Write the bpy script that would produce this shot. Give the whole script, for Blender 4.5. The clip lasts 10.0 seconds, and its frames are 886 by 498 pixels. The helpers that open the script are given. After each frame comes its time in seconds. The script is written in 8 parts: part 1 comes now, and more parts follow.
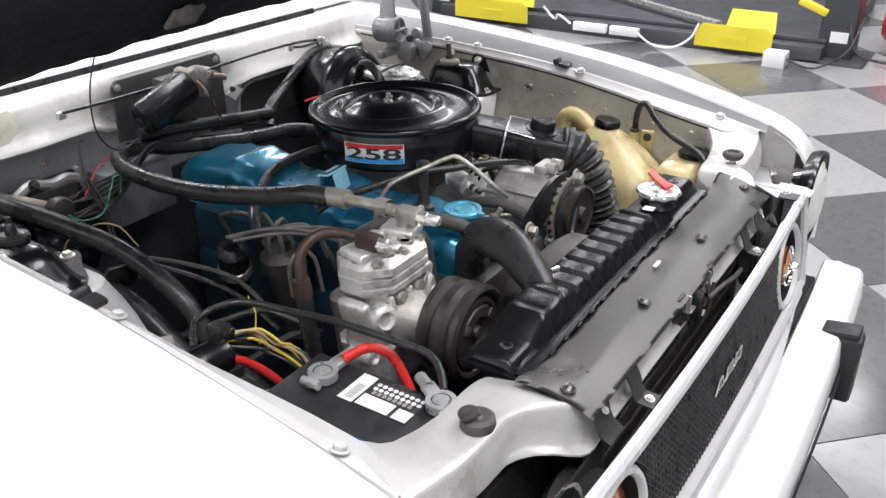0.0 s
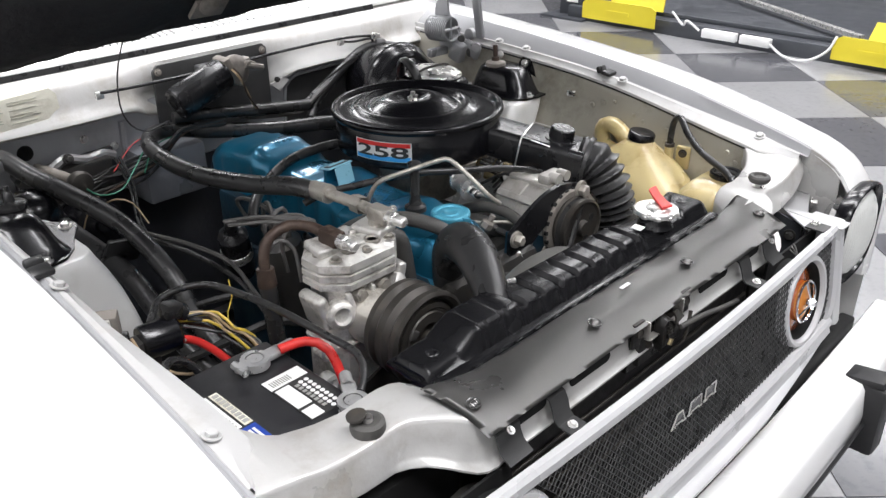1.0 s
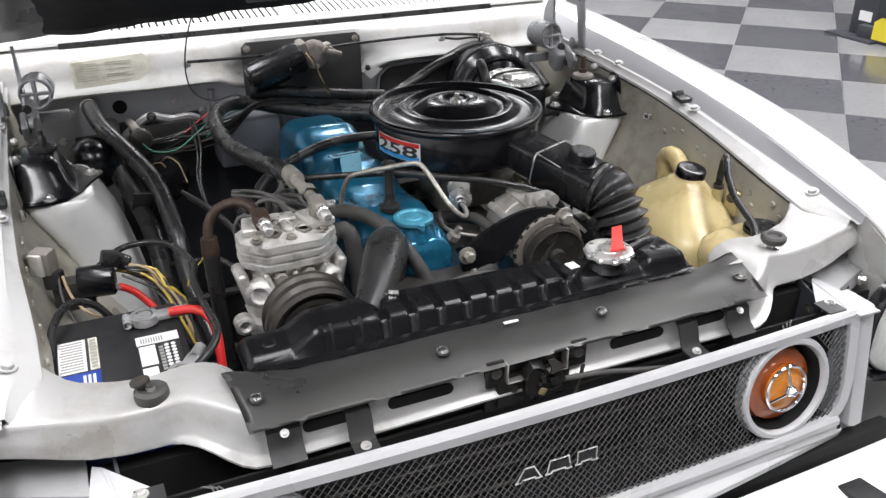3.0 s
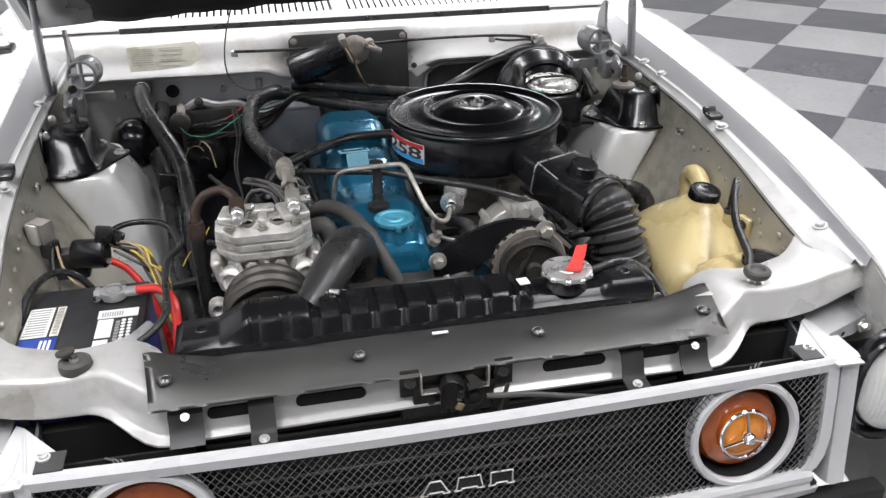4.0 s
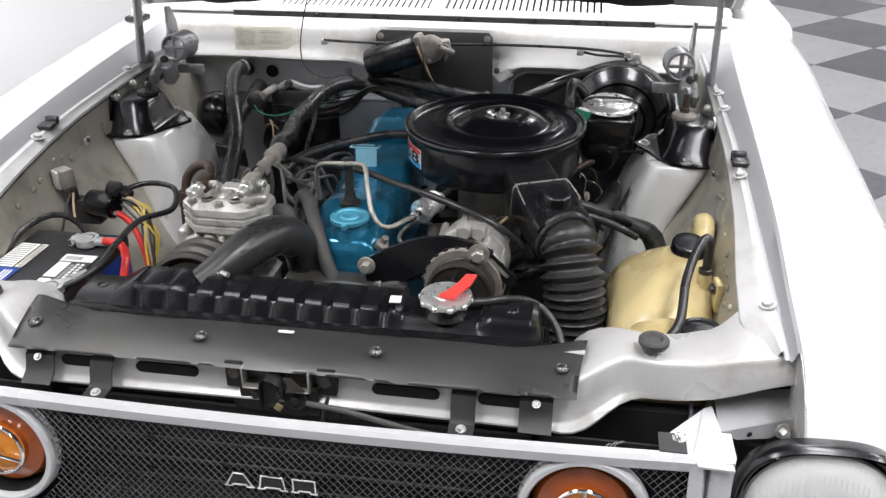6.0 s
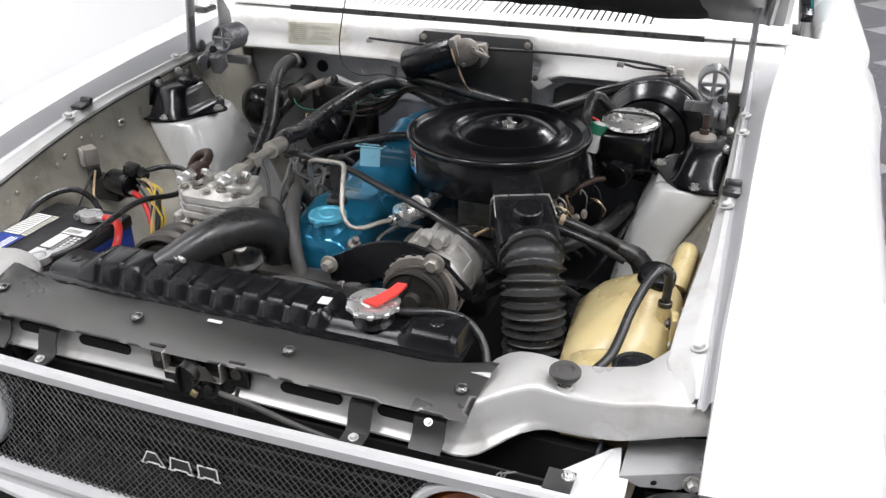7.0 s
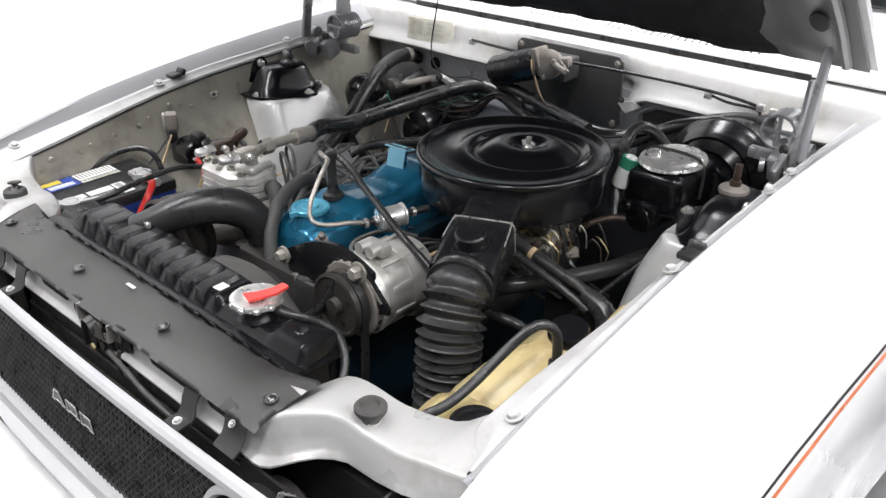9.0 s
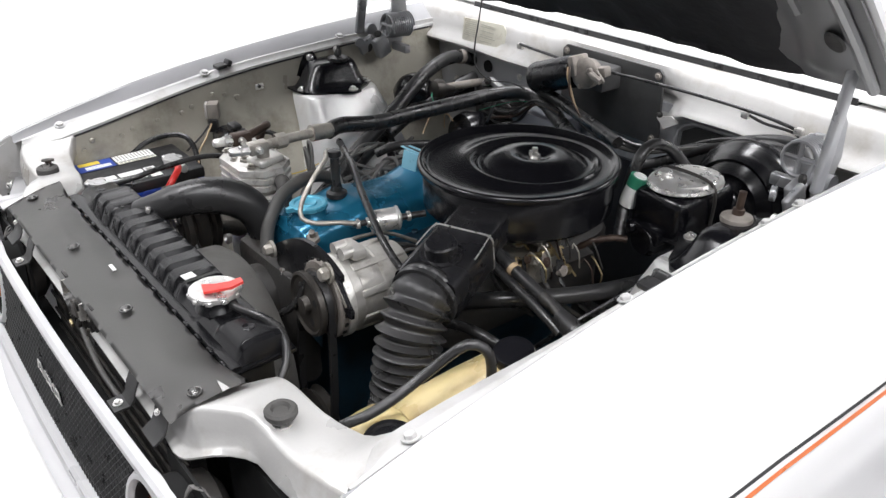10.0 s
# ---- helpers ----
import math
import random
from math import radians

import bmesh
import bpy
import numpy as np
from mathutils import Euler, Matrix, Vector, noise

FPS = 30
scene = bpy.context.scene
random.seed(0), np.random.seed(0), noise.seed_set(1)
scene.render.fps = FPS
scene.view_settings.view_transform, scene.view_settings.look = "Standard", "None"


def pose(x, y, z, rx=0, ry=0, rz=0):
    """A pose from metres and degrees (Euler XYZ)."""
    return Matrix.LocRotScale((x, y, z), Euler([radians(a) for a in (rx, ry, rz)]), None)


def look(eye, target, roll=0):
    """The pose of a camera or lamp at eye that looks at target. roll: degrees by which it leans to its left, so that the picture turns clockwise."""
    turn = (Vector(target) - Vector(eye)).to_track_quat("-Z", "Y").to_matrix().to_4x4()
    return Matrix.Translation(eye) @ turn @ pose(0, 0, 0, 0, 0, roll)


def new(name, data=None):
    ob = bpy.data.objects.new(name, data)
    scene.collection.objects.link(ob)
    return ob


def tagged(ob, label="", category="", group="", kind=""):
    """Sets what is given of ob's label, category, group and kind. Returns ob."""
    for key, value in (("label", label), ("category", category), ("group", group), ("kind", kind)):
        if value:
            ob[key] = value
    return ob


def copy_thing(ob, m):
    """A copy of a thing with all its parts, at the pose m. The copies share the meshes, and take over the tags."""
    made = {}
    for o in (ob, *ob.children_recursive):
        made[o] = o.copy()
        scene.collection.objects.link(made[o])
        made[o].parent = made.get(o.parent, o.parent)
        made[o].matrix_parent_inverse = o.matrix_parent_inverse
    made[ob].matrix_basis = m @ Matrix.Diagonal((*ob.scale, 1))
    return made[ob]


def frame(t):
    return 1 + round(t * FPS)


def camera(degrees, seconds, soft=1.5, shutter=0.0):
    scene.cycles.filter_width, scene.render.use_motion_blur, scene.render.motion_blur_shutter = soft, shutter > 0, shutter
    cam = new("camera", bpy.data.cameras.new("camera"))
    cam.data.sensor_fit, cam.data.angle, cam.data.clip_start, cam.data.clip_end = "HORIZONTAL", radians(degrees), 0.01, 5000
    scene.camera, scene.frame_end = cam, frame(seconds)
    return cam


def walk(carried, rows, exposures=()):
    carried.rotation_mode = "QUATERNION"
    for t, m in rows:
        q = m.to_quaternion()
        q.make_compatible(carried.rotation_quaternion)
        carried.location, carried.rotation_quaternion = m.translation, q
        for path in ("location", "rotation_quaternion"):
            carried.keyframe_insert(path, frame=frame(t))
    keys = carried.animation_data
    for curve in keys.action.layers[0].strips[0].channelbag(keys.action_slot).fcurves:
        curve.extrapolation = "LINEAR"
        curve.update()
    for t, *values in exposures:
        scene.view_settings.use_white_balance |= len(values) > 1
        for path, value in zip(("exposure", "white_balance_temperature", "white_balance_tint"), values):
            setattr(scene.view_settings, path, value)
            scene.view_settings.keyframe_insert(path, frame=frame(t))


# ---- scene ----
cam = camera(55.5, 10.0, soft=1.4)
PATH = [
    (0, (-1.131, -0.398, 1.479), (0.344, 0.599, 0.569), -0.9),
    (0.5, (-1.049, -0.5, 1.479), (0.331, 0.625, 0.568), -0.9),
    (1, (-0.958, -0.595, 1.479), (0.311, 0.654, 0.569), -0.7),
    (1.5, (-0.85, -0.684, 1.481), (0.296, 0.677, 0.568), -0.5),
    (2, (-0.734, -0.768, 1.481), (0.274, 0.699, 0.569), -0.4),
    (2.5, (-0.614, -0.838, 1.482), (0.25, 0.718, 0.57), -0.3),
    (4, (-0.209, -0.969, 1.496), (0.169, 0.763, 0.569), -0.5),
    (4.5, (-0.067, -0.986, 1.497), (0.142, 0.773, 0.57), -0.5),
    (5, (0.072, -0.99, 1.499), (0.114, 0.781, 0.57), -0.5),
    (5.5, (0.213, -0.979, 1.499), (0.093, 0.788, 0.571), -0.4),
    (7, (0.635, -0.857, 1.504), (0.02, 0.804, 0.575), -0.2),
    (7.5, (0.757, -0.794, 1.506), (-0.007, 0.803, 0.574), -0.1),
    (8, (0.87, -0.718, 1.507), (-0.042, 0.797, 0.575), -0.1),
    (8.5, (0.979, -0.625, 1.51), (-0.08, 0.791, 0.574), -0.1),
    (9, (1.072, -0.525, 1.508), (-0.119, 0.781, 0.573), -0.1),
    (9.5, (1.146, -0.427, 1.509), (-0.155, 0.768, 0.571), -0.0),
    (10, (1.209, -0.328, 1.507), (-0.188, 0.754, 0.57), -0.1),
]
walk(cam, [(t, look(eye, target, roll)) for t, eye, target, roll in PATH])

# ---- building blocks ----
V = Vector


def finish(bm, name, material, angle=38.0):
    """A mesh from a bmesh, smooth but for its sharp edges."""
    bmesh.ops.recalc_face_normals(bm, faces=bm.faces)
    lim = radians(angle)
    for f in bm.faces:
        f.smooth = True
    for e in bm.edges:
        e.smooth = not (len(e.link_faces) != 2 or e.calc_face_angle(0.0) > lim)
    me = bpy.data.meshes.new(name)
    bm.to_mesh(me)
    bm.free()
    me.materials.append(material)
    return me


def thing(name, at, label, category, group="", kind=""):
    """An Empty at its base, which parents the parts."""
    ob = new(name)
    ob.location = at
    ob.empty_display_size = 0.05
    return tagged(ob, label, category, group, kind)


def part(name, bm, material, parent=None, label="", angle=38.0):
    """One mesh object, built in world places, under a thing or a part."""
    ob = new(name, finish(bm, name, material, angle))
    if parent is not None:
        ob.parent = parent
        if parent.parent is None and parent.type == "EMPTY":
            ob.matrix_parent_inverse = Matrix.Translation(-parent.location)
    return tagged(ob, label)


def solo(name, bm, material, label, category, group="", kind="", angle=38.0):
    """A thing that is one mesh."""
    return tagged(new(name, finish(bm, name, material, angle)), label, category, group, kind)


def frame_of(axis):
    z = V(axis).normalized()
    x = z.orthogonal().normalized()
    return x, z.cross(x), z


def box(bm, c, size, rot=None, bevel=0.0, seg=2):
    m = Matrix.Translation(c)
    if rot is not None:
        m = m @ Euler([radians(a) for a in rot]).to_matrix().to_4x4()
    made = bmesh.ops.create_cube(bm, size=1.0, matrix=m @ Matrix.Diagonal((*size, 1)))
    if bevel:
        edges = list({e for v in made["verts"] for e in v.link_edges})
        bmesh.ops.bevel(bm, geom=edges, offset=bevel, segments=seg, affect="EDGES", profile=0.5)
    return bm


def lathe(bm, profile, at, axis=(0, 0, 1), seg=32, ovality=1.0, xdir=None):
    """Turns (radius, height) pairs round an axis through at."""
    x, y, z = frame_of(axis)
    if xdir is not None:
        x = (V(xdir) - z * V(xdir).dot(z)).normalized()
        y = z.cross(x)
    rings = []
    for r, h in profile:
        if r < 1e-5:
            rings.append([bm.verts.new(V(at) + z * h)])
        else:
            rings.append([bm.verts.new(V(at) + z * h + r * (x * math.cos(a) + y * math.sin(a) * ovality))
                          for a in (math.tau * k / seg for k in range(seg))])
    for a, b in zip(rings, rings[1:]):
        for k in range(seg):
            q = [a[k % len(a)], a[(k + 1) % len(a)], b[(k + 1) % len(b)], b[k % len(b)]]
            q = [v for n, v in enumerate(q) if v not in q[:n]]
            if len(q) > 2:
                bm.faces.new(q)
    return bm


def loft(bm, rings, cap=True, closed=True):
    """Skins rings that have equally many points."""
    rows = [[bm.verts.new(p) for p in ring] for ring in rings]
    n = len(rows[0])
    for a, b in zip(rows, rows[1:]):
        for k in range(n if closed else n - 1):
            bm.faces.new((a[k], a[(k + 1) % n], b[(k + 1) % n], b[k]))
    if cap and closed:
        bm.faces.new(rows[0])
        bm.faces.new(rows[-1])
    return bm


def spline(pts, step=0.012):
    """Points along a smooth curve through pts."""
    pts = [V(p) for p in pts]
    if len(pts) < 3:
        return pts
    ext = [2 * pts[0] - pts[1], *pts, 2 * pts[-1] - pts[-2]]
    out = []
    for i in range(len(pts) - 1):
        a, b, c, d = ext[i:i + 4]
        n = max(2, int((c - b).length / step))
        for k in range(n):
            t = k / n
            out.append(0.5 * (2 * b + (c - a) * t + (2 * a - 5 * b + 4 * c - d) * t * t + (3 * b - a - 3 * c + d) * t ** 3))
    out.append(pts[-1])
    return out


def tube(bm, pts, r, seg=10, step=0.012, smooth=True, hollow=False):
    """A round hose or wire along pts. r: a radius, or a function of 0..1."""
    line = spline(pts, step) if smooth else [V(p) for p in pts]
    tang = [(line[min(i + 1, len(line) - 1)] - line[max(i - 1, 0)]).normalized() for i in range(len(line))]
    x = tang[0].orthogonal().normalized()
    rings = []
    for i, (p, t) in enumerate(zip(line, tang)):
        x = (x - t * x.dot(t)).normalized()
        y = t.cross(x)
        rr = r(i / (len(line) - 1)) if callable(r) else r
        rings.append([p + rr * (x * math.cos(a) + y * math.sin(a)) for a in (math.tau * k / seg for k in range(seg))])
    return loft(bm, rings)


def sheet(bm, grid, thick=0.0, down=(0, 0, -1)):
    """A surface from rows of points, with thickness towards down."""
    rows = [[bm.verts.new(p) for p in row] for row in grid]
    d = V(down) * thick
    if thick:
        low = [[bm.verts.new(V(p) + d) for p in row] for row in grid]
    for i in range(len(rows) - 1):
        for j in range(len(rows[0]) - 1):
            bm.faces.new((rows[i][j], rows[i][j + 1], rows[i + 1][j + 1], rows[i + 1][j]))
            if thick:
                bm.faces.new((low[i][j], low[i + 1][j], low[i + 1][j + 1], low[i][j + 1]))
    if thick:
        ni, nj = len(rows), len(rows[0])
        rim = [(i, 0) for i in range(ni)] + [(ni - 1, j) for j in range(1, nj)] + [(i, nj - 1) for i in range(ni - 2, -1, -1)] + [(0, j) for j in range(nj - 2, 0, -1)]
        for (a, b), (c, e) in zip(rim, rim[1:] + rim[:1]):
            bm.faces.new((rows[a][b], rows[c][e], low[c][e], low[a][b]))
    return bm


def slab(bm, outline, depth):
    """A flat plate: an outline of points, pushed by the vector depth."""
    a = [bm.verts.new(p) for p in outline]
    b = [bm.verts.new(V(p) + V(depth)) for p in outline]
    bm.faces.new(a)
    bm.faces.new(b[::-1])
    for k in range(len(a)):
        bm.faces.new((a[k], b[k], b[(k + 1) % len(b)], a[(k + 1) % len(a)]))
    return bm


def bolt(bm, at, axis, r=0.007, h=0.006, washer=True):
    """A hexagon head on a washer."""
    if washer:
        lathe(bm, [(0, 0), (r * 1.55, 0), (r * 1.5, h * 0.25), (r, h * 0.25)], at, axis, 16)
    lathe(bm, [(r, h * 0.1), (r, h * 0.85), (r * 0.8, h), (0, h)], at, axis, 6)
    return bm


def B():
    return bmesh.new()


def lerp(table, x):
    return float(np.interp(x, [a for a, _ in table], [b for _, b in table]))

# ---- light ----
world = bpy.data.worlds.new("showroom_air")
scene.world = world
world.use_nodes = True
world.node_tree.nodes["Background"].inputs["Color"].default_value = (0.95, 0.97, 1.0, 1)
world.node_tree.nodes["Background"].inputs["Strength"].default_value = 0.19
CEILING = 4.3
# none in view; the last four are added to brighten panel and floor reflections
LAMPS = [(-1.3, -1.35), (-1.3, 1.5), (1.5, -1.35), (1.5, 1.5), (4.3, -0.4), (4.3, 3.0), (7.3, 1.2), (7.3, 4.4), (1.5, 5.6), (4.3, 7.4)]
LAMP_WATTS = 74.0


# ---- materials ----
def mat(name, base, rough=0.5, metal=0.0, var=0.12, scale=18.0, bump=0.0, bscale=260.0, coat=0.0, dirt=None, dirt_amt=0.35, dirt_scale=9.0, rvar=0.12, spec=0.5, emit=None, transmit=0.0, sss=0.0):
    """A surface with coarse and fine variation, dirt and fine relief."""
    m = bpy.data.materials.new(name)
    m.use_nodes = True
    nt = m.node_tree
    p = nt.nodes["Principled BSDF"]
    L = nt.links.new
    tc = nt.nodes.new("ShaderNodeTexCoord")
    n1 = nt.nodes.new("ShaderNodeTexNoise")
    n1.inputs["Scale"].default_value, n1.inputs["Detail"].default_value = scale, 5.0
    n2 = nt.nodes.new("ShaderNodeTexNoise")
    n2.inputs["Scale"].default_value, n2.inputs["Detail"].default_value = bscale, 3.0
    L(tc.outputs["Object"], n1.inputs["Vector"])
    L(tc.outputs["Object"], n2.inputs["Vector"])
    mix = nt.nodes.new("ShaderNodeMix")
    mix.data_type = "RGBA"
    mix.inputs["A"].default_value = (*[c * (1 - var) for c in base], 1)
    mix.inputs["B"].default_value = (*[min(1.0, c * (1 + var)) for c in base], 1)
    L(n1.outputs["Fac"], mix.inputs["Factor"])
    col = mix.outputs["Result"]
    if dirt:
        n3 = nt.nodes.new("ShaderNodeTexNoise")
        n3.inputs["Scale"].default_value, n3.inputs["Detail"].default_value, n3.inputs["Roughness"].default_value = dirt_scale, 8.0, 0.65
        L(tc.outputs["Object"], n3.inputs["Vector"])
        ramp = nt.nodes.new("ShaderNodeMapRange")
        ramp.inputs["From Min"].default_value, ramp.inputs["From Max"].default_value = 0.5, 0.72
        ramp.inputs["To Max"].default_value = dirt_amt
        L(n3.outputs["Fac"], ramp.inputs["Value"])
        mix2 = nt.nodes.new("ShaderNodeMix")
        mix2.data_type = "RGBA"
        L(ramp.outputs["Result"], mix2.inputs["Factor"])
        L(col, mix2.inputs["A"])
        mix2.inputs["B"].default_value = (*dirt, 1)
        col = mix2.outputs["Result"]
    L(col, p.inputs["Base Color"])
    rr = nt.nodes.new("ShaderNodeMapRange")
    rr.inputs["From Min"].default_value, rr.inputs["From Max"].default_value = 0.3, 0.7
    rr.inputs["To Min"].default_value, rr.inputs["To Max"].default_value = max(0.02, rough - rvar), min(1.0, rough + rvar)
    L(n1.outputs["Fac"], rr.inputs["Value"])
    L(rr.outputs["Result"], p.inputs["Roughness"])
    p.inputs["Metallic"].default_value = metal
    p.inputs["Specular IOR Level"].default_value = spec
    p.inputs["Coat Weight"].default_value = coat
    p.inputs["Coat Roughness"].default_value = 0.08
    p.inputs["Transmission Weight"].default_value = transmit
    if sss:
        p.inputs["Subsurface Weight"].default_value = sss
        p.inputs["Subsurface Radius"].default_value = (0.03, 0.02, 0.008)
    if bump:
        b = nt.nodes.new("ShaderNodeBump")
        b.inputs["Strength"].default_value, b.inputs["Distance"].default_value = bump, 0.002
        L(n2.outputs["Fac"], b.inputs["Height"])
        L(b.outputs["Normal"], p.inputs["Normal"])
    if emit:
        p.inputs["Emission Color"].default_value = (*emit[0], 1)
        p.inputs["Emission Strength"].default_value = emit[1]
    return m


M_WHITE = mat("white_car_paint", (0.80, 0.80, 0.79), 0.28, 0, 0.02, 3, 0.02, 500, coat=0.6)
M_TRIM = mat("dull_white_trim_paint", (0.51, 0.51, 0.515), 0.36, 0, 0.04, 12, 0.08, 300, coat=0.1)
M_BAYWHITE = mat("white_bay_paint", (0.56, 0.555, 0.54), 0.42, 0, 0.10, 9, 0.10, 200, dirt=(0.30, 0.265, 0.205), dirt_amt=0.6, dirt_scale=11, coat=0.1)
M_SUPPORT = mat("silver_white_support_paint", (0.53, 0.525, 0.51), 0.34, 0.2, 0.08, 8, 0.12, 200, dirt=(0.25, 0.215, 0.165), dirt_amt=0.6, coat=0.15)
M_SILVER = mat("silver_bay_paint", (0.83, 0.83, 0.815), 0.36, 0.35, 0.06, 12, 0.06, 300, dirt=(0.42, 0.38, 0.31), dirt_amt=0.3)
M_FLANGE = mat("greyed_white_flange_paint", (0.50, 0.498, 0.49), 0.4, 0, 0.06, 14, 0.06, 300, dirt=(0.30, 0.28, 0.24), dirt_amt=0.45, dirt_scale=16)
# gutter's white paint, greyed to stand for the weaker light on it
M_GUTTER = mat("shaded_gutter_white", (0.37, 0.372, 0.38), 0.42, 0.1, 0.05, 8, 0.03, 400)
M_APRON = mat("olive_grey_apron_paint", (0.40, 0.382, 0.325), 0.38, 0.15, 0.16, 7, 0.3, 45, dirt=(0.11, 0.095, 0.065), dirt_amt=0.75, dirt_scale=7)
M_DUSTY = mat("dusty_brown_casting", (0.27, 0.245, 0.22), 0.65, 0.25, 0.25, 40, 0.4, 150, dirt=(0.10, 0.085, 0.07), dirt_amt=0.6, dirt_scale=30)
M_FIREWALL = mat("grey_firewall_paint", (0.39, 0.40, 0.42), 0.38, 0.1, 0.1, 9, 0.08, 150, dirt=(0.16, 0.155, 0.15), dirt_amt=0.5)
M_BLACKGLOSS = mat("gloss_black_enamel", (0.005, 0.005, 0.0065), 0.25, 0, 0.2, 14, 0.01, 300, coat=0.25, rvar=0.02, spec=0.42)
M_BLACK = mat("satin_black_paint", (0.011, 0.011, 0.0125), 0.27, 0, 0.25, 20, 0.08, 300, dirt=(0.03, 0.028, 0.026), dirt_amt=0.25, rvar=0.05, spec=0.42)
M_PANEL = mat("dull_dark_grey_panel", (0.205, 0.202, 0.197), 0.34, 0.66, 0.12, 7, 0.06, 240, dirt=(0.30, 0.29, 0.275), dirt_amt=0.3, dirt_scale=5)
M_PIN = mat("dark_bright_steel_pin", (0.14, 0.138, 0.135), 0.3, 0.8, 0.15, 60, 0.05, 300)
M_BRASS = mat("yellow_zinc_plate", (0.52, 0.42, 0.24), 0.36, 0.8, 0.3, 60, 0.15, 300, dirt=(0.12, 0.09, 0.05), dirt_amt=0.6, dirt_scale=50)
M_TANK = mat("black_tank_enamel", (0.009, 0.009, 0.010), 0.25, 0, 0.25, 22, 0.04, 300, coat=0.05, rvar=0.04, spec=0.26)
M_STRAP = mat("worn_black_strap", (0.05, 0.05, 0.05), 0.45, 0.4, 0.2, 30, 0.1, 300)
M_DUCT = mat("dull_black_duct", (0.028, 0.028, 0.0285), 0.31, 0, 0.25, 24, 0.15, 300, dirt=(0.05, 0.048, 0.045), dirt_amt=0.35)
M_RUBBER = mat("black_rubber", (0.024, 0.024, 0.0245), 0.31, 0, 0.25, 24, 0.12, 420, dirt=(0.04, 0.038, 0.035), dirt_amt=0.3)
M_RUBBER_GREY = mat("greyed_rubber", (0.06, 0.058, 0.055), 0.6, 0, 0.25, 40, 0.25, 380, dirt=(0.14, 0.13, 0.115), dirt_amt=0.4)
M_DARK = mat("grimy_dark_metal", (0.05, 0.048, 0.046), 0.5, 0.3, 0.4, 25, 0.4, 120, dirt=(0.08, 0.065, 0.05), dirt_amt=0.5)
M_MAT = mat("dark_firewall_mat", (0.042, 0.044, 0.052), 0.5, 0, 0.3, 14, 0.5, 90, dirt=(0.05, 0.047, 0.042), dirt_amt=0.4)
M_SHROUD = mat("dull_grey_shroud", (0.13, 0.127, 0.12), 0.5, 0.2, 0.2, 20, 0.15, 200, dirt=(0.05, 0.046, 0.04), dirt_amt=0.5)
# near black in place of the deep shade in gaps, wells and holes
M_VOID = mat("near_black_recess_shade", (0.006, 0.006, 0.006), 0.9, 0, 0.3, 8, 0.2, 60)
M_BLUE = mat("metallic_blue_enamel", (0.018, 0.182, 0.315), 0.29, 0.58, 0.08, 9, 0.03, 200, coat=0.6, dirt=(0.015, 0.15, 0.29), dirt_amt=0.35, dirt_scale=6, rvar=0.04)
M_PALEBLUE = mat("light_blue_bracket_paint", (0.26, 0.55, 0.68), 0.35, 0.1, 0.06, 30, 0.05, 300)
M_HEATBOX = mat("dark_blue_grey_housing", (0.24, 0.25, 0.275), 0.38, 0.2, 0.2, 10, 0.15, 120, dirt=(0.12, 0.12, 0.125), dirt_amt=0.4)
M_CYAN = mat("pale_blue_enamel", (0.085, 0.36, 0.50), 0.30, 0.25, 0.08, 20, 0.03, 200)
# engine blue darkened to stand for the shadow low in the bay, plus grime
M_BLOCK = mat("shade_darkened_blue_enamel", (0.009, 0.034, 0.056), 0.45, 0.2, 0.3, 18, 0.3, 100, dirt=(0.02, 0.02, 0.022), dirt_amt=0.7, dirt_scale=14)
M_ALU = mat("cast_aluminium", (0.74, 0.725, 0.69), 0.42, 0.5, 0.2, 40, 0.6, 130, dirt=(0.13, 0.11, 0.085), dirt_amt=0.75, dirt_scale=34)
M_ALU_DULL = mat("dull_aluminium", (0.46, 0.435, 0.39), 0.44, 0.6, 0.2, 40, 0.45, 150, dirt=(0.06, 0.05, 0.036), dirt_amt=0.8, dirt_scale=20)
M_ALU_CLEAN = mat("clean_aluminium_case", (0.52, 0.505, 0.475), 0.40, 0.5, 0.12, 40, 0.3, 150, dirt=(0.22, 0.19, 0.15), dirt_amt=0.55, dirt_scale=26)
M_STEEL = mat("zinc_plated_steel", (0.75, 0.74, 0.72), 0.32, 0.75, 0.1, 60, 0.08, 300, dirt=(0.3, 0.24, 0.16), dirt_amt=0.35, dirt_scale=40)
M_CHROME = mat("chrome", (0.8, 0.8, 0.8), 0.09, 1.0, 0.03, 20, 0, rvar=0.04)
M_RUST = mat("rusty_brown_pipe", (0.064, 0.043, 0.034), 0.48, 0.4, 0.3, 50, 0.3, 250, dirt=(0.18, 0.13, 0.095), dirt_amt=0.4, dirt_scale=40)
M_PULLEY = mat("brown_black_pulley", (0.070, 0.065, 0.059), 0.42, 0.6, 0.25, 40, 0.15, 300, dirt=(0.13, 0.105, 0.078), dirt_amt=0.4, dirt_scale=30)
M_YELLOW = mat("aged_yellow_plastic", (0.56, 0.46, 0.235), 0.30, 0, 0.22, 8, 0.08, 120, dirt=(0.30, 0.20, 0.08), dirt_amt=0.65, dirt_scale=12, sss=0.12)
M_RED = mat("red_cable", (0.62, 0.03, 0.025), 0.35, 0, 0.1, 30, 0.05, 300)
M_REDTAG = mat("red_plastic_tag", (0.75, 0.06, 0.05), 0.4, 0, 0.08, 30, 0.05, 300)
M_GREEN = mat("green_wire", (0.03, 0.22, 0.13), 0.4)
M_YWIRE = mat("yellow_wire", (0.62, 0.45, 0.06), 0.4)
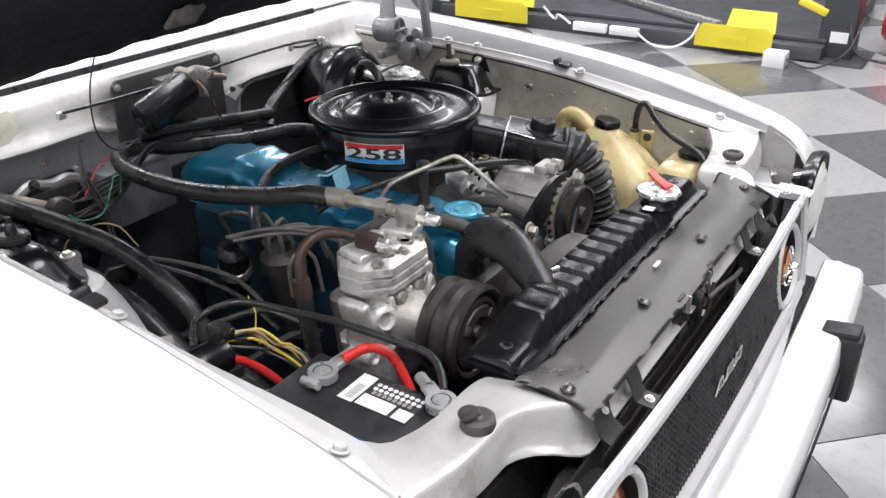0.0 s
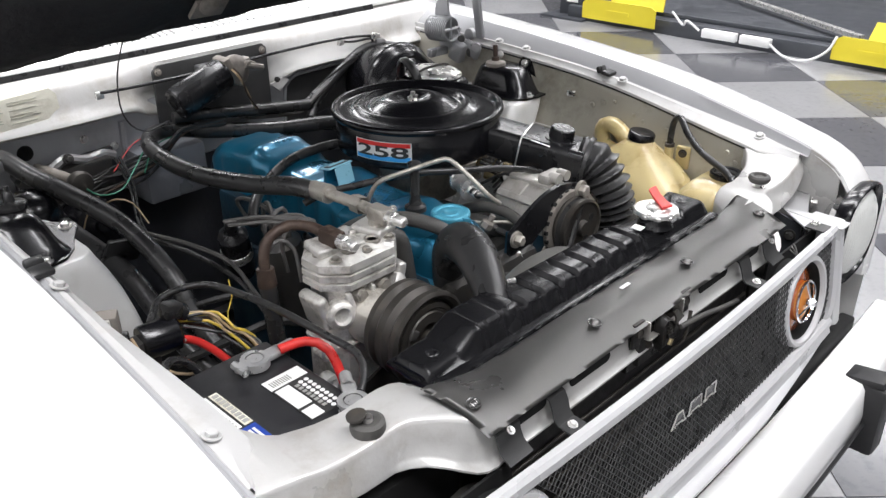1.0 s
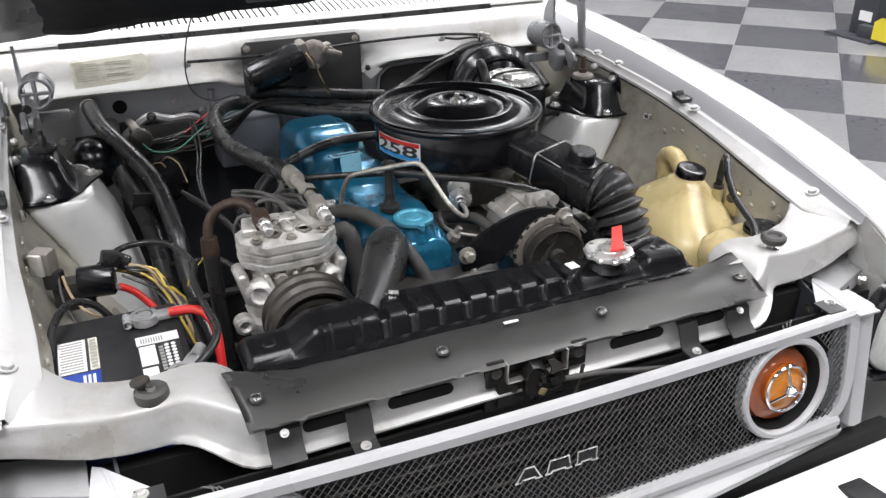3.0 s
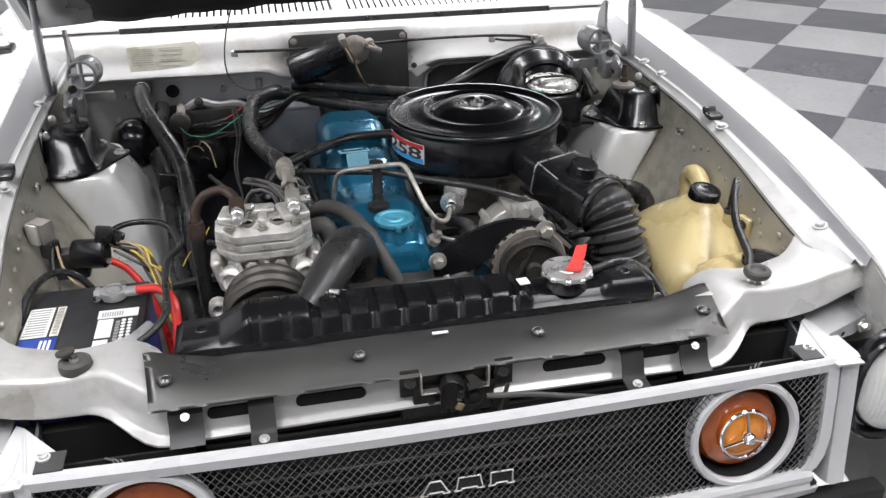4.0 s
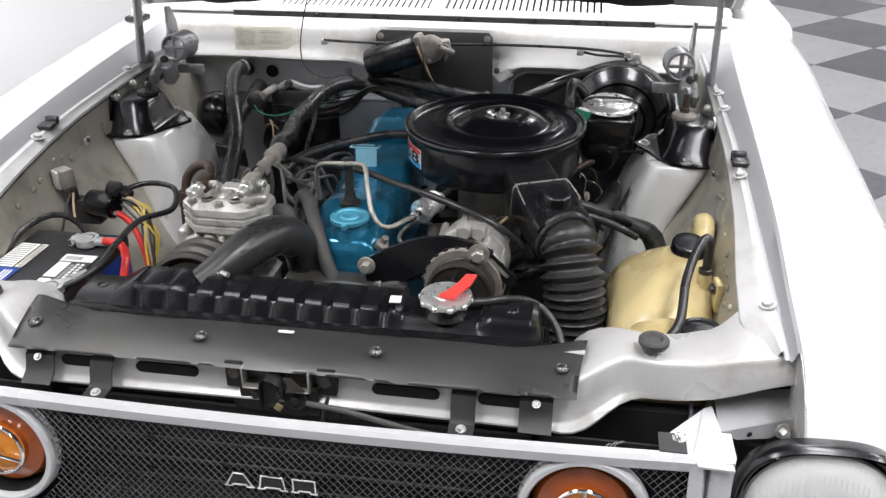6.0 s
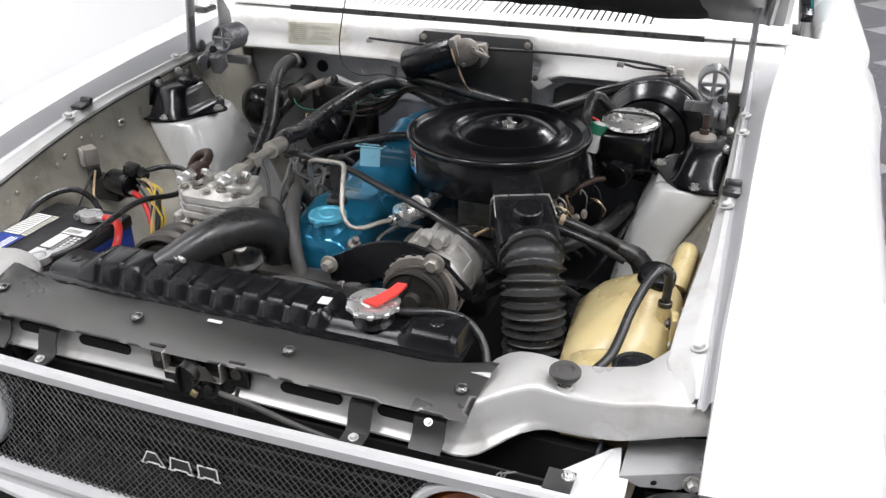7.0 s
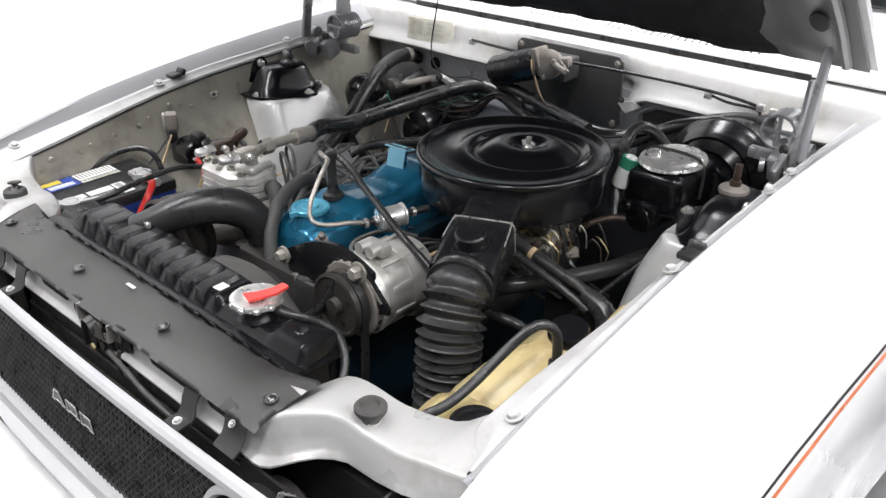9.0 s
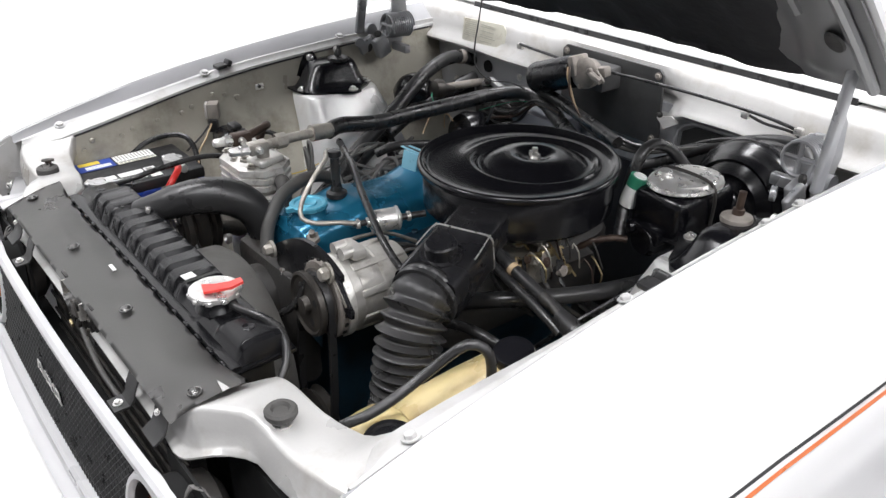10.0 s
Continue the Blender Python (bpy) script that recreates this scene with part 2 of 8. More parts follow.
M_TAN = mat("tan_wire", (0.45, 0.33, 0.2), 0.5)
M_GREYWIRE = mat("grey_plug_wire", (0.13, 0.125, 0.12), 0.55, 0, 0.2, 30, 0.1, 300)
M_PLATE = mat("dark_grey_plate", (0.075, 0.075, 0.075), 0.5, 0.2, 0.12, 12, 0.15, 200, dirt=(0.03, 0.03, 0.03), dirt_amt=0.5)
M_LABEL = mat("yellowed_paper", (0.68, 0.665, 0.57), 0.6, 0, 0.08, 30, 0.1, 300, dirt=(0.30, 0.25, 0.16), dirt_amt=0.85, dirt_scale=22)
M_PAPER = mat("white_label", (0.78, 0.78, 0.77), 0.45, 0, 0.03)
M_INK = mat("black_ink", (0.03, 0.03, 0.03), 0.5)
M_GREYINK = mat("grey_ink", (0.33, 0.33, 0.31), 0.6)
M_FADEINK = mat("faded_ink", (0.48, 0.47, 0.40), 0.6, 0, 0.3, 60)
M_BATT = mat("black_battery_case", (0.020, 0.020, 0.022), 0.42, 0, 0.15, 30, 0.12, 500)
M_BATTBLUE = mat("blue_battery_label", (0.02, 0.055, 0.30), 0.35, 0, 0.08)
M_GOLD = mat("yellow_print", (0.65, 0.5, 0.05), 0.4)
M_LEAD = mat("grey_lead_terminal", (0.62, 0.62, 0.62), 0.36, 0.7, 0.2, 80, 0.3, 300)
M_DECRED = mat("red_decal", (0.65, 0.035, 0.03), 0.35)
M_DECBLUE = mat("light_blue_decal", (0.05, 0.36, 0.78), 0.35)
M_AMBER = mat("amber_lens", (0.42, 0.095, 0.018), 0.12, 0, 0.35, 45, 0.5, 120, coat=1.0)
M_AMBERLIT = mat("bright_amber_lens", (0.72, 0.25, 0.025), 0.14, 0, 0.25, 60, 0.5, 160, coat=1.0)
M_MESH = mat("dark_grille_wire", (0.10, 0.10, 0.10), 0.36, 0.7, 0.15, 40, 0.05, 300)
M_COND = mat("condenser_fins", (0.03, 0.029, 0.028), 0.55, 0.5, 0.2, 60, 0.2, 300)
M_GUARD = mat("black_bumper_guard", (0.02, 0.02, 0.021), 0.55, 0, 0.2, 30, 0.2, 300)
M_HOODPAD = mat("dark_hood_insulation", (0.022, 0.022, 0.024), 0.8, 0, 0.35, 12, 0.8, 60)
M_HOODMET = mat("grey_hood_inner_panel", (0.24, 0.24, 0.24), 0.34, 0.4, 0.1, 8, 0.05, 200)
M_GRIME = mat("oily_black_steel", (0.028, 0.027, 0.026), 0.34, 0.5, 0.4, 40, 0.3, 180, dirt=(0.09, 0.075, 0.055), dirt_amt=0.5, dirt_scale=30)
M_STEEL_WORN = mat("worn_bare_steel", (0.5, 0.48, 0.45), 0.38, 0.8, 0.3, 60, 0.1, 300, dirt=(0.10, 0.08, 0.06), dirt_amt=0.6, dirt_scale=60)
M_HINGE = mat("grey_hinge_paint", (0.36, 0.365, 0.375), 0.36, 0.4, 0.15, 20, 0.08, 300, dirt=(0.09, 0.08, 0.07), dirt_amt=0.4)
M_HINGE_PALE = mat("pale_grey_header_paint", (0.46, 0.46, 0.465), 0.36, 0.3, 0.10, 14, 0.05, 300, dirt=(0.16, 0.15, 0.135), dirt_amt=0.35, dirt_scale=18)
M_ORANGE = mat("orange_pinstripe", (0.75, 0.2, 0.06), 0.35)
M_LIFT = mat("dark_grey_lift_steel", (0.07, 0.075, 0.085), 0.45, 0.3, 0.15, 6, 0.1, 100)
M_LIFTYEL = mat("yellow_lift_paint", (0.72, 0.60, 0.04), 0.4, 0, 0.06, 6, 0.05, 200)
M_WALL = mat("white_wall_paint", (0.92, 0.92, 0.915), 0.7, 0, 0.02, 2, 0.03, 80)
M_CEIL = mat("grey_ceiling", (0.14, 0.14, 0.145), 0.8, 0, 0.1, 2)
M_WALLGREY = mat("grey_wall_paint", (0.46, 0.465, 0.475), 0.7, 0, 0.05, 2, 0.03, 80)
M_GROUT = mat("grey_floor_joint", (0.20, 0.20, 0.205), 0.5)
M_LAMPGLOW = mat("lamp_diffuser", (0.9, 0.9, 0.9), 0.5, emit=((1.0, 0.98, 0.95), 9.0))


M_LENS = mat("fluted_headlight_glass", (0.84, 0.85, 0.82), 0.08, 0, 0.10, 14, 0.5, 60, transmit=0.2, rvar=0.05)
M_DARKGLASS = mat("dark_windshield_glass", (0.008, 0.010, 0.011), 0.05, 0, 0.05, 4, spec=0.6)
M_TEAL = mat("teal_tinted_glass", (0.03, 0.14, 0.16), 0.06, 0, 0.05, 4, spec=0.8)


def tile_mat(name, base, dark):
    """Polished vinyl tile with specks, each tile slightly different."""
    m = mat(name, base, 0.16, 0, 0.08, 3.0, 0.03, 300, dirt=dark, dirt_amt=0.55, dirt_scale=26, rvar=0.05)
    nt = m.node_tree
    p = nt.nodes["Principled BSDF"]
    src = p.inputs["Base Color"].links[0].from_socket
    info = nt.nodes.new("ShaderNodeObjectInfo")
    hsv = nt.nodes.new("ShaderNodeHueSaturation")
    rng = nt.nodes.new("ShaderNodeMapRange")
    rng.inputs["To Min"].default_value, rng.inputs["To Max"].default_value = 0.85, 1.15
    nt.links.new(info.outputs["Random"], rng.inputs["Value"])
    nt.links.new(rng.outputs["Result"], hsv.inputs["Value"])
    nt.links.new(src, hsv.inputs["Color"])
    nt.links.new(hsv.outputs["Color"], p.inputs["Base Color"])
    return m


M_TILE_D = tile_mat("dark_grey_vinyl_tile", (0.105, 0.106, 0.115), (0.06, 0.06, 0.068))
M_TILE_L = tile_mat("light_grey_vinyl_tile", (0.29, 0.29, 0.295), (0.21, 0.21, 0.22))

# ---- the room ----
def build_room():
    floor = solo("floor", box(B(), (2.0, 4.0, -0.05), (30, 30, 0.1)), M_GROUT, "polished checkered vinyl tile floor of a showroom", "floor", kind="structure")
    # tiles lie at 45 degrees; u = x + y, v = x - y
    du, dv = 1.01, 0.985
    meshes = {}
    for dark, m in ((True, M_TILE_D), (False, M_TILE_L)):
        bm = B()
        g = 0.004
        pts = [V(((u + v) / 2, (u - v) / 2, 0.004)) for u, v in ((g, g), (du - g, g), (du - g, dv - g), (g, dv - g))]
        slab(bm, pts, (0, 0, -0.0045))
        meshes[dark] = finish(bm, "tile", m)
    rest = {True: B(), False: B()}
    count = 0
    for i in range(-14, 18):
        for j in range(-16, 16):
            u, v = 7.68 + du * i, 0.04 + dv * j
            x, y = (u + v) / 2, (u - v) / 2
            if not (-2.7 < x < 12 and -7 < y < 13):
                continue
            dark = (i + j) % 2 == 0
            if 1.0 < x < 7.0 and -1.0 < y < 9.5 and count < 290:
                ob = new("tile", meshes[dark])
                ob.location = (x, y, 0)
                ob.parent = floor
                count += 1
            else:
                g = 0.004
                slab(rest[dark], [V((x + (a + b) / 2, y + (a - b) / 2, 0.004)) for a, b in ((g, g), (du - g, g), (du - g, dv - g), (g, dv - g))], (0, 0, -0.0045))
    for dark, m in ((True, M_TILE_D), (False, M_TILE_L)):
        tagged(part("far_tiles", rest[dark], m, floor), kind="stuff")
    # east, north and south walls are unseen; their tones steer the reflections
    for name, c, s in (("wall_west", (-2.95, 4, 2.15), (0.2, 30, 4.3)), ("wall_east", (12.6, 4, 2.15), (0.2, 30, 4.3)),
                       ("wall_north", (4.8, 14.1, 2.15), (15.8, 0.2, 4.3)), ("wall_south", (4.8, -8.1, 2.15), (15.8, 0.2, 4.3))):
        solo(name, box(B(), c, s), M_WALL if name in ("wall_west", "wall_north") else M_WALLGREY, "plain white painted showroom wall" if name in ("wall_west", "wall_north") else "plain grey unseen wall that closes the showroom", "wall", kind="structure")
    # unseen ceiling, its grey set for what glossy parts reflect
    solo("ceiling", box(B(), (4.8, 3.0, CEILING + 0.08), (15.8, 22.6, 0.12)), M_CEIL, "plain grey unseen ceiling that closes the showroom", "ceiling", kind="structure")
    first = None
    for x, y in LAMPS:
        if first is None:
            lamp = thing("ceiling_light", (x, y, CEILING), "long white fluorescent ceiling light fixture, out of view", "ceiling light", "showroom ceiling lights")
            bm = B()
            box(bm, (x, y, CEILING - 0.01), (0.7, 2.5, 0.06), bevel=0.008)
            part("frame", bm, M_WALL, lamp)
            part("diffuser", box(B(), (x, y, CEILING - 0.045), (0.62, 2.42, 0.012)), M_LAMPGLOW, lamp, "glowing white diffuser")
            first = lamp
        else:
            copy_thing(first, Matrix.Translation((x, y, CEILING)))
        data = bpy.data.lights.new("fluorescent_light", "AREA")
        data.shape, data.size, data.size_y, data.energy, data.color = "RECTANGLE", 0.7, 2.5, LAMP_WATTS, (0.965, 0.965, 1.025)
        ob = new("fluorescent_light", data)
        ob.location = (x, y, CEILING - 0.08)


build_room()


def build_lift():
    lift = thing("vehicle_lift", (4.9, 2.1, 0), "dark grey steel drive-on vehicle lift with yellow ramps", "vehicle lift")
    bm = B()
    box(bm, (5.9, 2.1, 0.06), (1.9, 3.0, 0.10), bevel=0.01)
    part("platform", bm, M_LIFT, lift, "glossy dark steel platform")
    bm = B()
    box(bm, (4.86, 2.1, 0.055), (0.12, 3.0, 0.11), bevel=0.008)
    box(bm, (4.93, 2.1, 0.125), (0.03, 3.0, 0.03), bevel=0.004)
    part("side_rail", bm, M_LIFT, lift)
    bm = B()
    box(bm, (5.6, 2.35, 0.16), (0.05, 2.4, 0.03), rot=(0, 0, -32))
    part("light_rail", bm, M_STEEL, lift, "pale metal runner")
    for y, x in ((3.62, 4.98), (0.55, 5.05)):
        bm = B()
        box(bm, (x, y, 1.2), (0.24, 0.22, 2.4), bevel=0.012)
        post = part("post", bm, M_LIFT, lift)
        part("foot_plate", box(B(), (x - 0.02, y, 0.012), (0.46, 0.42, 0.02), bevel=0.003), M_LIFT, post)
        part("sticker", box(B(), (x - 0.123, y - 0.02, 0.16), (0.004, 0.11, 0.07)), M_PAPER, post, "small white sticker")
    for y0, y1 in ((0.9, 1.42), (2.74, 3.4)):
        bm = B()
        slab(bm, [(4.72, y0, 0.05), (4.72, y1, 0.05), (4.72, y1, 0.17), (4.72, y1 - 0.05, 0.205), (4.72, y0 + 0.04, 0.205), (4.72, y0, 0.18)], (0.012, 0, 0))
        slab(bm, [(4.86, y0 + 0.02, 0.15), (4.86, y1 - 0.16, 0.15), (4.92, y1 - 0.18, 0.28), (4.92, y0 + 0.04, 0.28)], (0.012, 0, 0))
        box(bm, (4.79, (y0 + y1) / 2, 0.12), (0.15, 0.2, 0.03))
        part("ramp", bm, M_LIFTYEL, lift, "bright yellow folding wheel ramp")
    for k, (y, l) in enumerate(((2.2, 0.26), (1.93, 0.22))):
        part("power_strip", box(B(), (4.70, y, 0.09), (0.05, l, 0.06), bevel=0.006), M_PAPER, lift, "white power outlet box")
    part("cord", tube(B(), [(4.70, 2.36, 0.1), (4.68, 2.45, 0.16), (4.71, 2.5, 0.12), (4.72, 2.6, 0.2)], 0.009, 6), M_PAPER, lift, "white power cord")
    bm = B()
    tube(bm, [(4.69, 1.83, 0.09), (4.66, 1.7, 0.03), (4.66, 1.55, 0.03), (4.69, 1.44, 0.1), (4.72, 1.4, 0.2)], 0.009, 6)
    part("cord", bm, M_PAPER, lift, "white power cord")
    bm = B()
    box(bm, (4.62, 0.84, 0.05), (0.12, 0.14, 0.1), bevel=0.006)
    part("junction_box", bm, M_PAPER, lift)
    part("handle", box(B(), (4.94, 0.72, 0.34), (0.05, 0.2, 0.05), rot=(20, 0, 0), bevel=0.01), M_LIFTYEL, lift, "yellow handle")
    bm = B()
    tube(bm, [(5.0, 0.6, 0.6), (4.95, 0.5, 0.3), (4.9, 0.4, 0.08), (4.92, 0.2, 0.03)], 0.01, 6)
    tube(bm, [(4.6, 0.78, 0.06), (4.62, 0.6, 0.02), (4.8, 0.45, 0.1), (4.95, 0.4, 0.3)], 0.008, 6)
    part("cable", bm, M_RUBBER, lift)
    tank = thing("air_compressor", (5.45, 0.05, 0), "small red shop air compressor on the floor", "compressor")
    bm = B()
    lathe(bm, [(0, -0.3), (0.1, -0.29), (0.15, -0.24), (0.155, 0.24), (0.1, 0.29), (0, 0.3)], (5.45, 0.05, 0.2), (0, 1, 0), 24)
    part("tank", bm, M_DECRED, tank)
    bm = B()
    for y in (-0.12, 0.2):
        box(bm, (5.45, y, 0.03), (0.2, 0.05, 0.06), bevel=0.008)
    part("foot", bm, M_RUBBER, tank)
    part("pump", box(B(), (5.45, 0.05, 0.42), (0.16, 0.26, 0.16), bevel=0.02), M_DARK, tank, "black pump")


build_lift()

# ---- the car's body ----
LIP_Z = [(-0.118, 0.812), (-0.112, 0.824), (-0.107, 0.833), (-0.098, 0.847), (-0.09, 0.857), (-0.075, 0.872), (-0.06, 0.883), (-0.03, 0.897), (0.0, 0.907), (0.1, 0.931), (0.2, 0.952), (0.3, 0.969), (0.4, 0.983), (0.55, 0.998), (0.7, 1.010), (0.9, 1.019), (1.1, 1.025), (2.2, 1.03)]
LIP_X = [(-0.118, 0.656), (0.1, 0.657), (0.2, 0.661), (0.4, 0.664), (0.7, 0.672), (0.9, 0.682), (1.1, 0.70), (2.2, 0.72)]
FLANGE_Z = [(-0.03, 0.881), (0.0, 0.8865), (0.075, 0.903), (0.25, 0.930), (0.41, 0.955), (0.55, 0.969), (0.775, 0.982), (1.1, 0.99)]
BAY_X = [(-0.03, 0.60), (0.05, 0.597), (0.15, 0.602), (0.22, 0.609), (0.3, 0.618), (0.5, 0.627), (0.8, 0.632), (1.1, 0.636)]

car = thing("car", (0, 0.9, 0), "white two-door coupe from the seventies with its hood open", "car")


def rows(table_ys, section):
    return [section(y) for y in table_ys]


def ys(a, b, n):
    return [a + (b - a) * k / (n - 1) for k in range(n)]


def fender_profile(y):
    """Outward and upward steps from the lip: flat crown, rounded shoulder, flank."""
    return [(0.0, -0.012), (0.0015, -0.001), (0.006, 0.0015), (0.05, -0.004), (0.10, -0.011), (0.13, -0.018), (0.150, -0.026), (0.168, -0.039), (0.186, -0.058),
            (0.203, -0.082), (0.217, -0.112), (0.225, -0.16), (0.229, -0.24), (0.220, -0.36), (0.205, -0.5), (0.19, -0.62)]


def build_fender(s):
    """Outer fender: lip, crown, shoulder and flank; s = 1 or -1."""
    def section(y):
        xl, zl = lerp(LIP_X, y), lerp(LIP_Z, y)
        w = lerp([(-0.118, 0.84), (-0.06, 0.90), (0.0, 0.95), (0.1, 0.98), (0.3, 1.0), (2.2, 1.02)], y)
        prof = fender_profile(y)
        return [V((s * (xl + a * w), y, zl + b)) for a, b in prof]
    fender = part("fender", sheet(B(), rows([-0.118, -0.112, -0.107, -0.098, -0.09, -0.075, -0.06, -0.03, 0.0, *ys(0.08, 1.3, 18)], section), 0.0), M_WHITE, car, "glossy white front fender", angle=50)
    # gutter between flange and lip, greyed for the shade on its steep wall
    def gutter(y):
        xl, zl, zf = lerp(LIP_X, y), lerp(LIP_Z, y), lerp(FLANGE_Z, y)
        return [V((s * x, y, z)) for x, z in ((0.640, zf + 0.0005), (0.645, zf + 0.001), (0.648, zf - 0.002), (0.6505, zf + 0.002), (xl - 0.003, zl - 0.005), (xl + 0.003, zl - 0.001), (xl + 0.006, zl - 0.012))]
    part("gutter", sheet(B(), rows([-0.022, 0.0, 0.03, *ys(0.08, 1.12, 20)], gutter)), M_GUTTER, fender, "gutter under the fender lip, its white greyed for shade")
    def flange(y):
        xb, zf = lerp(BAY_X, y) + lerp([(-0.006, 0.030), (0.02, 0.022), (0.045, 0.004), (0.06, 0.0)], y), lerp(FLANGE_Z, y)
        return [V((s * x, y, z)) for x, z in ((xb - 0.002, zf - 0.017), (xb - 0.001, zf - 0.012), (xb + 0.003, zf - 0.009), (xb * 0.45 + 0.641 * 0.55, zf - 0.002), (xb * 0.35 + 0.641 * 0.65, zf + 0.001), (0.641, zf + 0.002), (0.643, zf - 0.003))]
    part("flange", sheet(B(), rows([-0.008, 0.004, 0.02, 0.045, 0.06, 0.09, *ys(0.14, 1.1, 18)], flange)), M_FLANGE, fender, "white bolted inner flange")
    for x, y in ((0.632, 0.075), (0.636, 0.406), (0.642, 0.775), (0.644, 0.69)) if s > 0 else ((0.632, 0.071), (0.636, 0.406), (0.642, 0.775)):
        part("fender_bolt", bolt(B(), (s * x, y, lerp(FLANGE_Z, y) + 0.002), (-0.3 * s, -0.06, 1), 0.0075, 0.007), M_FLANGE, fender)
    bm = B()
    x, y = 0.652, 0.455
    z = lerp(FLANGE_Z, y)
    box(bm, (s * (x - 0.012), y - 0.008, z + 0.005), (0.030, 0.026, 0.010), rot=(6, 0, 0), bevel=0.004)
    box(bm, (s * (x - 0.012), y + 0.012, z + 0.010), (0.026, 0.012, 0.016), rot=(-25, 0, 0), bevel=0.004)
    part("rubber_clip", bm, M_RUBBER, fender, "black rubber bumper clip")
    part("seam", tube(B(), [(s * (lerp(BAY_X, y) + 0.001), y, lerp(FLANGE_Z, y) - 0.0195) for y in ys(0.05, 1.05, 24)], 0.0028, 6, step=0.05), M_RUBBER, fender, "dark seam under the flange")
    # pinstripe
    for dz, w, m in ((0.0, 0.004, M_INK), (-0.011, 0.007, M_ORANGE)):
        def stripe(y, dz=dz, w=w):
            xl, zl = lerp(LIP_X, y), lerp(LIP_Z, y)
            k = lerp([(-0.118, 0.84), (-0.06, 0.90), (0.0, 0.95), (0.1, 0.98), (0.3, 1.0), (2.2, 1.02)], y)
            b = lerp([(0.0, -0.099), (0.3, -0.100), (0.44, -0.107), (0.6, -0.110), (1.3, -0.126)], y) + dz
            tab = fender_profile(y)[7:13]
            f = lambda q: float(np.interp(-q, [-c for _, c in tab], [a for a, _ in tab])) * k
            return [V((s * (xl + f(b) + 0.0012), y, zl + b)), V((s * (xl + f(b - w) + 0.0012), y, zl + b - w))]
        part("pinstripe", sheet(B(), rows(ys(0.05, 1.3, 12), stripe)), m, fender)
    return fender


build_fender(1), build_fender(-1)


def build_apron(s):
    """Inner wheel apron with the strut tower; s = 1 or -1."""
    def section(y):
        xb, zf = lerp(BAY_X, y), lerp(FLANGE_Z, y)
        out = []
        for k, (dx, z) in enumerate(((0.003, zf - 0.021), (0.0, zf - 0.034), (-0.003, zf - 0.05), (-0.006, zf - 0.07), (-0.009, zf - 0.095), (-0.013, 0.80), (-0.022, 0.75), (-0.034, 0.70), (-0.07, 0.60), (-0.10, 0.45))):
            wob = 0.007 * noise.noise((y * 7, z * 9, s * 3.0)) + 0.003 * noise.noise((y * 23, z * 30, s * 5.0)) if k > 1 else -0.001
            bulge = max(0.0, 0.868 - z) * 0.50 * lerp([(0.16, 0.0), (0.34, 0.45), (0.58, 1.0), (0.85, 1.0), (1.0, 0.3)], y)
            out.append(V((s * (xb + dx + wob - min(bulge, 0.12)), y, z)))
        return out
    apron = part("inner_apron", sheet(B(), rows(ys(0.03, 1.1, 80), section)), M_APRON, car, "olive grey painted inner fender apron", angle=60)
    # tower: pressed steel, leaning inwards towards its foot
    def rounded(x0, x1, y0, y1, z, r):
        ring = []
        for cx, cy, a0 in ((x1 - r, y1 - r, 0), (x0 + r, y1 - r, 90), (x0 + r, y0 + r, 180), (x1 - r, y0 + r, 270)):
            for k in range(7):
                a = radians(a0 + 15 * k)
                ring.append(V((s * (cx + r * math.cos(a)), cy + r * math.sin(a), z)))
        return ring
    tower = [rounded(0.506, 0.626, 0.612, 0.800, 0.8845, 0.030), rounded(0.503, 0.626, 0.609, 0.803, 0.880, 0.032), rounded(0.497, 0.620, 0.605, 0.808, 0.866, 0.034), rounded(0.484, 0.604, 0.600, 0.820, 0.840, 0.036), rounded(0.470, 0.583, 0.594, 0.834, 0.805, 0.038),
             rounded(0.458, 0.560, 0.586, 0.850, 0.760, 0.040), rounded(0.446, 0.535, 0.575, 0.870, 0.700, 0.040), rounded(0.43, 0.51, 0.56, 0.90, 0.60, 0.036), rounded(0.41, 0.49, 0.55, 0.92, 0.45, 0.036)]
    part("strut_tower", loft(B(), tower), M_SILVER, apron, "satin silver white strut tower", angle=60)
    cap = thing("strut_cap", (s * 0.574, 0.71, 0.885), "gloss black strut mount cap on the strut tower", "strut cap", "strut mount caps")
    plate = [(0.630, 0.606), (0.585, 0.604), (0.548, 0.612), (0.524, 0.640), (0.505, 0.682), (0.486, 0.712), (0.482, 0.724), (0.486, 0.735), (0.500, 0.744), (0.520, 0.775), (0.545, 0.800), (0.630, 0.804)]
    part("flange_plate", slab(B(), [(s * x, y, 0.8855) for x, y in plate], (0, 0, 0.0045)), M_BLACKGLOSS, cap)
    part("cover", loft(B(), [rounded(0.528, 0.630, 0.616, 0.792, 0.8895, 0.030), rounded(0.533, 0.630, 0.622, 0.787, 0.8935, 0.032), rounded(0.540, 0.630, 0.633, 0.782, 0.908, 0.032), rounded(0.547, 0.630, 0.646, 0.776, 0.928, 0.030), rounded(0.553, 0.629, 0.655, 0.771, 0.940, 0.028), rounded(0.560, 0.626, 0.663, 0.765, 0.946, 0.026), rounded(0.572, 0.612, 0.678, 0.752, 0.948, 0.019)]), M_BLACKGLOSS, cap, angle=50)
    part("wall_ear", slab(B(), [(s * 0.624, y, z) for y, z in ((0.632, 0.905), (0.655, 0.950), (0.664, 0.962), (0.685, 0.964), (0.694, 0.950), (0.700, 0.905))], (s * 0.004, 0, 0)), M_BLACKGLOSS, cap)
    bm = B()
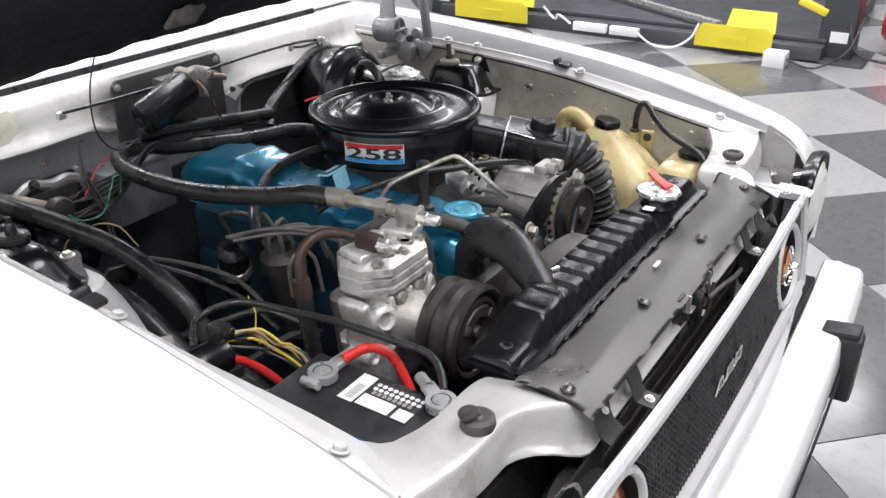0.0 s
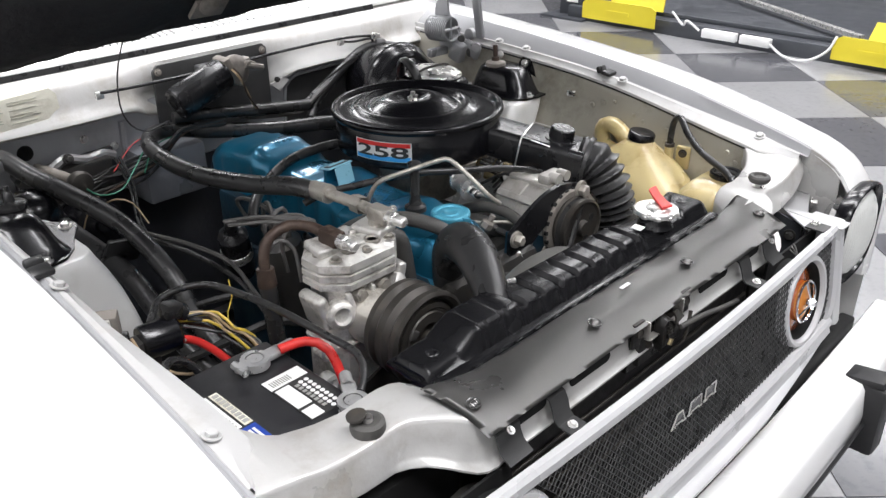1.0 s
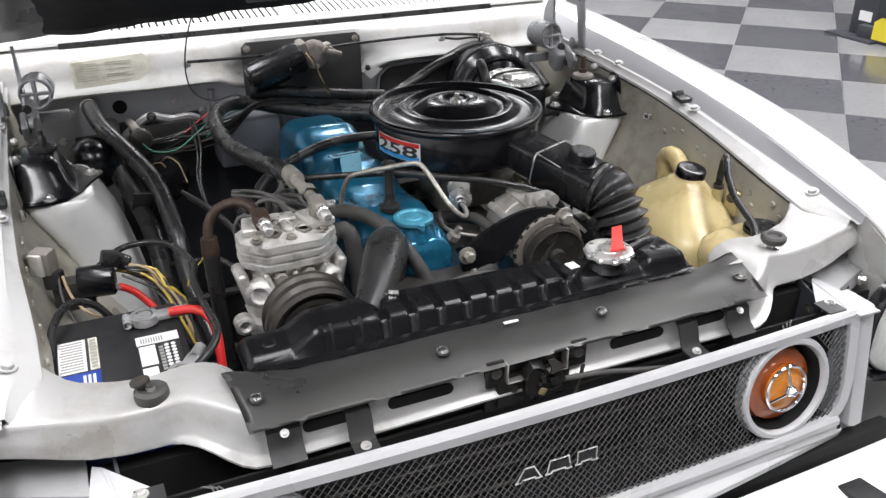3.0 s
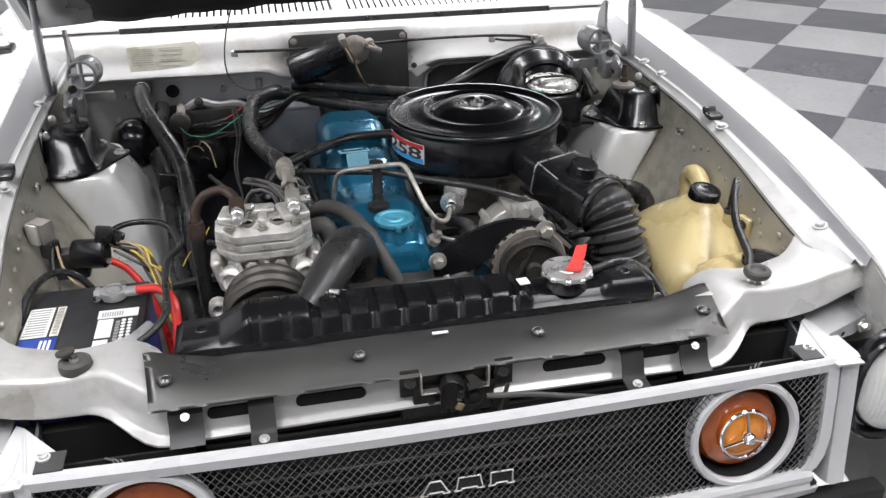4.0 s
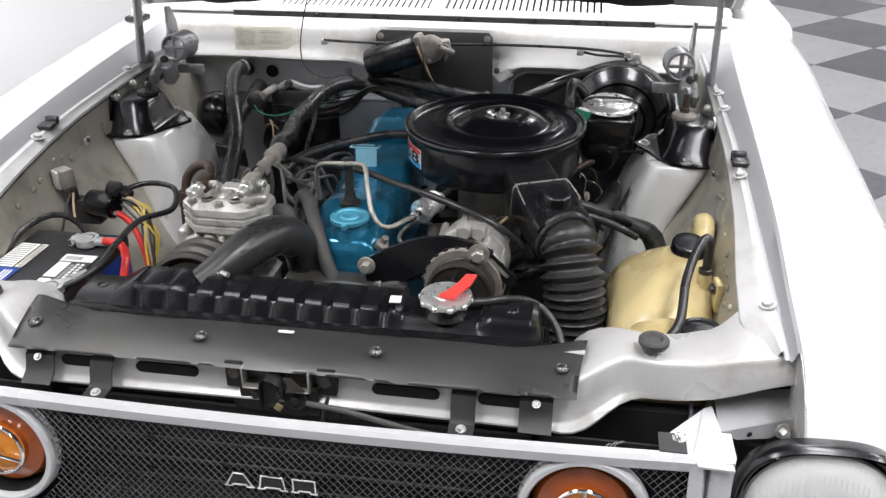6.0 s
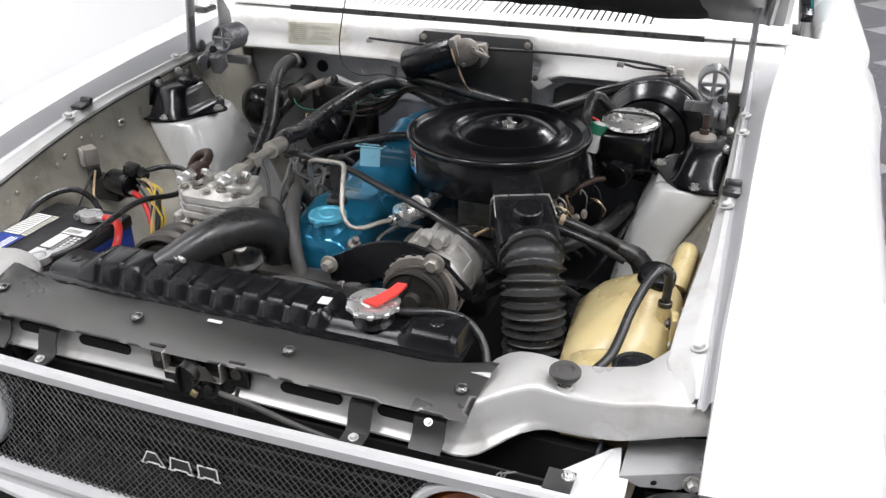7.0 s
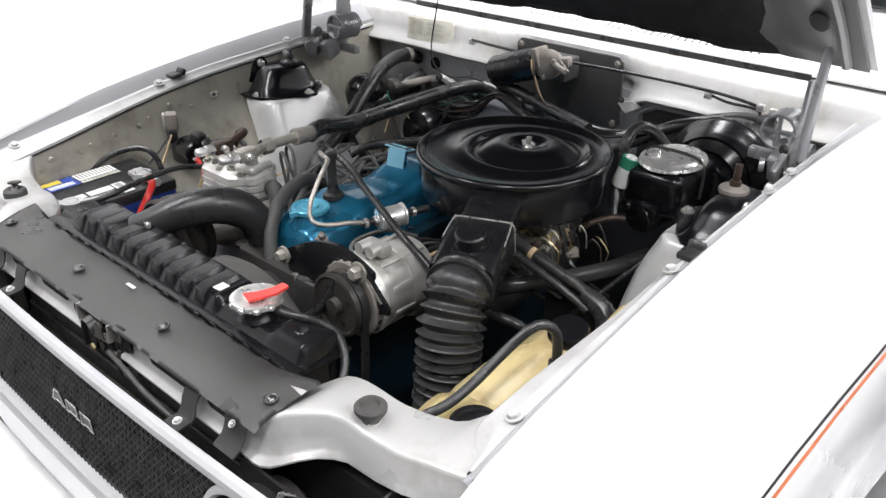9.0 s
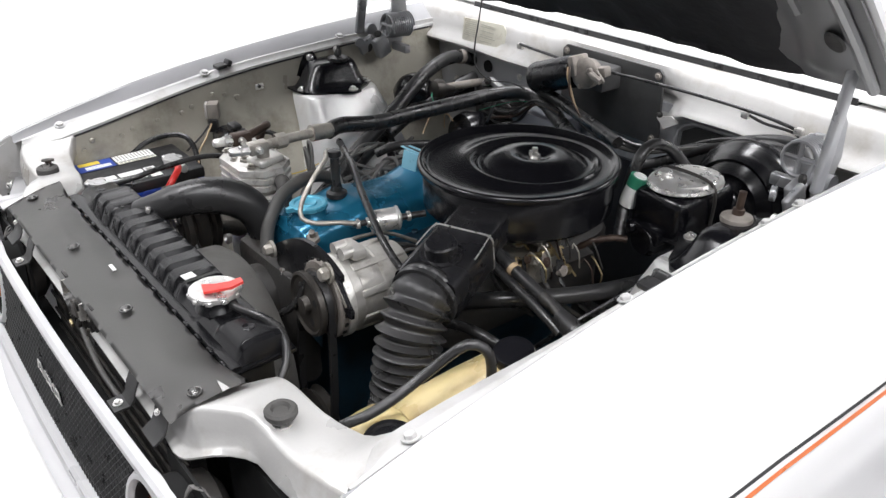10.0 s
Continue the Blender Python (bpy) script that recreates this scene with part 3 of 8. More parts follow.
    lathe(bm, [(0.0235, -0.003), (0.025, 0.002), (0.0235, 0.006), (0.012, 0.010), (0, 0.010)], (s * 0.574, 0.726, 0.948), (0, 0, 1), 28)
    part("washer", bm, M_DUSTY if s > 0 else M_RUBBER, cap, "pale dusty washer" if s > 0 else "black rubber bushing")
    bm = B()
    lathe(bm, [(0.0095, 0.009), (0.0095, 0.018), (0.006, 0.019), (0.006, 0.046), (0, 0.047)] if s > 0 else [(0.009, 0.009), (0.008, 0.022), (0.0045, 0.026), (0.0045, 0.034), (0, 0.035)], (s * 0.574, 0.726, 0.948), (0.03, 0.08, 1), 12)
    part("rod_end", bm, M_RUST if s > 0 else M_RUBBER, cap, "rusty threaded rod end")
    for x, y in ((0.576, 0.622), (0.502, 0.722), (0.545, 0.786)):
        part("bolt", bolt(B(), (s * x, y, 0.890), (0, 0, 1), 0.0075, 0.008), M_STEEL, cap)
    for y, z in ((0.674, 0.950), (0.752, 0.958)):
        part("stud", lathe(B(), [(0.0085, 0), (0.0085, 0.008), (0.005, 0.010), (0, 0.011)], (s * 0.624, y, z), (-s, -0.2, 0.25), 10), M_STEEL, cap)
    # small dents and rivet marks on the apron
    for y, dz, r in ((0.12, 0.040, 0.006), (0.175, 0.075, 0.007), (0.21, 0.050, 0.005), (0.27, 0.082, 0.008), (0.33, 0.060, 0.006), (0.41, 0.045, 0.005), (0.47, 0.070, 0.007)):
        part("dent", lathe(B(), [(r, -0.002), (r * 0.7, 0.0015), (0, 0.002)], (s * (lerp(BAY_X, y) - 0.008), y, lerp(FLANGE_Z, y) - dz), (-s, 0, 0), 10), M_APRON, apron)
    for k in range(5):
        y = 0.10 + 0.085 * k
        part("rivet", lathe(B(), [(0.006, 0), (0.005, 0.003), (0, 0.004)], (s * (lerp(BAY_X, y) - 0.006), y, lerp(FLANGE_Z, y) - 0.055), (-s, 0, 0), 8), M_APRON, apron)
    return apron


build_apron(1), build_apron(-1)


def build_cowl():
    """Firewall, upper beam, cowl panel with its vents and the plate."""
    prof = [(1.150, 1.040), (1.120, 1.036), (1.085, 1.034), (1.070, 1.026), (1.062, 1.012), (1.058, 0.985), (1.052, 0.965), (1.036, 0.956), (1.032, 0.948), (1.036, 0.942), (1.080, 0.940)]
    def section(x):
        mid = 1.0 if abs(x - 0.008) < 0.155 else max(0.0, 1 - (abs(x - 0.008) - 0.155) / 0.05)
        out = []
        for y, z in prof:
            wave = (0.004 * math.sin(x * 9) + 0.003 * math.sin(x * 23)) * (1 - mid)
            out.append(V((x, y + 0.013 + wave * (0.3 if z > 1.03 else 1.0) + (0.034 * mid if z < 0.97 else 0.008 * mid if z < 1.02 else 0), z - (0.03 * mid if z < 0.96 else 0))))
        return out
    beam = part("firewall_beam", sheet(B(), [section(x) for x in ys(-0.70, 0.70, 45)]), M_BAYWHITE, car, "white painted upper firewall beam", angle=60)
    part("firewall", box(B(), (0, 1.10, 0.66), (1.36, 0.03, 0.58), bevel=0.004), M_FIREWALL, car, "grey painted lower firewall")
    bm = B()
    slab(bm, [(-0.452, 1.083, 0.40), (-0.452, 1.083, 0.845), (-0.43, 1.083, 0.868), (-0.25, 1.083, 0.874), (-0.232, 1.083, 0.80), (0.17, 1.083, 0.80), (0.60, 1.083, 0.86), (0.60, 1.083, 0.40)], (0, -0.008, 0))
    part("firewall_mat", bm, M_MAT, car, "dark insulation mat on the lower firewall")
    # cowl top, sloping up to the windshield
    cowl = part("cowl_panel", box(B(), (0, 1.139, 1.050), (1.42, 0.042, 0.012), rot=(7, 0, 0), bevel=0.004), M_WHITE, car, "white cowl panel with vent slots")
    part("cowl_rear", box(B(), (0, 1.40, 1.088), (1.42, 0.22, 0.012), rot=(7, 0, 0), bevel=0.004), M_WHITE, cowl)
    # the well's shade is put into its near-black colour
    part("vent_well", box(B(), (0, 1.226, 1.040), (1.0, 0.14, 0.02), rot=(7, 0, 0)), M_VOID, cowl, "vent well, near black for its shade")
    for x0, x1 in ((-0.71, -0.418), (-0.02, 0.02), (0.418, 0.71)):
        part("cowl_land", box(B(), ((x0 + x1) / 2, 1.226, 1.063), (x1 - x0, 0.135, 0.012), rot=(7, 0, 0)), M_WHITE, cowl)
    bm = B()
    box(bm, (0, 1.226, 1.066), (0.0112, 0.135, 0.0035), rot=(7, 0, 0), bevel=0.001, seg=1)
    me = finish(bm, "slat", M_WHITE)
    for g in (-1, 1):
        for k in range(24):
            ob = new("slat", me)
            ob.location = (g * (0.032 + 0.0165 * k), 0, 0)
            ob.parent = cowl
    seal = part("cowl_seal", loft(B(), [[V((x, 1.128 + dy, 1.040 + dz)) for dy, dz in ((-0.012, -0.004), (-0.010, 0.008), (0.0, 0.011), (0.012, 0.008), (0.012, -0.004))] for x in ys(-0.52, 0.53, 20)]), M_RUBBER, car, "black rubber cowl seal")
    for x in (-0.45, -0.30, -0.12, 0.06, 0.24, 0.42):
        part("clip", lathe(B(), [(0.006, 0), (0.005, 0.003), (0, 0.004)], (x, 1.116, 1.042), (0, -1, 0.3), 10), M_BLACK, seal)
    # plate behind the wiper motor
    n = V((0, -0.97, 0.2)).normalized()
    def on(x, z):
        return V((x, 1.064 + (z - 1.02) * -0.02, z))
    out = [on(-0.125, 1.022), (on(-0.137, 1.010)), on(-0.137, 0.87), on(-0.125, 0.858), on(0.14, 0.858), on(0.152, 0.87), on(0.150, 1.012), on(0.140, 1.022)]
    plate = part("cover_plate", slab(B(), out, (0, 0.006, 0)), M_PLATE, car, "dark grey access plate on the firewall")
    for x, z in ((-0.125, 1.008), (0.138, 1.008), (-0.125, 0.872), (0.138, 0.872)):
        part("plate_screw", bolt(B(), (x, 1.064, z), (0, -1, 0.1), 0.0055, 0.005), M_DUSTY, plate)
    # label
    bm = B()
    slab(bm, [(-0.505, 1.070, 1.015), (-0.352, 1.0715, 1.022), (-0.340, 1.0705, 1.008), (-0.340, 1.064, 0.964), (-0.380, 1.0625, 0.962), (-0.388, 1.062, 0.957), (-0.503, 1.062, 0.957)], (0, 0.0025, 0))
    lab = part("emission_label", bm, M_LABEL, beam, "yellowed paper emission label, stained and torn")
    for r in range(9):
        for c0, c1 in ((-0.496, -0.442), (-0.434, -0.376)):
            if random.random() < 0.9:
                z = 1.010 - r * 0.005
                w = c1 - random.random() * 0.012
                part("print_line", box(B(), ((c0 + w) / 2, 1.0688 - (1.012 - z) * 0.12, z), (w - c0, 0.001, 0.0014)), M_FADEINK, lab)
    # rivets and pressed ribs on the lower firewall
    for x, z in ((-0.30, 0.90), (-0.24, 0.87), (-0.23, 0.80), (-0.30, 0.77), (0.08, 0.89), (-0.52, 0.90), (-0.55, 0.84)):
        part("firewall_stud", bolt(B(), (x, 1.084, z), (0, -1, 0), 0.006, 0.006), M_STEEL, car)
    for x in (-0.215, -0.05):
        part("firewall_rib", tube(B(), [(x, 1.083, 0.92), (x - 0.004, 1.082, 0.84), (x + 0.004, 1.083, 0.74)], 0.008, 8), M_FIREWALL, car)
    # lower firewall fittings, passenger side
    fit_l = part("stamped_bracket", tube(B(), [(-0.425, 1.062, 0.835), (-0.405, 1.052, 0.856), (-0.380, 1.044, 0.876), (-0.359, 1.042, 0.886), (-0.338, 1.044, 0.878), (-0.31, 1.050, 0.870), (-0.28, 1.055, 0.872), (-0.255, 1.062, 0.860)], 0.010, 8), M_HINGE_PALE, car, "grey stamped firewall bracket")
    part("bracket_stud", bolt(B(), (-0.359, 1.032, 0.887), (0, -1, 0.3), 0.007, 0.01), M_DARK, fit_l)
    part("grommet", lathe(B(), [(0.016, 0), (0.015, 0.004), (0.008, 0.005), (0, 0.002)], (-0.419, 1.083, 0.903), (0, -1, 0), 16), M_VOID, car, "black rubber firewall grommet")
    bm = B()
    box(bm, (-0.152, 1.04, 0.808), (0.145, 0.1, 0.11), bevel=0.01)
    part("heater_box", bm, M_HEATBOX, car, "grey heater housing on the firewall")
    # recessed panel with a pressed flange, behind the brake booster
    duct = part("duct_panel", slab(B(), [(0.205, 1.078, 0.905), (0.235, 1.078, 0.922), (0.50, 1.078, 0.925), (0.545, 1.078, 0.900), (0.545, 1.078, 0.70), (0.19, 1.078, 0.70)], (0, 0.005, 0)), M_PLATE, car, "dark grey recessed panel on the firewall")
    part("panel_flange", tube(B(), [(0.188, 1.072, 0.80), (0.196, 1.072, 0.895), (0.205, 1.072, 0.912), (0.232, 1.072, 0.929), (0.30, 1.072, 0.931), (0.50, 1.072, 0.931), (0.545, 1.072, 0.915)], 0.0045, 8), M_FIREWALL, duct)
    part("corner_bracket", slab(B(), [(0.150, 1.058, 0.925), (0.172, 1.056, 0.905), (0.205, 1.060, 0.925), (0.185, 1.060, 0.935)], (0, 0.004, 0)), M_BAYWHITE, duct)
    part("panel_screw", bolt(B(), (0.163, 1.052, 0.935), (0, -1, 0.2), 0.0045, 0.010), M_DARK, duct)

build_cowl()


def build_hood():
    """The open hood, seen from below: rim, inner panel and insulation pad."""
    T = radians(42)
    def at(x, d, lift=0.0):
        # d: distance up the hood from its rear edge
        q = min(1.0, abs(x) / 0.69)
        y0 = 0.915 + 0.045 * q ** 2.2 - 0.05 * x
        z0 = 1.156 - 0.050 * q ** 2.2 + 0.030 * x
        return V((x, y0 - d * math.cos(T) - lift * math.sin(T), z0 + d * math.sin(T) - lift * math.cos(T)))
    xs = ys(-0.695, 0.695, 25)
    ds = [0.0, 0.012, 0.05, 0.2, 0.6, 1.1]
    hood = part("hood", sheet(B(), [[at(x, d) for x in xs] for d in ds], 0.012, (0, 0.8, 0.6)), M_WHITE, car, "white hood, propped open")
    def inner(x, d):
        e = max(0.0, abs(x) - 0.56) / 0.13
        rib = max(0.0, math.sin((abs(x) - 0.565) * 42)) * min(1.0, d * 12)
        lift = 0.018 - 0.010 * e + 0.010 * rib * (1 if abs(x) > 0.565 else 0) + (0.007 * math.sin(d * 22) ** 3 if 0.5 < abs(x) < 0.64 else 0)
        return at(x, d + 0.006, lift)
    part("inner_panel", sheet(B(), [[inner(x, d) for x in ys(-0.685, 0.685, 150)] for d in ys(0, 1.1, 44)], 0.004, (0, 0.8, 0.6)), M_HOODMET, hood, "grey painted hood inner panel")
    def pad(x, d):
        droop = 0.014 + 0.008 * noise.noise((x * 6, d * 6, 1)) + 0.006 * noise.noise((x * 19, d * 19, 2))
        return at(x, d, (droop + 0.017) * (1 - 0.55 * min(1.0, max(0.0, (abs(x) - 0.47) / 0.085)) ** 2))
    part("insulation_pad", sheet(B(), [[pad(x, 0.006 + 0.003 * math.sin(x * 9) + d + 0.05 * max(0, abs(x) - 0.4)) for x in ys(-0.555, 0.555, 64)] for d in ys(0, 1.05, 40)], 0.006, (0, 0.8, 0.6)), M_HOODPAD, hood, "dark quilted hood insulation pad", angle=80)
    bm = B()
    lathe(bm, [(0.02, 0), (0.02, 0.006), (0.014, 0.012), (0, 0.014)], at(-0.13, 0.10, 0.05), (0, -0.84, -0.54), 16)
    box(bm, at(-0.12, 0.08, 0.045), (0.07, 0.05, 0.01), rot=(-42, 0, 0), bevel=0.003)
    part("underhood_lamp", bm, M_DUSTY, hood, "small underhood lamp")
    for s in (1, -1):
        # pressed socket where the arm meets the hood, with a latch fitting beside it
        part("arm_socket", lathe(B(), [(0.015, 0), (0.013, 0.003), (0.006, 0.004), (0, 0.004)], at(s * 0.632, 0.15, 0.022), (0, -0.67, -0.74), 24, ovality=1.6, xdir=(1, 0, 0)), M_DARK, hood, "dark pressed socket")
        bm = B()
        tube(bm, [at(s * 0.545, 0.30, 0.026), at(s * 0.565, 0.32, 0.030), at(s * 0.60, 0.315, 0.030), at(s * 0.61, 0.30, 0.026)], 0.004, 8)
        part("striker_loop", bm, M_HINGE, hood)
        part("nut", bolt(B(), at(s * 0.575, 0.285, 0.024), (0, -0.67, -0.74), 0.009, 0.008), M_STEEL, hood)
        for x, d0, d1 in ((0.585, 0.20, 0.95), (0.655, 0.03, 1.05)):
            part("stamped_rib", tube(B(), [at(s * (x + 0.006 * math.sin(d * 9)), d, 0.018) for d in ys(d0, d1, 9)], 0.009, 8, step=0.03), M_HOODMET, hood)
    # hinge arms with springs
    for s in (1, -1):
        bm = B()
        slab(bm, [(s * 0.595, 0.86, 0.95), (s * 0.595, 0.93, 0.95), (s * 0.595, 0.955, 1.00), (s * 0.595, 0.950, 1.06), (s * 0.595, 0.925, 1.095), (s * 0.595, 0.910, 1.095), (s * 0.595, 0.905, 1.04), (s * 0.595, 0.87, 1.0)], (s * 0.006, 0, 0))
        hinge = part("hood_hinge", bm, M_HINGE, car, "grey painted hood hinge with coil spring")
        bm = B()
        box(bm, (s * 0.634, 0.850, 1.105), (0.012, 0.026, 0.245), rot=(-10, 0, 0), bevel=0.005, seg=3)
        lathe(bm, [(0.015, -0.006), (0.015, 0.006), (0.012, 0.008), (0, 0.008)], (s * 0.634, 0.865, 0.99), (-s, 0, 0), 16)
        part("arm", bm, M_HINGE, hinge)
        bm = B()
        turns = []
        n, e = V((s * 0.06, -1.0, 0.05)).normalized(), V((1.0, s * 0.06, 0.0)).normalized()
        hub = V((s * 0.572, 0.905, 1.008))
        for k in range(11 * 14 + 1):
            a = math.tau * k / 14
            f = 0.068 * k / (11 * 14) - 0.034
            turns.append(hub + n * f + 0.0285 * (e * math.cos(a) + n.cross(e) * math.sin(a)))
        tube(bm, turns, 0.0033, 6, smooth=False)
        part("coil_spring", bm, M_HINGE, hinge)
        for d in (e, n.cross(e)):
            bm = B()
            for q in (-0.026, 0.026):
                tube(bm, [hub + n * 0.028 + d * q, hub + n * 0.028], 0.0045, 6, smooth=False)
            part("spring_cross", bm, M_HINGE, hinge)
        bm = B()
        lathe(bm, [(0.012, 0), (0.013, 0.004), (0.008, 0.008), (0, 0.009)], (s * 0.604, 0.835, 0.955), (-s * 0.6, -0.8, 0.1), 14)
        lathe(bm, [(0.009, 0), (0.009, 0.006), (0, 0.008)], (s * 0.596, 0.862, 0.985), (-s * 0.6, -0.8, 0.1), 12)
        part("pivot_rivet", bm, M_DARK, hinge)
        bm = B()
        box(bm, (s * 0.588, 0.865, 0.955), (0.026, 0.04, 0.05), rot=(20, 0, 0), bevel=0.006, seg=3)
        box(bm, (s * 0.602, 0.83, 0.962), (0.012, 0.05, 0.034), rot=(25, 0, 0), bevel=0.005, seg=3)
        box(bm, (s * 0.55, 0.90, 0.955), (0.06, 0.018, 0.02), bevel=0.003)
        lathe(bm, [(0.012, 0), (0.012, 0.008), (0, 0.009)], (s * 0.588, 0.80, 0.975), (-s, -0.4, 0), 12)
        part("pivot_block", bm, M_HINGE, hinge)


build_hood()


def build_front():
    """Radiator support, cover panel, straps, latch, grille, lamps and bumper."""
    # one pressed beam from fender to fender; its middle carries the radiator
    spec = [(0.0, -0.045, 0.850, -0.080, 0.803), (0.350, -0.04, 0.848, -0.080, 0.799), (0.375, 0.030, 0.854, -0.078, 0.797), (0.392, 0.038, 0.864, -0.072, 0.801), (0.404, 0.040, 0.8705, -0.066, 0.807), (0.42, 0.042, 0.8725, -0.056, 0.815),
            (0.435, 0.044, 0.872, -0.040, 0.820), (0.447, 0.045, 0.870, -0.030, 0.820), (0.46, 0.047, 0.867, -0.026, 0.818), (0.48, 0.050, 0.862, -0.024, 0.816), (0.52, 0.056, 0.8625, -0.024, 0.817), (0.56, 0.064, 0.868, -0.024, 0.824), (0.585, 0.075, 0.874, -0.022, 0.831), (0.605, 0.095, 0.876, -0.019, 0.837), (0.63, 0.105, 0.876, -0.013, 0.842), (0.662, 0.105, 0.876, -0.004, 0.845)]
    secs = []
    for x in ys(-0.662, 0.662, 91):
        ax = abs(x)
        yt, zt, yf, zb = (float(np.interp(ax, [q[0] for q in spec], [q[n] for q in spec])) for n in (1, 2, 3, 4))
        rise = float(np.interp(ax, [0.57, 0.615], [0.0, 0.021]))
        lip = float(np.interp(ax, [0.34, 0.40, 0.44, 0.47], [0.5, 1.0, 0.8, 0.0]))
        secs.append([V((x, y, z)) for y, z in ((yt, zt - 0.03), (yt, zt - 0.004 + rise), (yt - 0.004, zt + rise), (yf + 0.014, zt + 0.001), (yf + 0.004, zt + 0.0018), (yf + 0.0005, zt - 0.0005), (yf - 0.001, zt - 0.005), (yf - 0.003, zt - 0.014), (yf - 0.006, (zt + zb) / 2), (yf - 0.008, zb + 0.008), (yf - 0.009 - 0.004 * lip, zb + 0.004), (yf - 0.010 - 0.016 * lip, zb), (yf - 0.010 - 0.016 * lip, zb - 0.003), (yf + 0.01, zb - 0.002))])
    rail = part("radiator_support", sheet(B(), secs), M_SUPPORT, car, "silver white pressed steel radiator support", angle=55)
    for x, w in ((-0.290, 0.06), (-0.165, 0.09), (0.165, 0.09), (0.290, 0.06)):
        ends = [(x + q * (w / 2 - 0.008) + 0.008 * math.cos(a), -0.0872, 0.827 + 0.008 * math.sin(a)) for q, a0 in ((1, -90), (-1, 90)) for a in (radians(a0 + 22.5 * k) for k in range(9))]
        part("slot", slab(B(), ends, (0, 0.004, 0)), M_VOID, rail, "dark oblong slot")
    for s in (1, -1):
        stop = thing("hood_stop", (s * 0.48, 0.0, 0.862), "black rubber hood stop on a threaded stud", "hood stop", "hood stops")
        part("stud", lathe(B(), [(0.012, 0.001), (0.012, 0.004), (0.006, 0.005), (0.006, 0.02)], (s * 0.48, -0.002, 0.862), (0, 0, 1), 12), M_STEEL, stop)
        if s > 0:
            part("rubber", lathe(B(), [(0.010, 0.010), (0.017, 0.013), (0.020, 0.018), (0.020, 0.023), (0.017, 0.026), (0.012, 0.026), (0.009, 0.022), (0.0, 0.022)], (s * 0.48, -0.002, 0.862), (0, 0, 1), 24), M_RUBBER_GREY, stop)
        else:
            part("rubber", lathe(B(), [(0.020, 0.001), (0.021, 0.006), (0.020, 0.014), (0.015, 0.017), (0.010, 0.015), (0.0, 0.014)], (s * 0.48, -0.002, 0.862), (0, 0, 1), 24), M_RUBBER_GREY, stop)
            part("stud_head", lathe(B(), [(0.006, 0.010), (0.006, 0.022), (0.012, 0.023), (0.012, 0.026), (0.004, 0.027), (0, 0.025)], (s * 0.487, 0.002, 0.862), (-0.15, 0.1, 1), 16), M_PULLEY, stop)
        bm = B()
        slab(bm, [(s * 0.568, 0.006, 0.7985), (s * 0.566, -0.070, 0.7985), (s * 0.674, -0.028, 0.802), (s * 0.668, 0.024, 0.808)], (0, 0, -0.003))
        slab(bm, [(s * 0.668, 0.024, 0.808), (s * 0.674, -0.028, 0.802), (s * 0.680, -0.026, 0.840), (s * 0.674, 0.020, 0.860)], (s * 0.003, 0, 0))
        plate = part("header_plate", bm, M_HINGE_PALE, car, "grey painted folded header plate")
        part("header_lip", slab(B(), [(s * 0.566, -0.0705, 0.798), (s * 0.674, -0.0285, 0.8015), (s * 0.676, -0.031, 0.788), (s * 0.632, -0.049, 0.779), (s * 0.590, -0.064, 0.784)], (0, 0.003, -0.001)), M_HINGE_PALE, plate)
        part("header_hole", lathe(B(), [(0.004, 0), (0.003, 0.0008), (0, 0.0008)], (s * 0.606, -0.0585, 0.790), (0.35 * s, -0.93, 0), 10), M_VOID, plate)
        part("header_bolt", bolt(B(), (s * 0.648, -0.044, 0.790), (0.35 * s, -0.93, 0.1), 0.007, 0.012), M_STEEL, plate)
    # cover panel
    def panel(x, k):
        y = -0.006 - 0.096 * k
        # the ends climb over the beam
        r = min(1.0, max(0.0, (abs(x) - 0.300) / 0.075)) ** 1.5 * (1 - k) ** 1.6
        z = 0.858 + 0.010 * math.sin(k * math.pi * 0.9) - 0.010 * k + 0.0012 * noise.noise((x * 8, k * 3, 5)) + 0.017 * r
        return V((x * (1 + 0.030 * r), y + 0.004 * r, z))
    bm = sheet(B(), [[panel(x, k) for x in ys(-0.386, 0.384, 72)] for k in ys(0, 1, 17)])
    bmesh.ops.solidify(bm, geom=list(bm.faces), thickness=0.0025)
    cover = part("cover_panel", bm, M_PANEL, car, "dull dark grey radiator cover panel", angle=60)
    for s in (1, -1):
        if s > 0:
            part("panel_notch", slab(B(), [(s * 0.366, -0.031, 0.8735), (s * 0.392, -0.026, 0.8755), (s * 0.392, -0.035, 0.8740)], (0, 0, -0.001)), M_SUPPORT, cover)
    for x in (-0.367, -0.123, 0.121, 0.364):
        part("push_pin", lathe(B(), [(0.0100, -0.001), (0.0096, 0.0008), (0.0085, 0.0009), (0.0076, 0.0003), (0.0068, 0.0011), (0.0052, 0.0026), (0.003, 0.0034), (0, 0.0036)], (x, -0.060, 0.8685), (0, -0.1, 1), 22), M_PIN, cover, "dark domed push pin", angle=60)
    bm = B()
    box(bm, (-0.01, -0.034, 0.8688), (0.022, 0.006, 0.002), bevel=0.0008)
    part("slot", bm, M_PAPER, cover)
    # straps down to the grille
    for x, w, yb, zb in ((-0.253, 0.032, -0.128, 0.803), (0.243, 0.032, -0.128, 0.799), (-0.345, 0.042, -0.128, 0.790), (0.335, 0.042, -0.128, 0.788)):
        bm = B()
        wide = w > 0.04
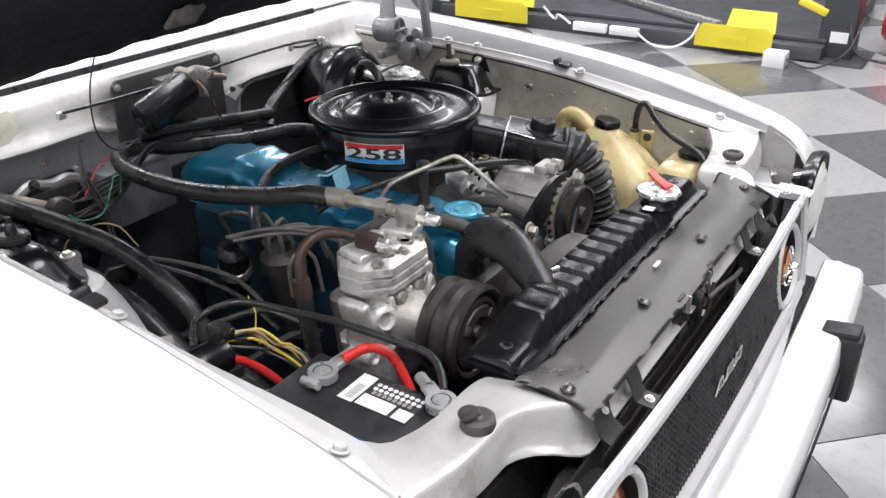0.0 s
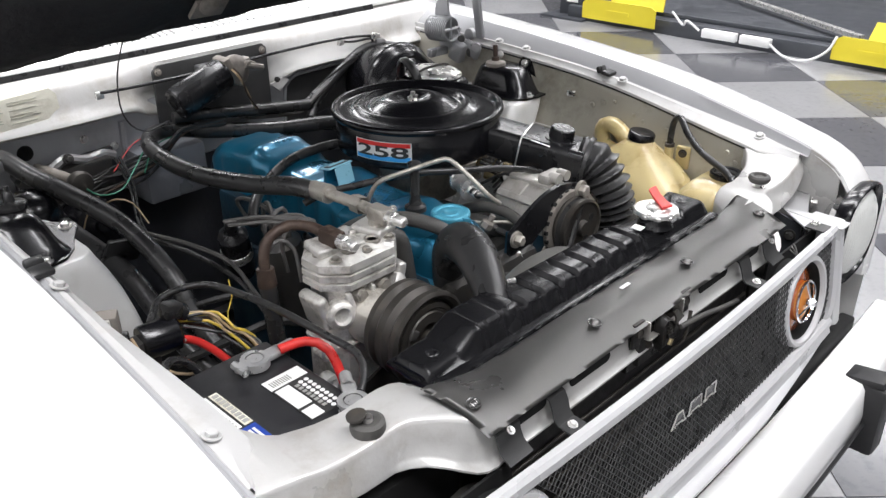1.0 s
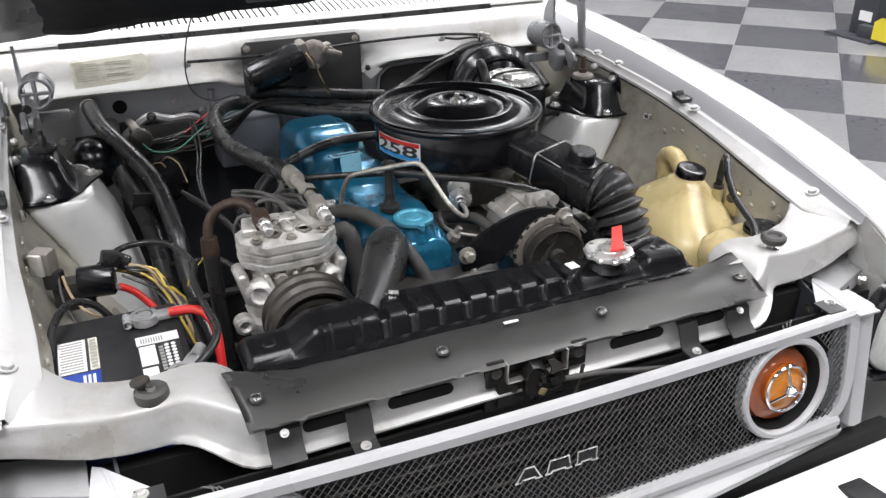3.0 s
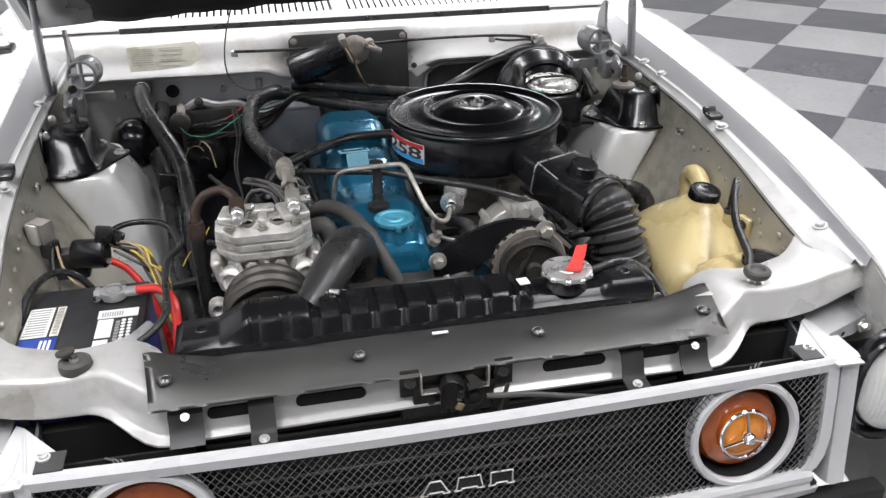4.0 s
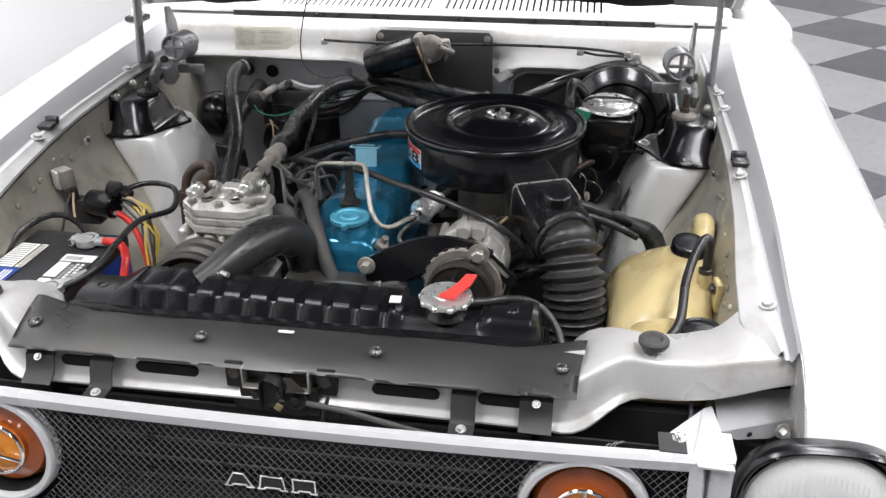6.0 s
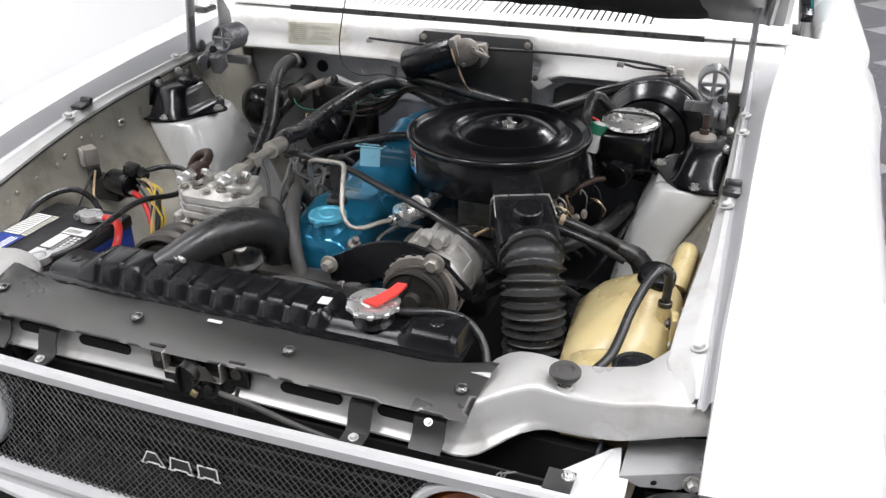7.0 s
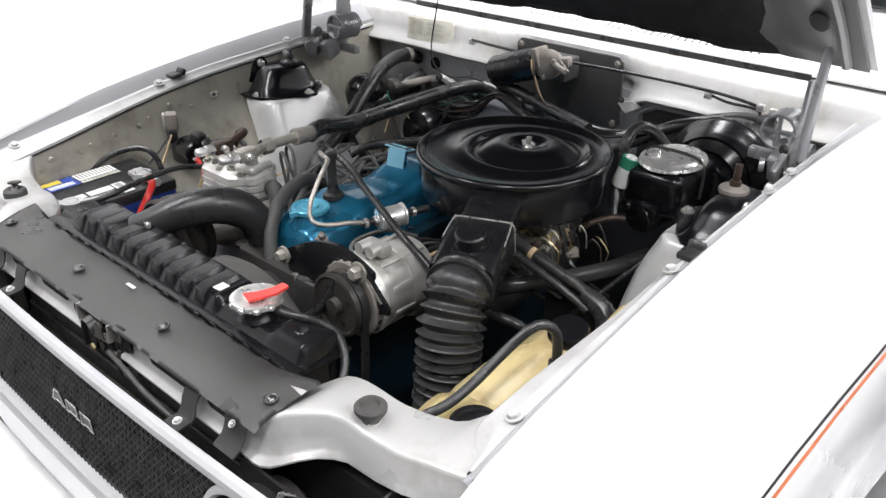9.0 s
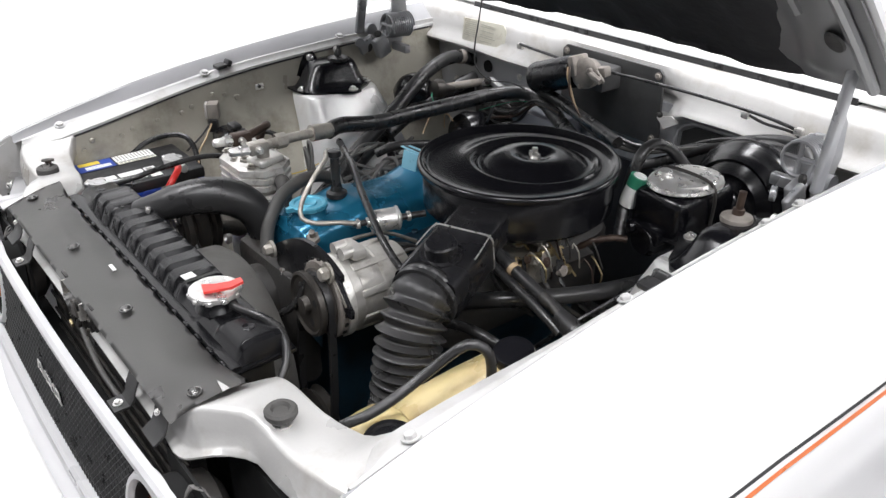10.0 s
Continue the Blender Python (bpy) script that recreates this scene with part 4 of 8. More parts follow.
        path = [(-0.088, 0.842), (-0.098, 0.838), (-0.104, 0.826), (-0.108, 0.812), (-0.114, 0.806), (-0.134, 0.805)] if not wide else [(-0.088, 0.842), (-0.096, 0.838), (-0.099, 0.826), (-0.104, 0.816), (-0.119, 0.806)]
        sheet(bm, [[V((x - w / 2, y, z)), V((x + w / 2, y, z))] for y, z in path], 0.003, (0, 0.5, -0.8))
        strap = part("strap", bm, M_STRAP, car, "black painted steel strap")
        if wide:
            part("strap_bolt", bolt(B(), (x, -0.100, 0.838), (0, -0.6, 0.8), 0.0036, 0.004), M_STEEL, strap)
        else:
            part("strap_bolt", bolt(B(), (x, -0.124, 0.806), (0, -0.2, 1), 0.0045, 0.005), M_STEEL, strap)
    # latch
    latch = thing("hood_latch", (0.0, -0.09, 0.78), "grimy black hood latch with small brass tinted parts", "latch")
    bm = B()
    box(bm, (0.0, -0.078, 0.812), (0.150, 0.02, 0.085), bevel=0.003)
    for x in (-0.064, 0.062):
        box(bm, (x, -0.093, 0.836), (0.026, 0.006, 0.040), bevel=0.002)
    box(bm, (-0.005, -0.090, 0.803), (0.11, 0.014, 0.048), bevel=0.003)
    part("body", bm, M_GRIME, latch)
    for x0, x1 in ((-0.050, -0.026), (0.040, 0.012)):
        bm = B()
        box(bm, (x0, -0.097, 0.838), (0.0022, 0.016, 0.030), bevel=0.0006, seg=1)
        box(bm, ((x0 + x1) / 2, -0.100, 0.8245), (abs(x1 - x0), 0.014, 0.0022), bevel=0.0006, seg=1)
        part("flange", bm, M_STEEL_WORN, latch, "worn bare steel flange edge")
    part("hook", sheet(B(), [[V((x, -0.113, z)), V((x + 0.002, -0.096, z + 0.004))] for x, z in ((-0.026, 0.796), (-0.0265, 0.825), (-0.024, 0.838), (-0.018, 0.844), (-0.008, 0.842), (0.002, 0.836), (0.005, 0.828))], 0.003, (0.5, 0.4, -0.6)), M_GRIME, latch, "curved black striker hook")
    part("hook_plate", slab(B(), [(-0.024, -0.106, 0.797), (-0.004, -0.106, 0.795), (-0.003, -0.106, 0.832), (-0.012, -0.106, 0.838), (-0.022, -0.106, 0.834)], (0, 0.004, 0)), M_GRIME, latch)
    part("tongue", slab(B(), [(0.008, -0.108, 0.846), (0.018, -0.108, 0.847), (0.036, -0.110, 0.829), (0.010, -0.112, 0.826), (0.013, -0.110, 0.836)], (0, 0.003, -0.001)), M_PULLEY, latch, "tarnished release tongue")
    part("disc", lathe(B(), [(0.0165, 0), (0.0165, 0.004), (0.0145, 0.005), (0.013, 0.004), (0.007, 0.004), (0.0065, 0.009), (0.004, 0.010), (0, 0.010)], (0.020, -0.099, 0.809), (0, -1, 0.15), 24), M_GRIME, latch, "round pivot disc", angle=35)
    bm = B()
    box(bm, (-0.001, -0.112, 0.802), (0.010, 0.004, 0.010), rot=(0, 30, 0), bevel=0.001)
    part("catch", bm, M_BRASS, latch, "worn brassy catch")
    part("spring", tube(B(), [(0.001 + 0.004 * math.cos(k), -0.108 + 0.004 * math.sin(k), 0.812 + 0.0008 * k) for k in range(24)], 0.0010, 5, smooth=False), M_PULLEY, latch, "tarnished spring")
    part("arm", tube(B(), [(0.055, -0.104, 0.776), (0.060, -0.106, 0.80), (0.066, -0.104, 0.822)], 0.003, 6), M_PULLEY, latch)
    for x, y, z, r in ((-0.064, -0.096, 0.839, 0.008), (0.061, -0.096, 0.838, 0.008), (-0.037, -0.097, 0.808, 0.006)):
        part("latch_bolt", lathe(B(), [(r, 0), (r, 0.003), (r * 0.8, 0.0036), (r * 0.75, 0.002), (0, 0.002)], (x, y, z), (0, -1, 0.2), 16), M_PULLEY, latch)
    part("cable", tube(B(), [(0.036, -0.106, 0.808), (0.09, -0.112, 0.806), (0.15, -0.115, 0.795), (0.22, -0.108, 0.775)], 0.004, 8), M_RUBBER_GREY, latch)
    # behind the grille: condenser, and near-black sheets that stand in for shade
    part("lower_shade_sheet", box(B(), (0, -0.115, 0.606), (1.06, 0.10, 0.006)), M_VOID, car, "added near-black sheet for the shade low behind the grille")
    cond = thing("condenser", (0, -0.06, 0.44), "dark finned air conditioning condenser behind the grille", "condenser")
    bm = B()
    box(bm, (0, -0.06, 0.62), (0.66, 0.02, 0.34))
    part("core", bm, M_COND, cond)
    for k in range(9):
        part("cooling_tube", box(B(), (0, -0.073, 0.47 + 0.037 * k), (0.66, 0.005, 0.006), bevel=0.0015, seg=1), M_PULLEY, cond)
    # near-black sheet stands for the darkness low in the bay
    part("bay_shade_sheet", box(B(), (0, 0.5, 0.34), (1.25, 1.3, 0.02)), M_VOID, car, "near-black sheet for the shade deep in the engine bay")
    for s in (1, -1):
        part("side_shade_sheet", box(B(), (s * 0.46, -0.02, 0.62), (0.2, 0.02, 0.34)), M_VOID, car, "added near-black sheet for the shade beside the condenser")
        part("grille_shade_sheet", box(B(), (s * 0.455, -0.098, 0.69), (0.23, 0.004, 0.20)), M_VOID, car, "added near-black sheet for the shade behind the grille")
        bm = B()
        slab(bm, [(s * 0.532, -0.020, 0.60), (s * 0.532, -0.092, 0.60), (s * 0.530, -0.075, 0.79), (s * 0.534, -0.015, 0.806)], (s * 0.004, 0, 0))
        plate = part("side_plate", bm, M_LIFT, car, "dark grey upright side plate")
        part("plate_bolt", bolt(B(), (s * 0.530, -0.058, 0.765), (-s, 0, 0), 0.008, 0.008), M_DARK, plate)
        for k in range(3):
            part("lamp_wire", tube(B(), [(s * 0.432, -0.115, 0.775), (s * (0.425 + 0.006 * k), -0.105, 0.786 + 0.003 * k), (s * (0.438 + 0.008 * k), -0.092, 0.782), (s * 0.45, -0.09, 0.74)], 0.0014, 6), M_GREYWIRE, car, "thin grey lamp wire")
        part("lamp_shell", lathe(B(), [(0.060, 0.0), (0.055, -0.03), (0.035, -0.045), (0, -0.047)], (s * 0.40, -0.105, 0.714), (0, -1, 0.1), 24), M_DARK, car, "dark lamp housing")

build_front()


def build_grille():
    grille = thing("grille", (0, -0.15, 0.61), "white framed black mesh grille with round amber lamps", "grille")
    X, ZT, ZB = 0.535, 0.803, 0.628
    def gy(x, z):
        return -0.133 - (ZT - z) * 0.14 - 0.014 * (1 - (x / X) ** 2)
    part("frame", loft(B(), [[V((x, gy(x, ZT) + dy, ZT + dz)) for dy, dz in ((-0.008, -0.012), (-0.009, 0.002), (-0.004, 0.007), (0.006, 0.006), (0.008, -0.012))] for x in ys(-X, X, 40)]), M_TRIM, grille, "white upper grille frame")
    part("frame", loft(B(), [[V((x, gy(x, ZB) + dy, ZB + dz)) for dy, dz in ((-0.014, -0.024), (-0.011, -0.016), (-0.010, -0.012), (-0.013, -0.009), (-0.013, 0.001), (-0.008, 0.006), (0.006, 0.006), (0.008, -0.024))] for x in ys(-X + 0.02, X - 0.02, 40)]), M_TRIM, grille, "white lower grille frame")
    part("frame", loft(B(), [[V((x, gy(x, ZB - 0.03) + dy - 0.014 + 0.075 * max(0.0, abs(x) - 0.20), ZB + dz)) for dy, dz in ((-0.010, -0.045), (-0.014, -0.030), (-0.006, -0.024), (0.010, -0.024), (0.010, -0.045))] for x in ys(-X, X, 40)]), M_TRIM, grille, "white lower grille sill")
    for s in (1, -1):
        pts = [(ZT, 0.0), (ZT - 0.05, 0.001), (ZB + 0.06, 0.0), (ZB + 0.03, -0.006), (ZB + 0.012, -0.016), (ZB, -0.03)]
        part("frame", loft(B(), [[V((s * (X + dx + a), gy(X, z) + dy, z)) for dx, dy in ((-0.012, -0.008), (0.004, -0.010), (0.008, -0.004), (0.008, 0.012), (-0.010, 0.008))] for z, a in pts]), M_TRIM, grille, "white side grille frame")
        # column beside the headlight
        part("column", loft(B(), [[V((s * (X + a), gy(X, z) + dy + 0.002, z)) for a, dy in ((0.010, 0.012), (0.014, -0.004), (0.022, -0.008), (0.040, -0.006), (0.043, 0.004), (0.043, 0.05), (0.010, 0.05))] for z in (0.806, 0.801, 0.79, 0.72, 0.66, 0.60)]), M_TRIM, grille, "white column beside the headlight")
        bm = B()
        slab(bm, [(s * 0.487, -0.097, 0.8115), (s * 0.520, -0.097, 0.8115), (s * 0.5195, -0.132, 0.8115), (s * 0.4865, -0.132, 0.8115)], (0, 0, -0.003))
        tab = part("corner_tab", bm, M_STRAP, grille)
        part("tab_bolt", bolt(B(), (s * 0.512, -0.106, 0.8115), (0, 0, 1), 0.0055, 0.006), M_STEEL, tab)
        # bent gusset: two facets that meet in a crease, ending on the column
        bm = B()
        slab(bm, [(s * 0.5500, -0.032, 0.804), (s * 0.4970, -0.095, 0.8050), (s * 0.5120, -0.136, 0.8050), (s * 0.5270, -0.136, 0.8075)], (0, 0, -0.003))
        slab(bm, [(s * 0.5500, -0.032, 0.804), (s * 0.5270, -0.136, 0.8075), (s * 0.5320, -0.148, 0.8060), (s * 0.5740, -0.148, 0.8045), (s * 0.5690, -0.108, 0.8050), (s * 0.5650, -0.055, 0.8040), (s * 0.5610, -0.024, 0.8035)], (0, 0, -0.003))
        gusset = part("corner_gusset", bm, M_TRIM, grille, "white bent gusset")
        part("crease", tube(B(), [(s * 0.5495, -0.036, 0.8030), (s * 0.5390, -0.085, 0.8050), (s * 0.5275, -0.135, 0.8065)], 0.0028, 8, step=0.03), M_TRIM, gusset)
        part("dimple", lathe(B(), [(0.006, 0), (0.0045, 0.0008), (0, 0.0002)], (s * 0.557, -0.126, 0.8058), (0, 0, 1), 12), M_TRIM, gusset)
    # diamond mesh: zigzag strands
    px, pz = 0.0112, 0.0118
    verts, faces = [], []
    nx, nz = int(2 * X / px), int((ZT - ZB) / pz)
    for r in range(nz + 1):
        for k in range(2 * nx):
            xa = -X + px * 0.5 * k
            xb = xa + px * 0.5
            za = ZB + pz * (r + 0.5 * (k % 2))
            zb = ZB + pz * (r + 0.5 * ((k + 1) % 2))
            if (abs(xa) - 0.402) ** 2 + (za - 0.712) ** 2 < 0.088 ** 2 or za > ZT or abs(xb) > X:
                continue
            n = len(verts)
            for x, z, sgn in ((xa, za, 1), (xb, zb, 1)):
                y = gy(x, z)
                verts += [(x, y - 0.0011, z), (x, y, z + 0.0010), (x, y + 0.0010, z), (x, y, z - 0.0010)]
            for q in range(4):
                faces.append((n + q, n + (q + 1) % 4, n + 4 + (q + 1) % 4, n + 4 + q))
    # the other half of each diamond
    for r in range(nz + 1):
        for k in range(2 * nx):
            xa = -X + px * 0.5 * k
            xb = xa + px * 0.5
            za = ZB + pz * (r - 0.5 * (k % 2))
            zb = ZB + pz * (r - 0.5 * ((k + 1) % 2))
            if (abs(xa) - 0.402) ** 2 + (za - 0.712) ** 2 < 0.088 ** 2 or za > ZT or abs(xb) > X:
                continue
            n = len(verts)
            for x, z in ((xa, za), (xb, zb)):
                y = gy(x, z) + 0.0006
                verts += [(x, y - 0.0011, z), (x, y, z + 0.0010), (x, y + 0.0010, z), (x, y, z - 0.0010)]
            for q in range(4):
                faces.append((n + q, n + (q + 1) % 4, n + 4 + (q + 1) % 4, n + 4 + q))
    me = bpy.data.meshes.new("wire_mesh")
    me.from_pydata(verts, [], faces)
    me.materials.append(M_MESH)
    ob = new("wire_mesh", me)
    ob.parent = grille
    ob.matrix_parent_inverse = Matrix.Translation(-grille.location)
    tagged(ob, "dark expanded metal mesh", kind="stuff")
    # emblem: three plain outlined blocks with flared feet
    for x0, x1, tip in ((-0.066, -0.026, 0.010), (-0.021, 0.020, 0.003), (0.025, 0.061, 0.0)):
        bm = B()
        y = gy((x0 + x1) / 2, 0.718) - 0.005
        z0, z1, f = 0.7065, 0.7285, 0.003
        o = [(x0, y, z0), (x0 + 0.010, y, z0), (x0 + 0.010, y, z0 + f), (x1 - 0.010, y, z0 + f), (x1 - 0.010, y, z0), (x1, y, z0), (x1 - f, y, z0 + f), (x1 - f - tip, y, z1), (x0 + f + tip, y, z1), (x0 + f, y, z0 + f)]
        for a, b in zip(o, o[1:] + o[:1]):
            tube(bm, [a, b], 0.0011, 6, smooth=False)
        block = part("emblem_block", bm, M_STEEL, grille, "small silver outlined emblem block")
        part("emblem_fill", slab(B(), [(x, y + 0.0005, z) for x, _, z in o], (0, 0.003, 0)), M_BLACK, block)
    # round lamps
    for s in (1, -1):
        c = V((s * 0.402, -0.150, 0.712))
        ax = V((0, -0.99, 0.14))
        lamp = part("parking_lamp", lathe(B(), [(0.0715, -0.006), (0.0720, 0.004), (0.075, 0.008), (0.081, 0.008), (0.0845, 0.003), (0.0845, -0.012)], c, ax, 48), M_TRIM, grille, "round amber parking lamp in a white ring")
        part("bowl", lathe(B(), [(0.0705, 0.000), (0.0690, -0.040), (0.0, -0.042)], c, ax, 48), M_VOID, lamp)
        part("lens_centre", lathe(B(), [(0.0365, -0.002), (0.022, 0.0035), (0.0, 0.0045)], c, ax, 36), M_AMBERLIT, lamp, "brighter amber centre")
        part("amber_lens", lathe(B(), [(0.066, -0.040), (0.065, -0.022), (0.058, -0.013), (0.046, -0.010), (0.038, -0.008), (0.036, -0.002), (0.020, 0.002), (0.0, 0.003)], c, ax, 48), M_AMBER, lamp, "amber plastic lens")
        n = ax.normalized()
        up = V((0, 0.14, 0.99))
        bm = B()
        tube(bm, [c + n * 0.004 + 0.037 * (V((1, 0, 0)) * math.cos(a) + up * math.sin(a)) for a in (math.tau * k / 36 for k in range(37))], 0.0026, 6, smooth=False)
        hub = c + n * 0.014
        for a in (90, 205, 335):
            tube(bm, [hub, c + n * 0.004 + 0.037 * (V((1, 0, 0)) * math.cos(radians(a)) + up * math.sin(radians(a)))], 0.0024, 6, smooth=False)
        lathe(bm, [(0.009, -0.006), (0.009, 0.002), (0.005, 0.008), (0, 0.009)], hub, ax, 14)
        part("chrome_trim", bm, M_CHROME, lamp, "chrome three spoked trim")
        part("lens_screw", lathe(B(), [(0.0045, 0), (0.0035, 0.002), (0, 0.002)], c - n * 0.011 + V((0, 0.01, 0.050)), ax, 10), M_CHROME, lamp)


build_grille()


def build_headlight(s):
    light = thing("headlight", (s * 0.68, -0.10, 0.62), "clear round headlight in a black rectangular bezel", "headlight", "headlights")
    c = V((s * 0.682, -0.122, 0.740))
    def rim(w, h, y):
        out = []
        for k in range(72):
            a = math.tau * k / 72
            px, pz = math.cos(a), math.sin(a)
            px, pz = math.copysign(abs(px) ** 0.7, px), math.copysign(abs(pz) ** 0.7, pz)
            out.append(V((c.x + w * px, y + 0.03 * (abs(c.x + w * px) - 0.68), c.z + h * pz)))
        return out
    bm = B()
    loft(bm, [rim(0.100, 0.094, -0.108), rim(0.104, 0.098, -0.122), rim(0.105, 0.099, -0.130), rim(0.104, 0.098, -0.136), rim(0.101, 0.096, -0.139), rim(0.098, 0.094, -0.136), rim(0.096, 0.093, -0.138), rim(0.093, 0.091, -0.134), rim(0.090, 0.089, -0.115)], cap=False)
    part("bezel", bm, M_BLACKGLOSS, light, "black headlight bezel", angle=60)
    part("reflector", lathe(B(), [(0.089, 0.0), (0.08, -0.03), (0.05, -0.05), (0, -0.06)], c + V((0, 0.0, 0)), (0, -1, 0), 36), M_CHROME, light, "bright reflector bowl")
    bm = B()
    lathe(bm, [(0.090, 0.0), (0.088, 0.008), (0.076, 0.017), (0.05, 0.025), (0, 0.029)], c, (0, -1, 0), 40)
    dome = lambda r: float(np.interp(r, [0, 0.05, 0.076, 0.088, 0.090], [0.029, 0.025, 0.017, 0.008, 0.0]))
    part("bulb", lathe(B(), [(0.012, 0), (0.014, 0.012), (0.011, 0.022), (0, 0.026)], c + V((0, 0.05, 0)), (0, -1, 0), 18), M_STEEL, light, "metal bulb shield")
    lens = part("lens", bm, M_LENS, light, "domed clear glass lens")
    lens.visible_shadow = False
    for k in range(-12, 13):
        x = 0.0066 * k
        h = math.sqrt(0.082 ** 2 - x * x)
        part("flute", tube(B(), [c + V((x, 0.0004 - dome(math.hypot(x, z)), z)) for z in ys(-h, h, 9)], 0.0011, 5), M_LENS, lens)
    for z in (-0.035, 0.0, 0.035):
        h = math.sqrt(0.078 ** 2 - z * z)
        part("flute", tube(B(), [c + V((x, 0.0006 - dome(math.hypot(x, z)), z)) for x in ys(-h, h, 9)], 0.0009, 5), M_LENS, lens)
    bm = B()
    lathe(bm, [(0.0935, -0.01), (0.094, 0.003), (0.091, 0.006), (0.089, 0.0)], c, (0, -1, 0), 40)
    part("retaining_ring", bm, M_BLACKGLOSS, light)
    part("inner_fill", box(B(), (c.x, -0.054, c.z - 0.035), (0.17, 0.004, 0.13)), M_BLACK, light)
    # inner wall of the fender's nose
    part("nose_wall", sheet(B(), [[V((s * x, y, z)) for x, z in ((0.656, lerp(LIP_Z, y) - 0.004), (0.660, 0.84), (0.664, 0.78), (0.664, 0.70))] for y in (-0.085, -0.07, -0.04, 0.0)], 0.003, (s, 0, 0)), M_SUPPORT, light)
    # brow of the fender round the bezel
    part("outer_side", loft(B(), [[V((s * (x - 0.02 * max(0, (z - 0.78) / 0.05)), y, z)) for x, y in ((0.786, -0.110), (0.790, -0.128), (0.805, -0.134), (0.835, -0.128), (0.85, -0.09))] for z in (0.772, 0.74, 0.7, 0.6)], cap=False, closed=False), M_WHITE, light)


build_headlight(1), build_headlight(-1)


def build_bumper():
    bumper = thing("bumper", (0, -0.21, 0.42), "white painted steel bumper with black rubber guards", "bumper")
    secs = []
    for x in [-0.815, -0.808, -0.798, -0.785, *ys(-0.76, 0.76, 41), 0.785, 0.798, 0.808, 0.815]:
        e = max(0.0, abs(x) - 0.785) / 0.03
        back = 0.022 * (x / 0.8) ** 2
        out = [V((x, y + back + (-0.23 - y) * 0.12 * e ** 2, z + (0.49 - z) * 0.16 * e ** 2)) for y, z in ((-0.184, 0.545), (-0.190, 0.556), (-0.222, 0.559), (-0.226, 0.5565), (-0.266, 0.551), (-0.275, 0.542), (-0.282, 0.49), (-0.280, 0.445), (-0.268, 0.425), (-0.186, 0.42), (-0.176, 0.43))]
        secs.append(out)
    part("bar", loft(B(), secs), M_WHITE, bumper, angle=45)
    part("lower_strip", loft(B(), [[V((x, -0.284 + 0.012 * (x / 0.62) ** 2 + dy, 0.47 + dz)) for dy, dz in ((0, -0.008), (-0.004, -0.004), (-0.004, 0.004), (0, 0.008))] for x in ys(-0.6, 0.6, 20)]), M_GUARD, bumper, "thin black rubber strip")
    for s in (1, -1):
        bm = B()
        box(bm, (s * 0.495, -0.280, 0.478), (0.055, 0.05, 0.15), bevel=0.010)
        box(bm, (s * 0.495, -0.262, 0.555), (0.050, 0.07, 0.014), rot=(-8, 0, 0), bevel=0.004)
        part("guard", bm, M_GUARD, bumper, "black rubber bumper guard")
        part("mount", box(B(), (s * 0.30, -0.10, 0.49), (0.07, 0.14, 0.08), bevel=0.006), M_HINGE, bumper)
    # added near-black sheet: shade between grille and bumper
    part("gap_shade_sheet", box(B(), (0, -0.16, 0.555), (1.3, 0.03, 0.05), bevel=0.006), M_VOID, bumper, "near-black sheet for the shaded gap above the bumper")


build_bumper()


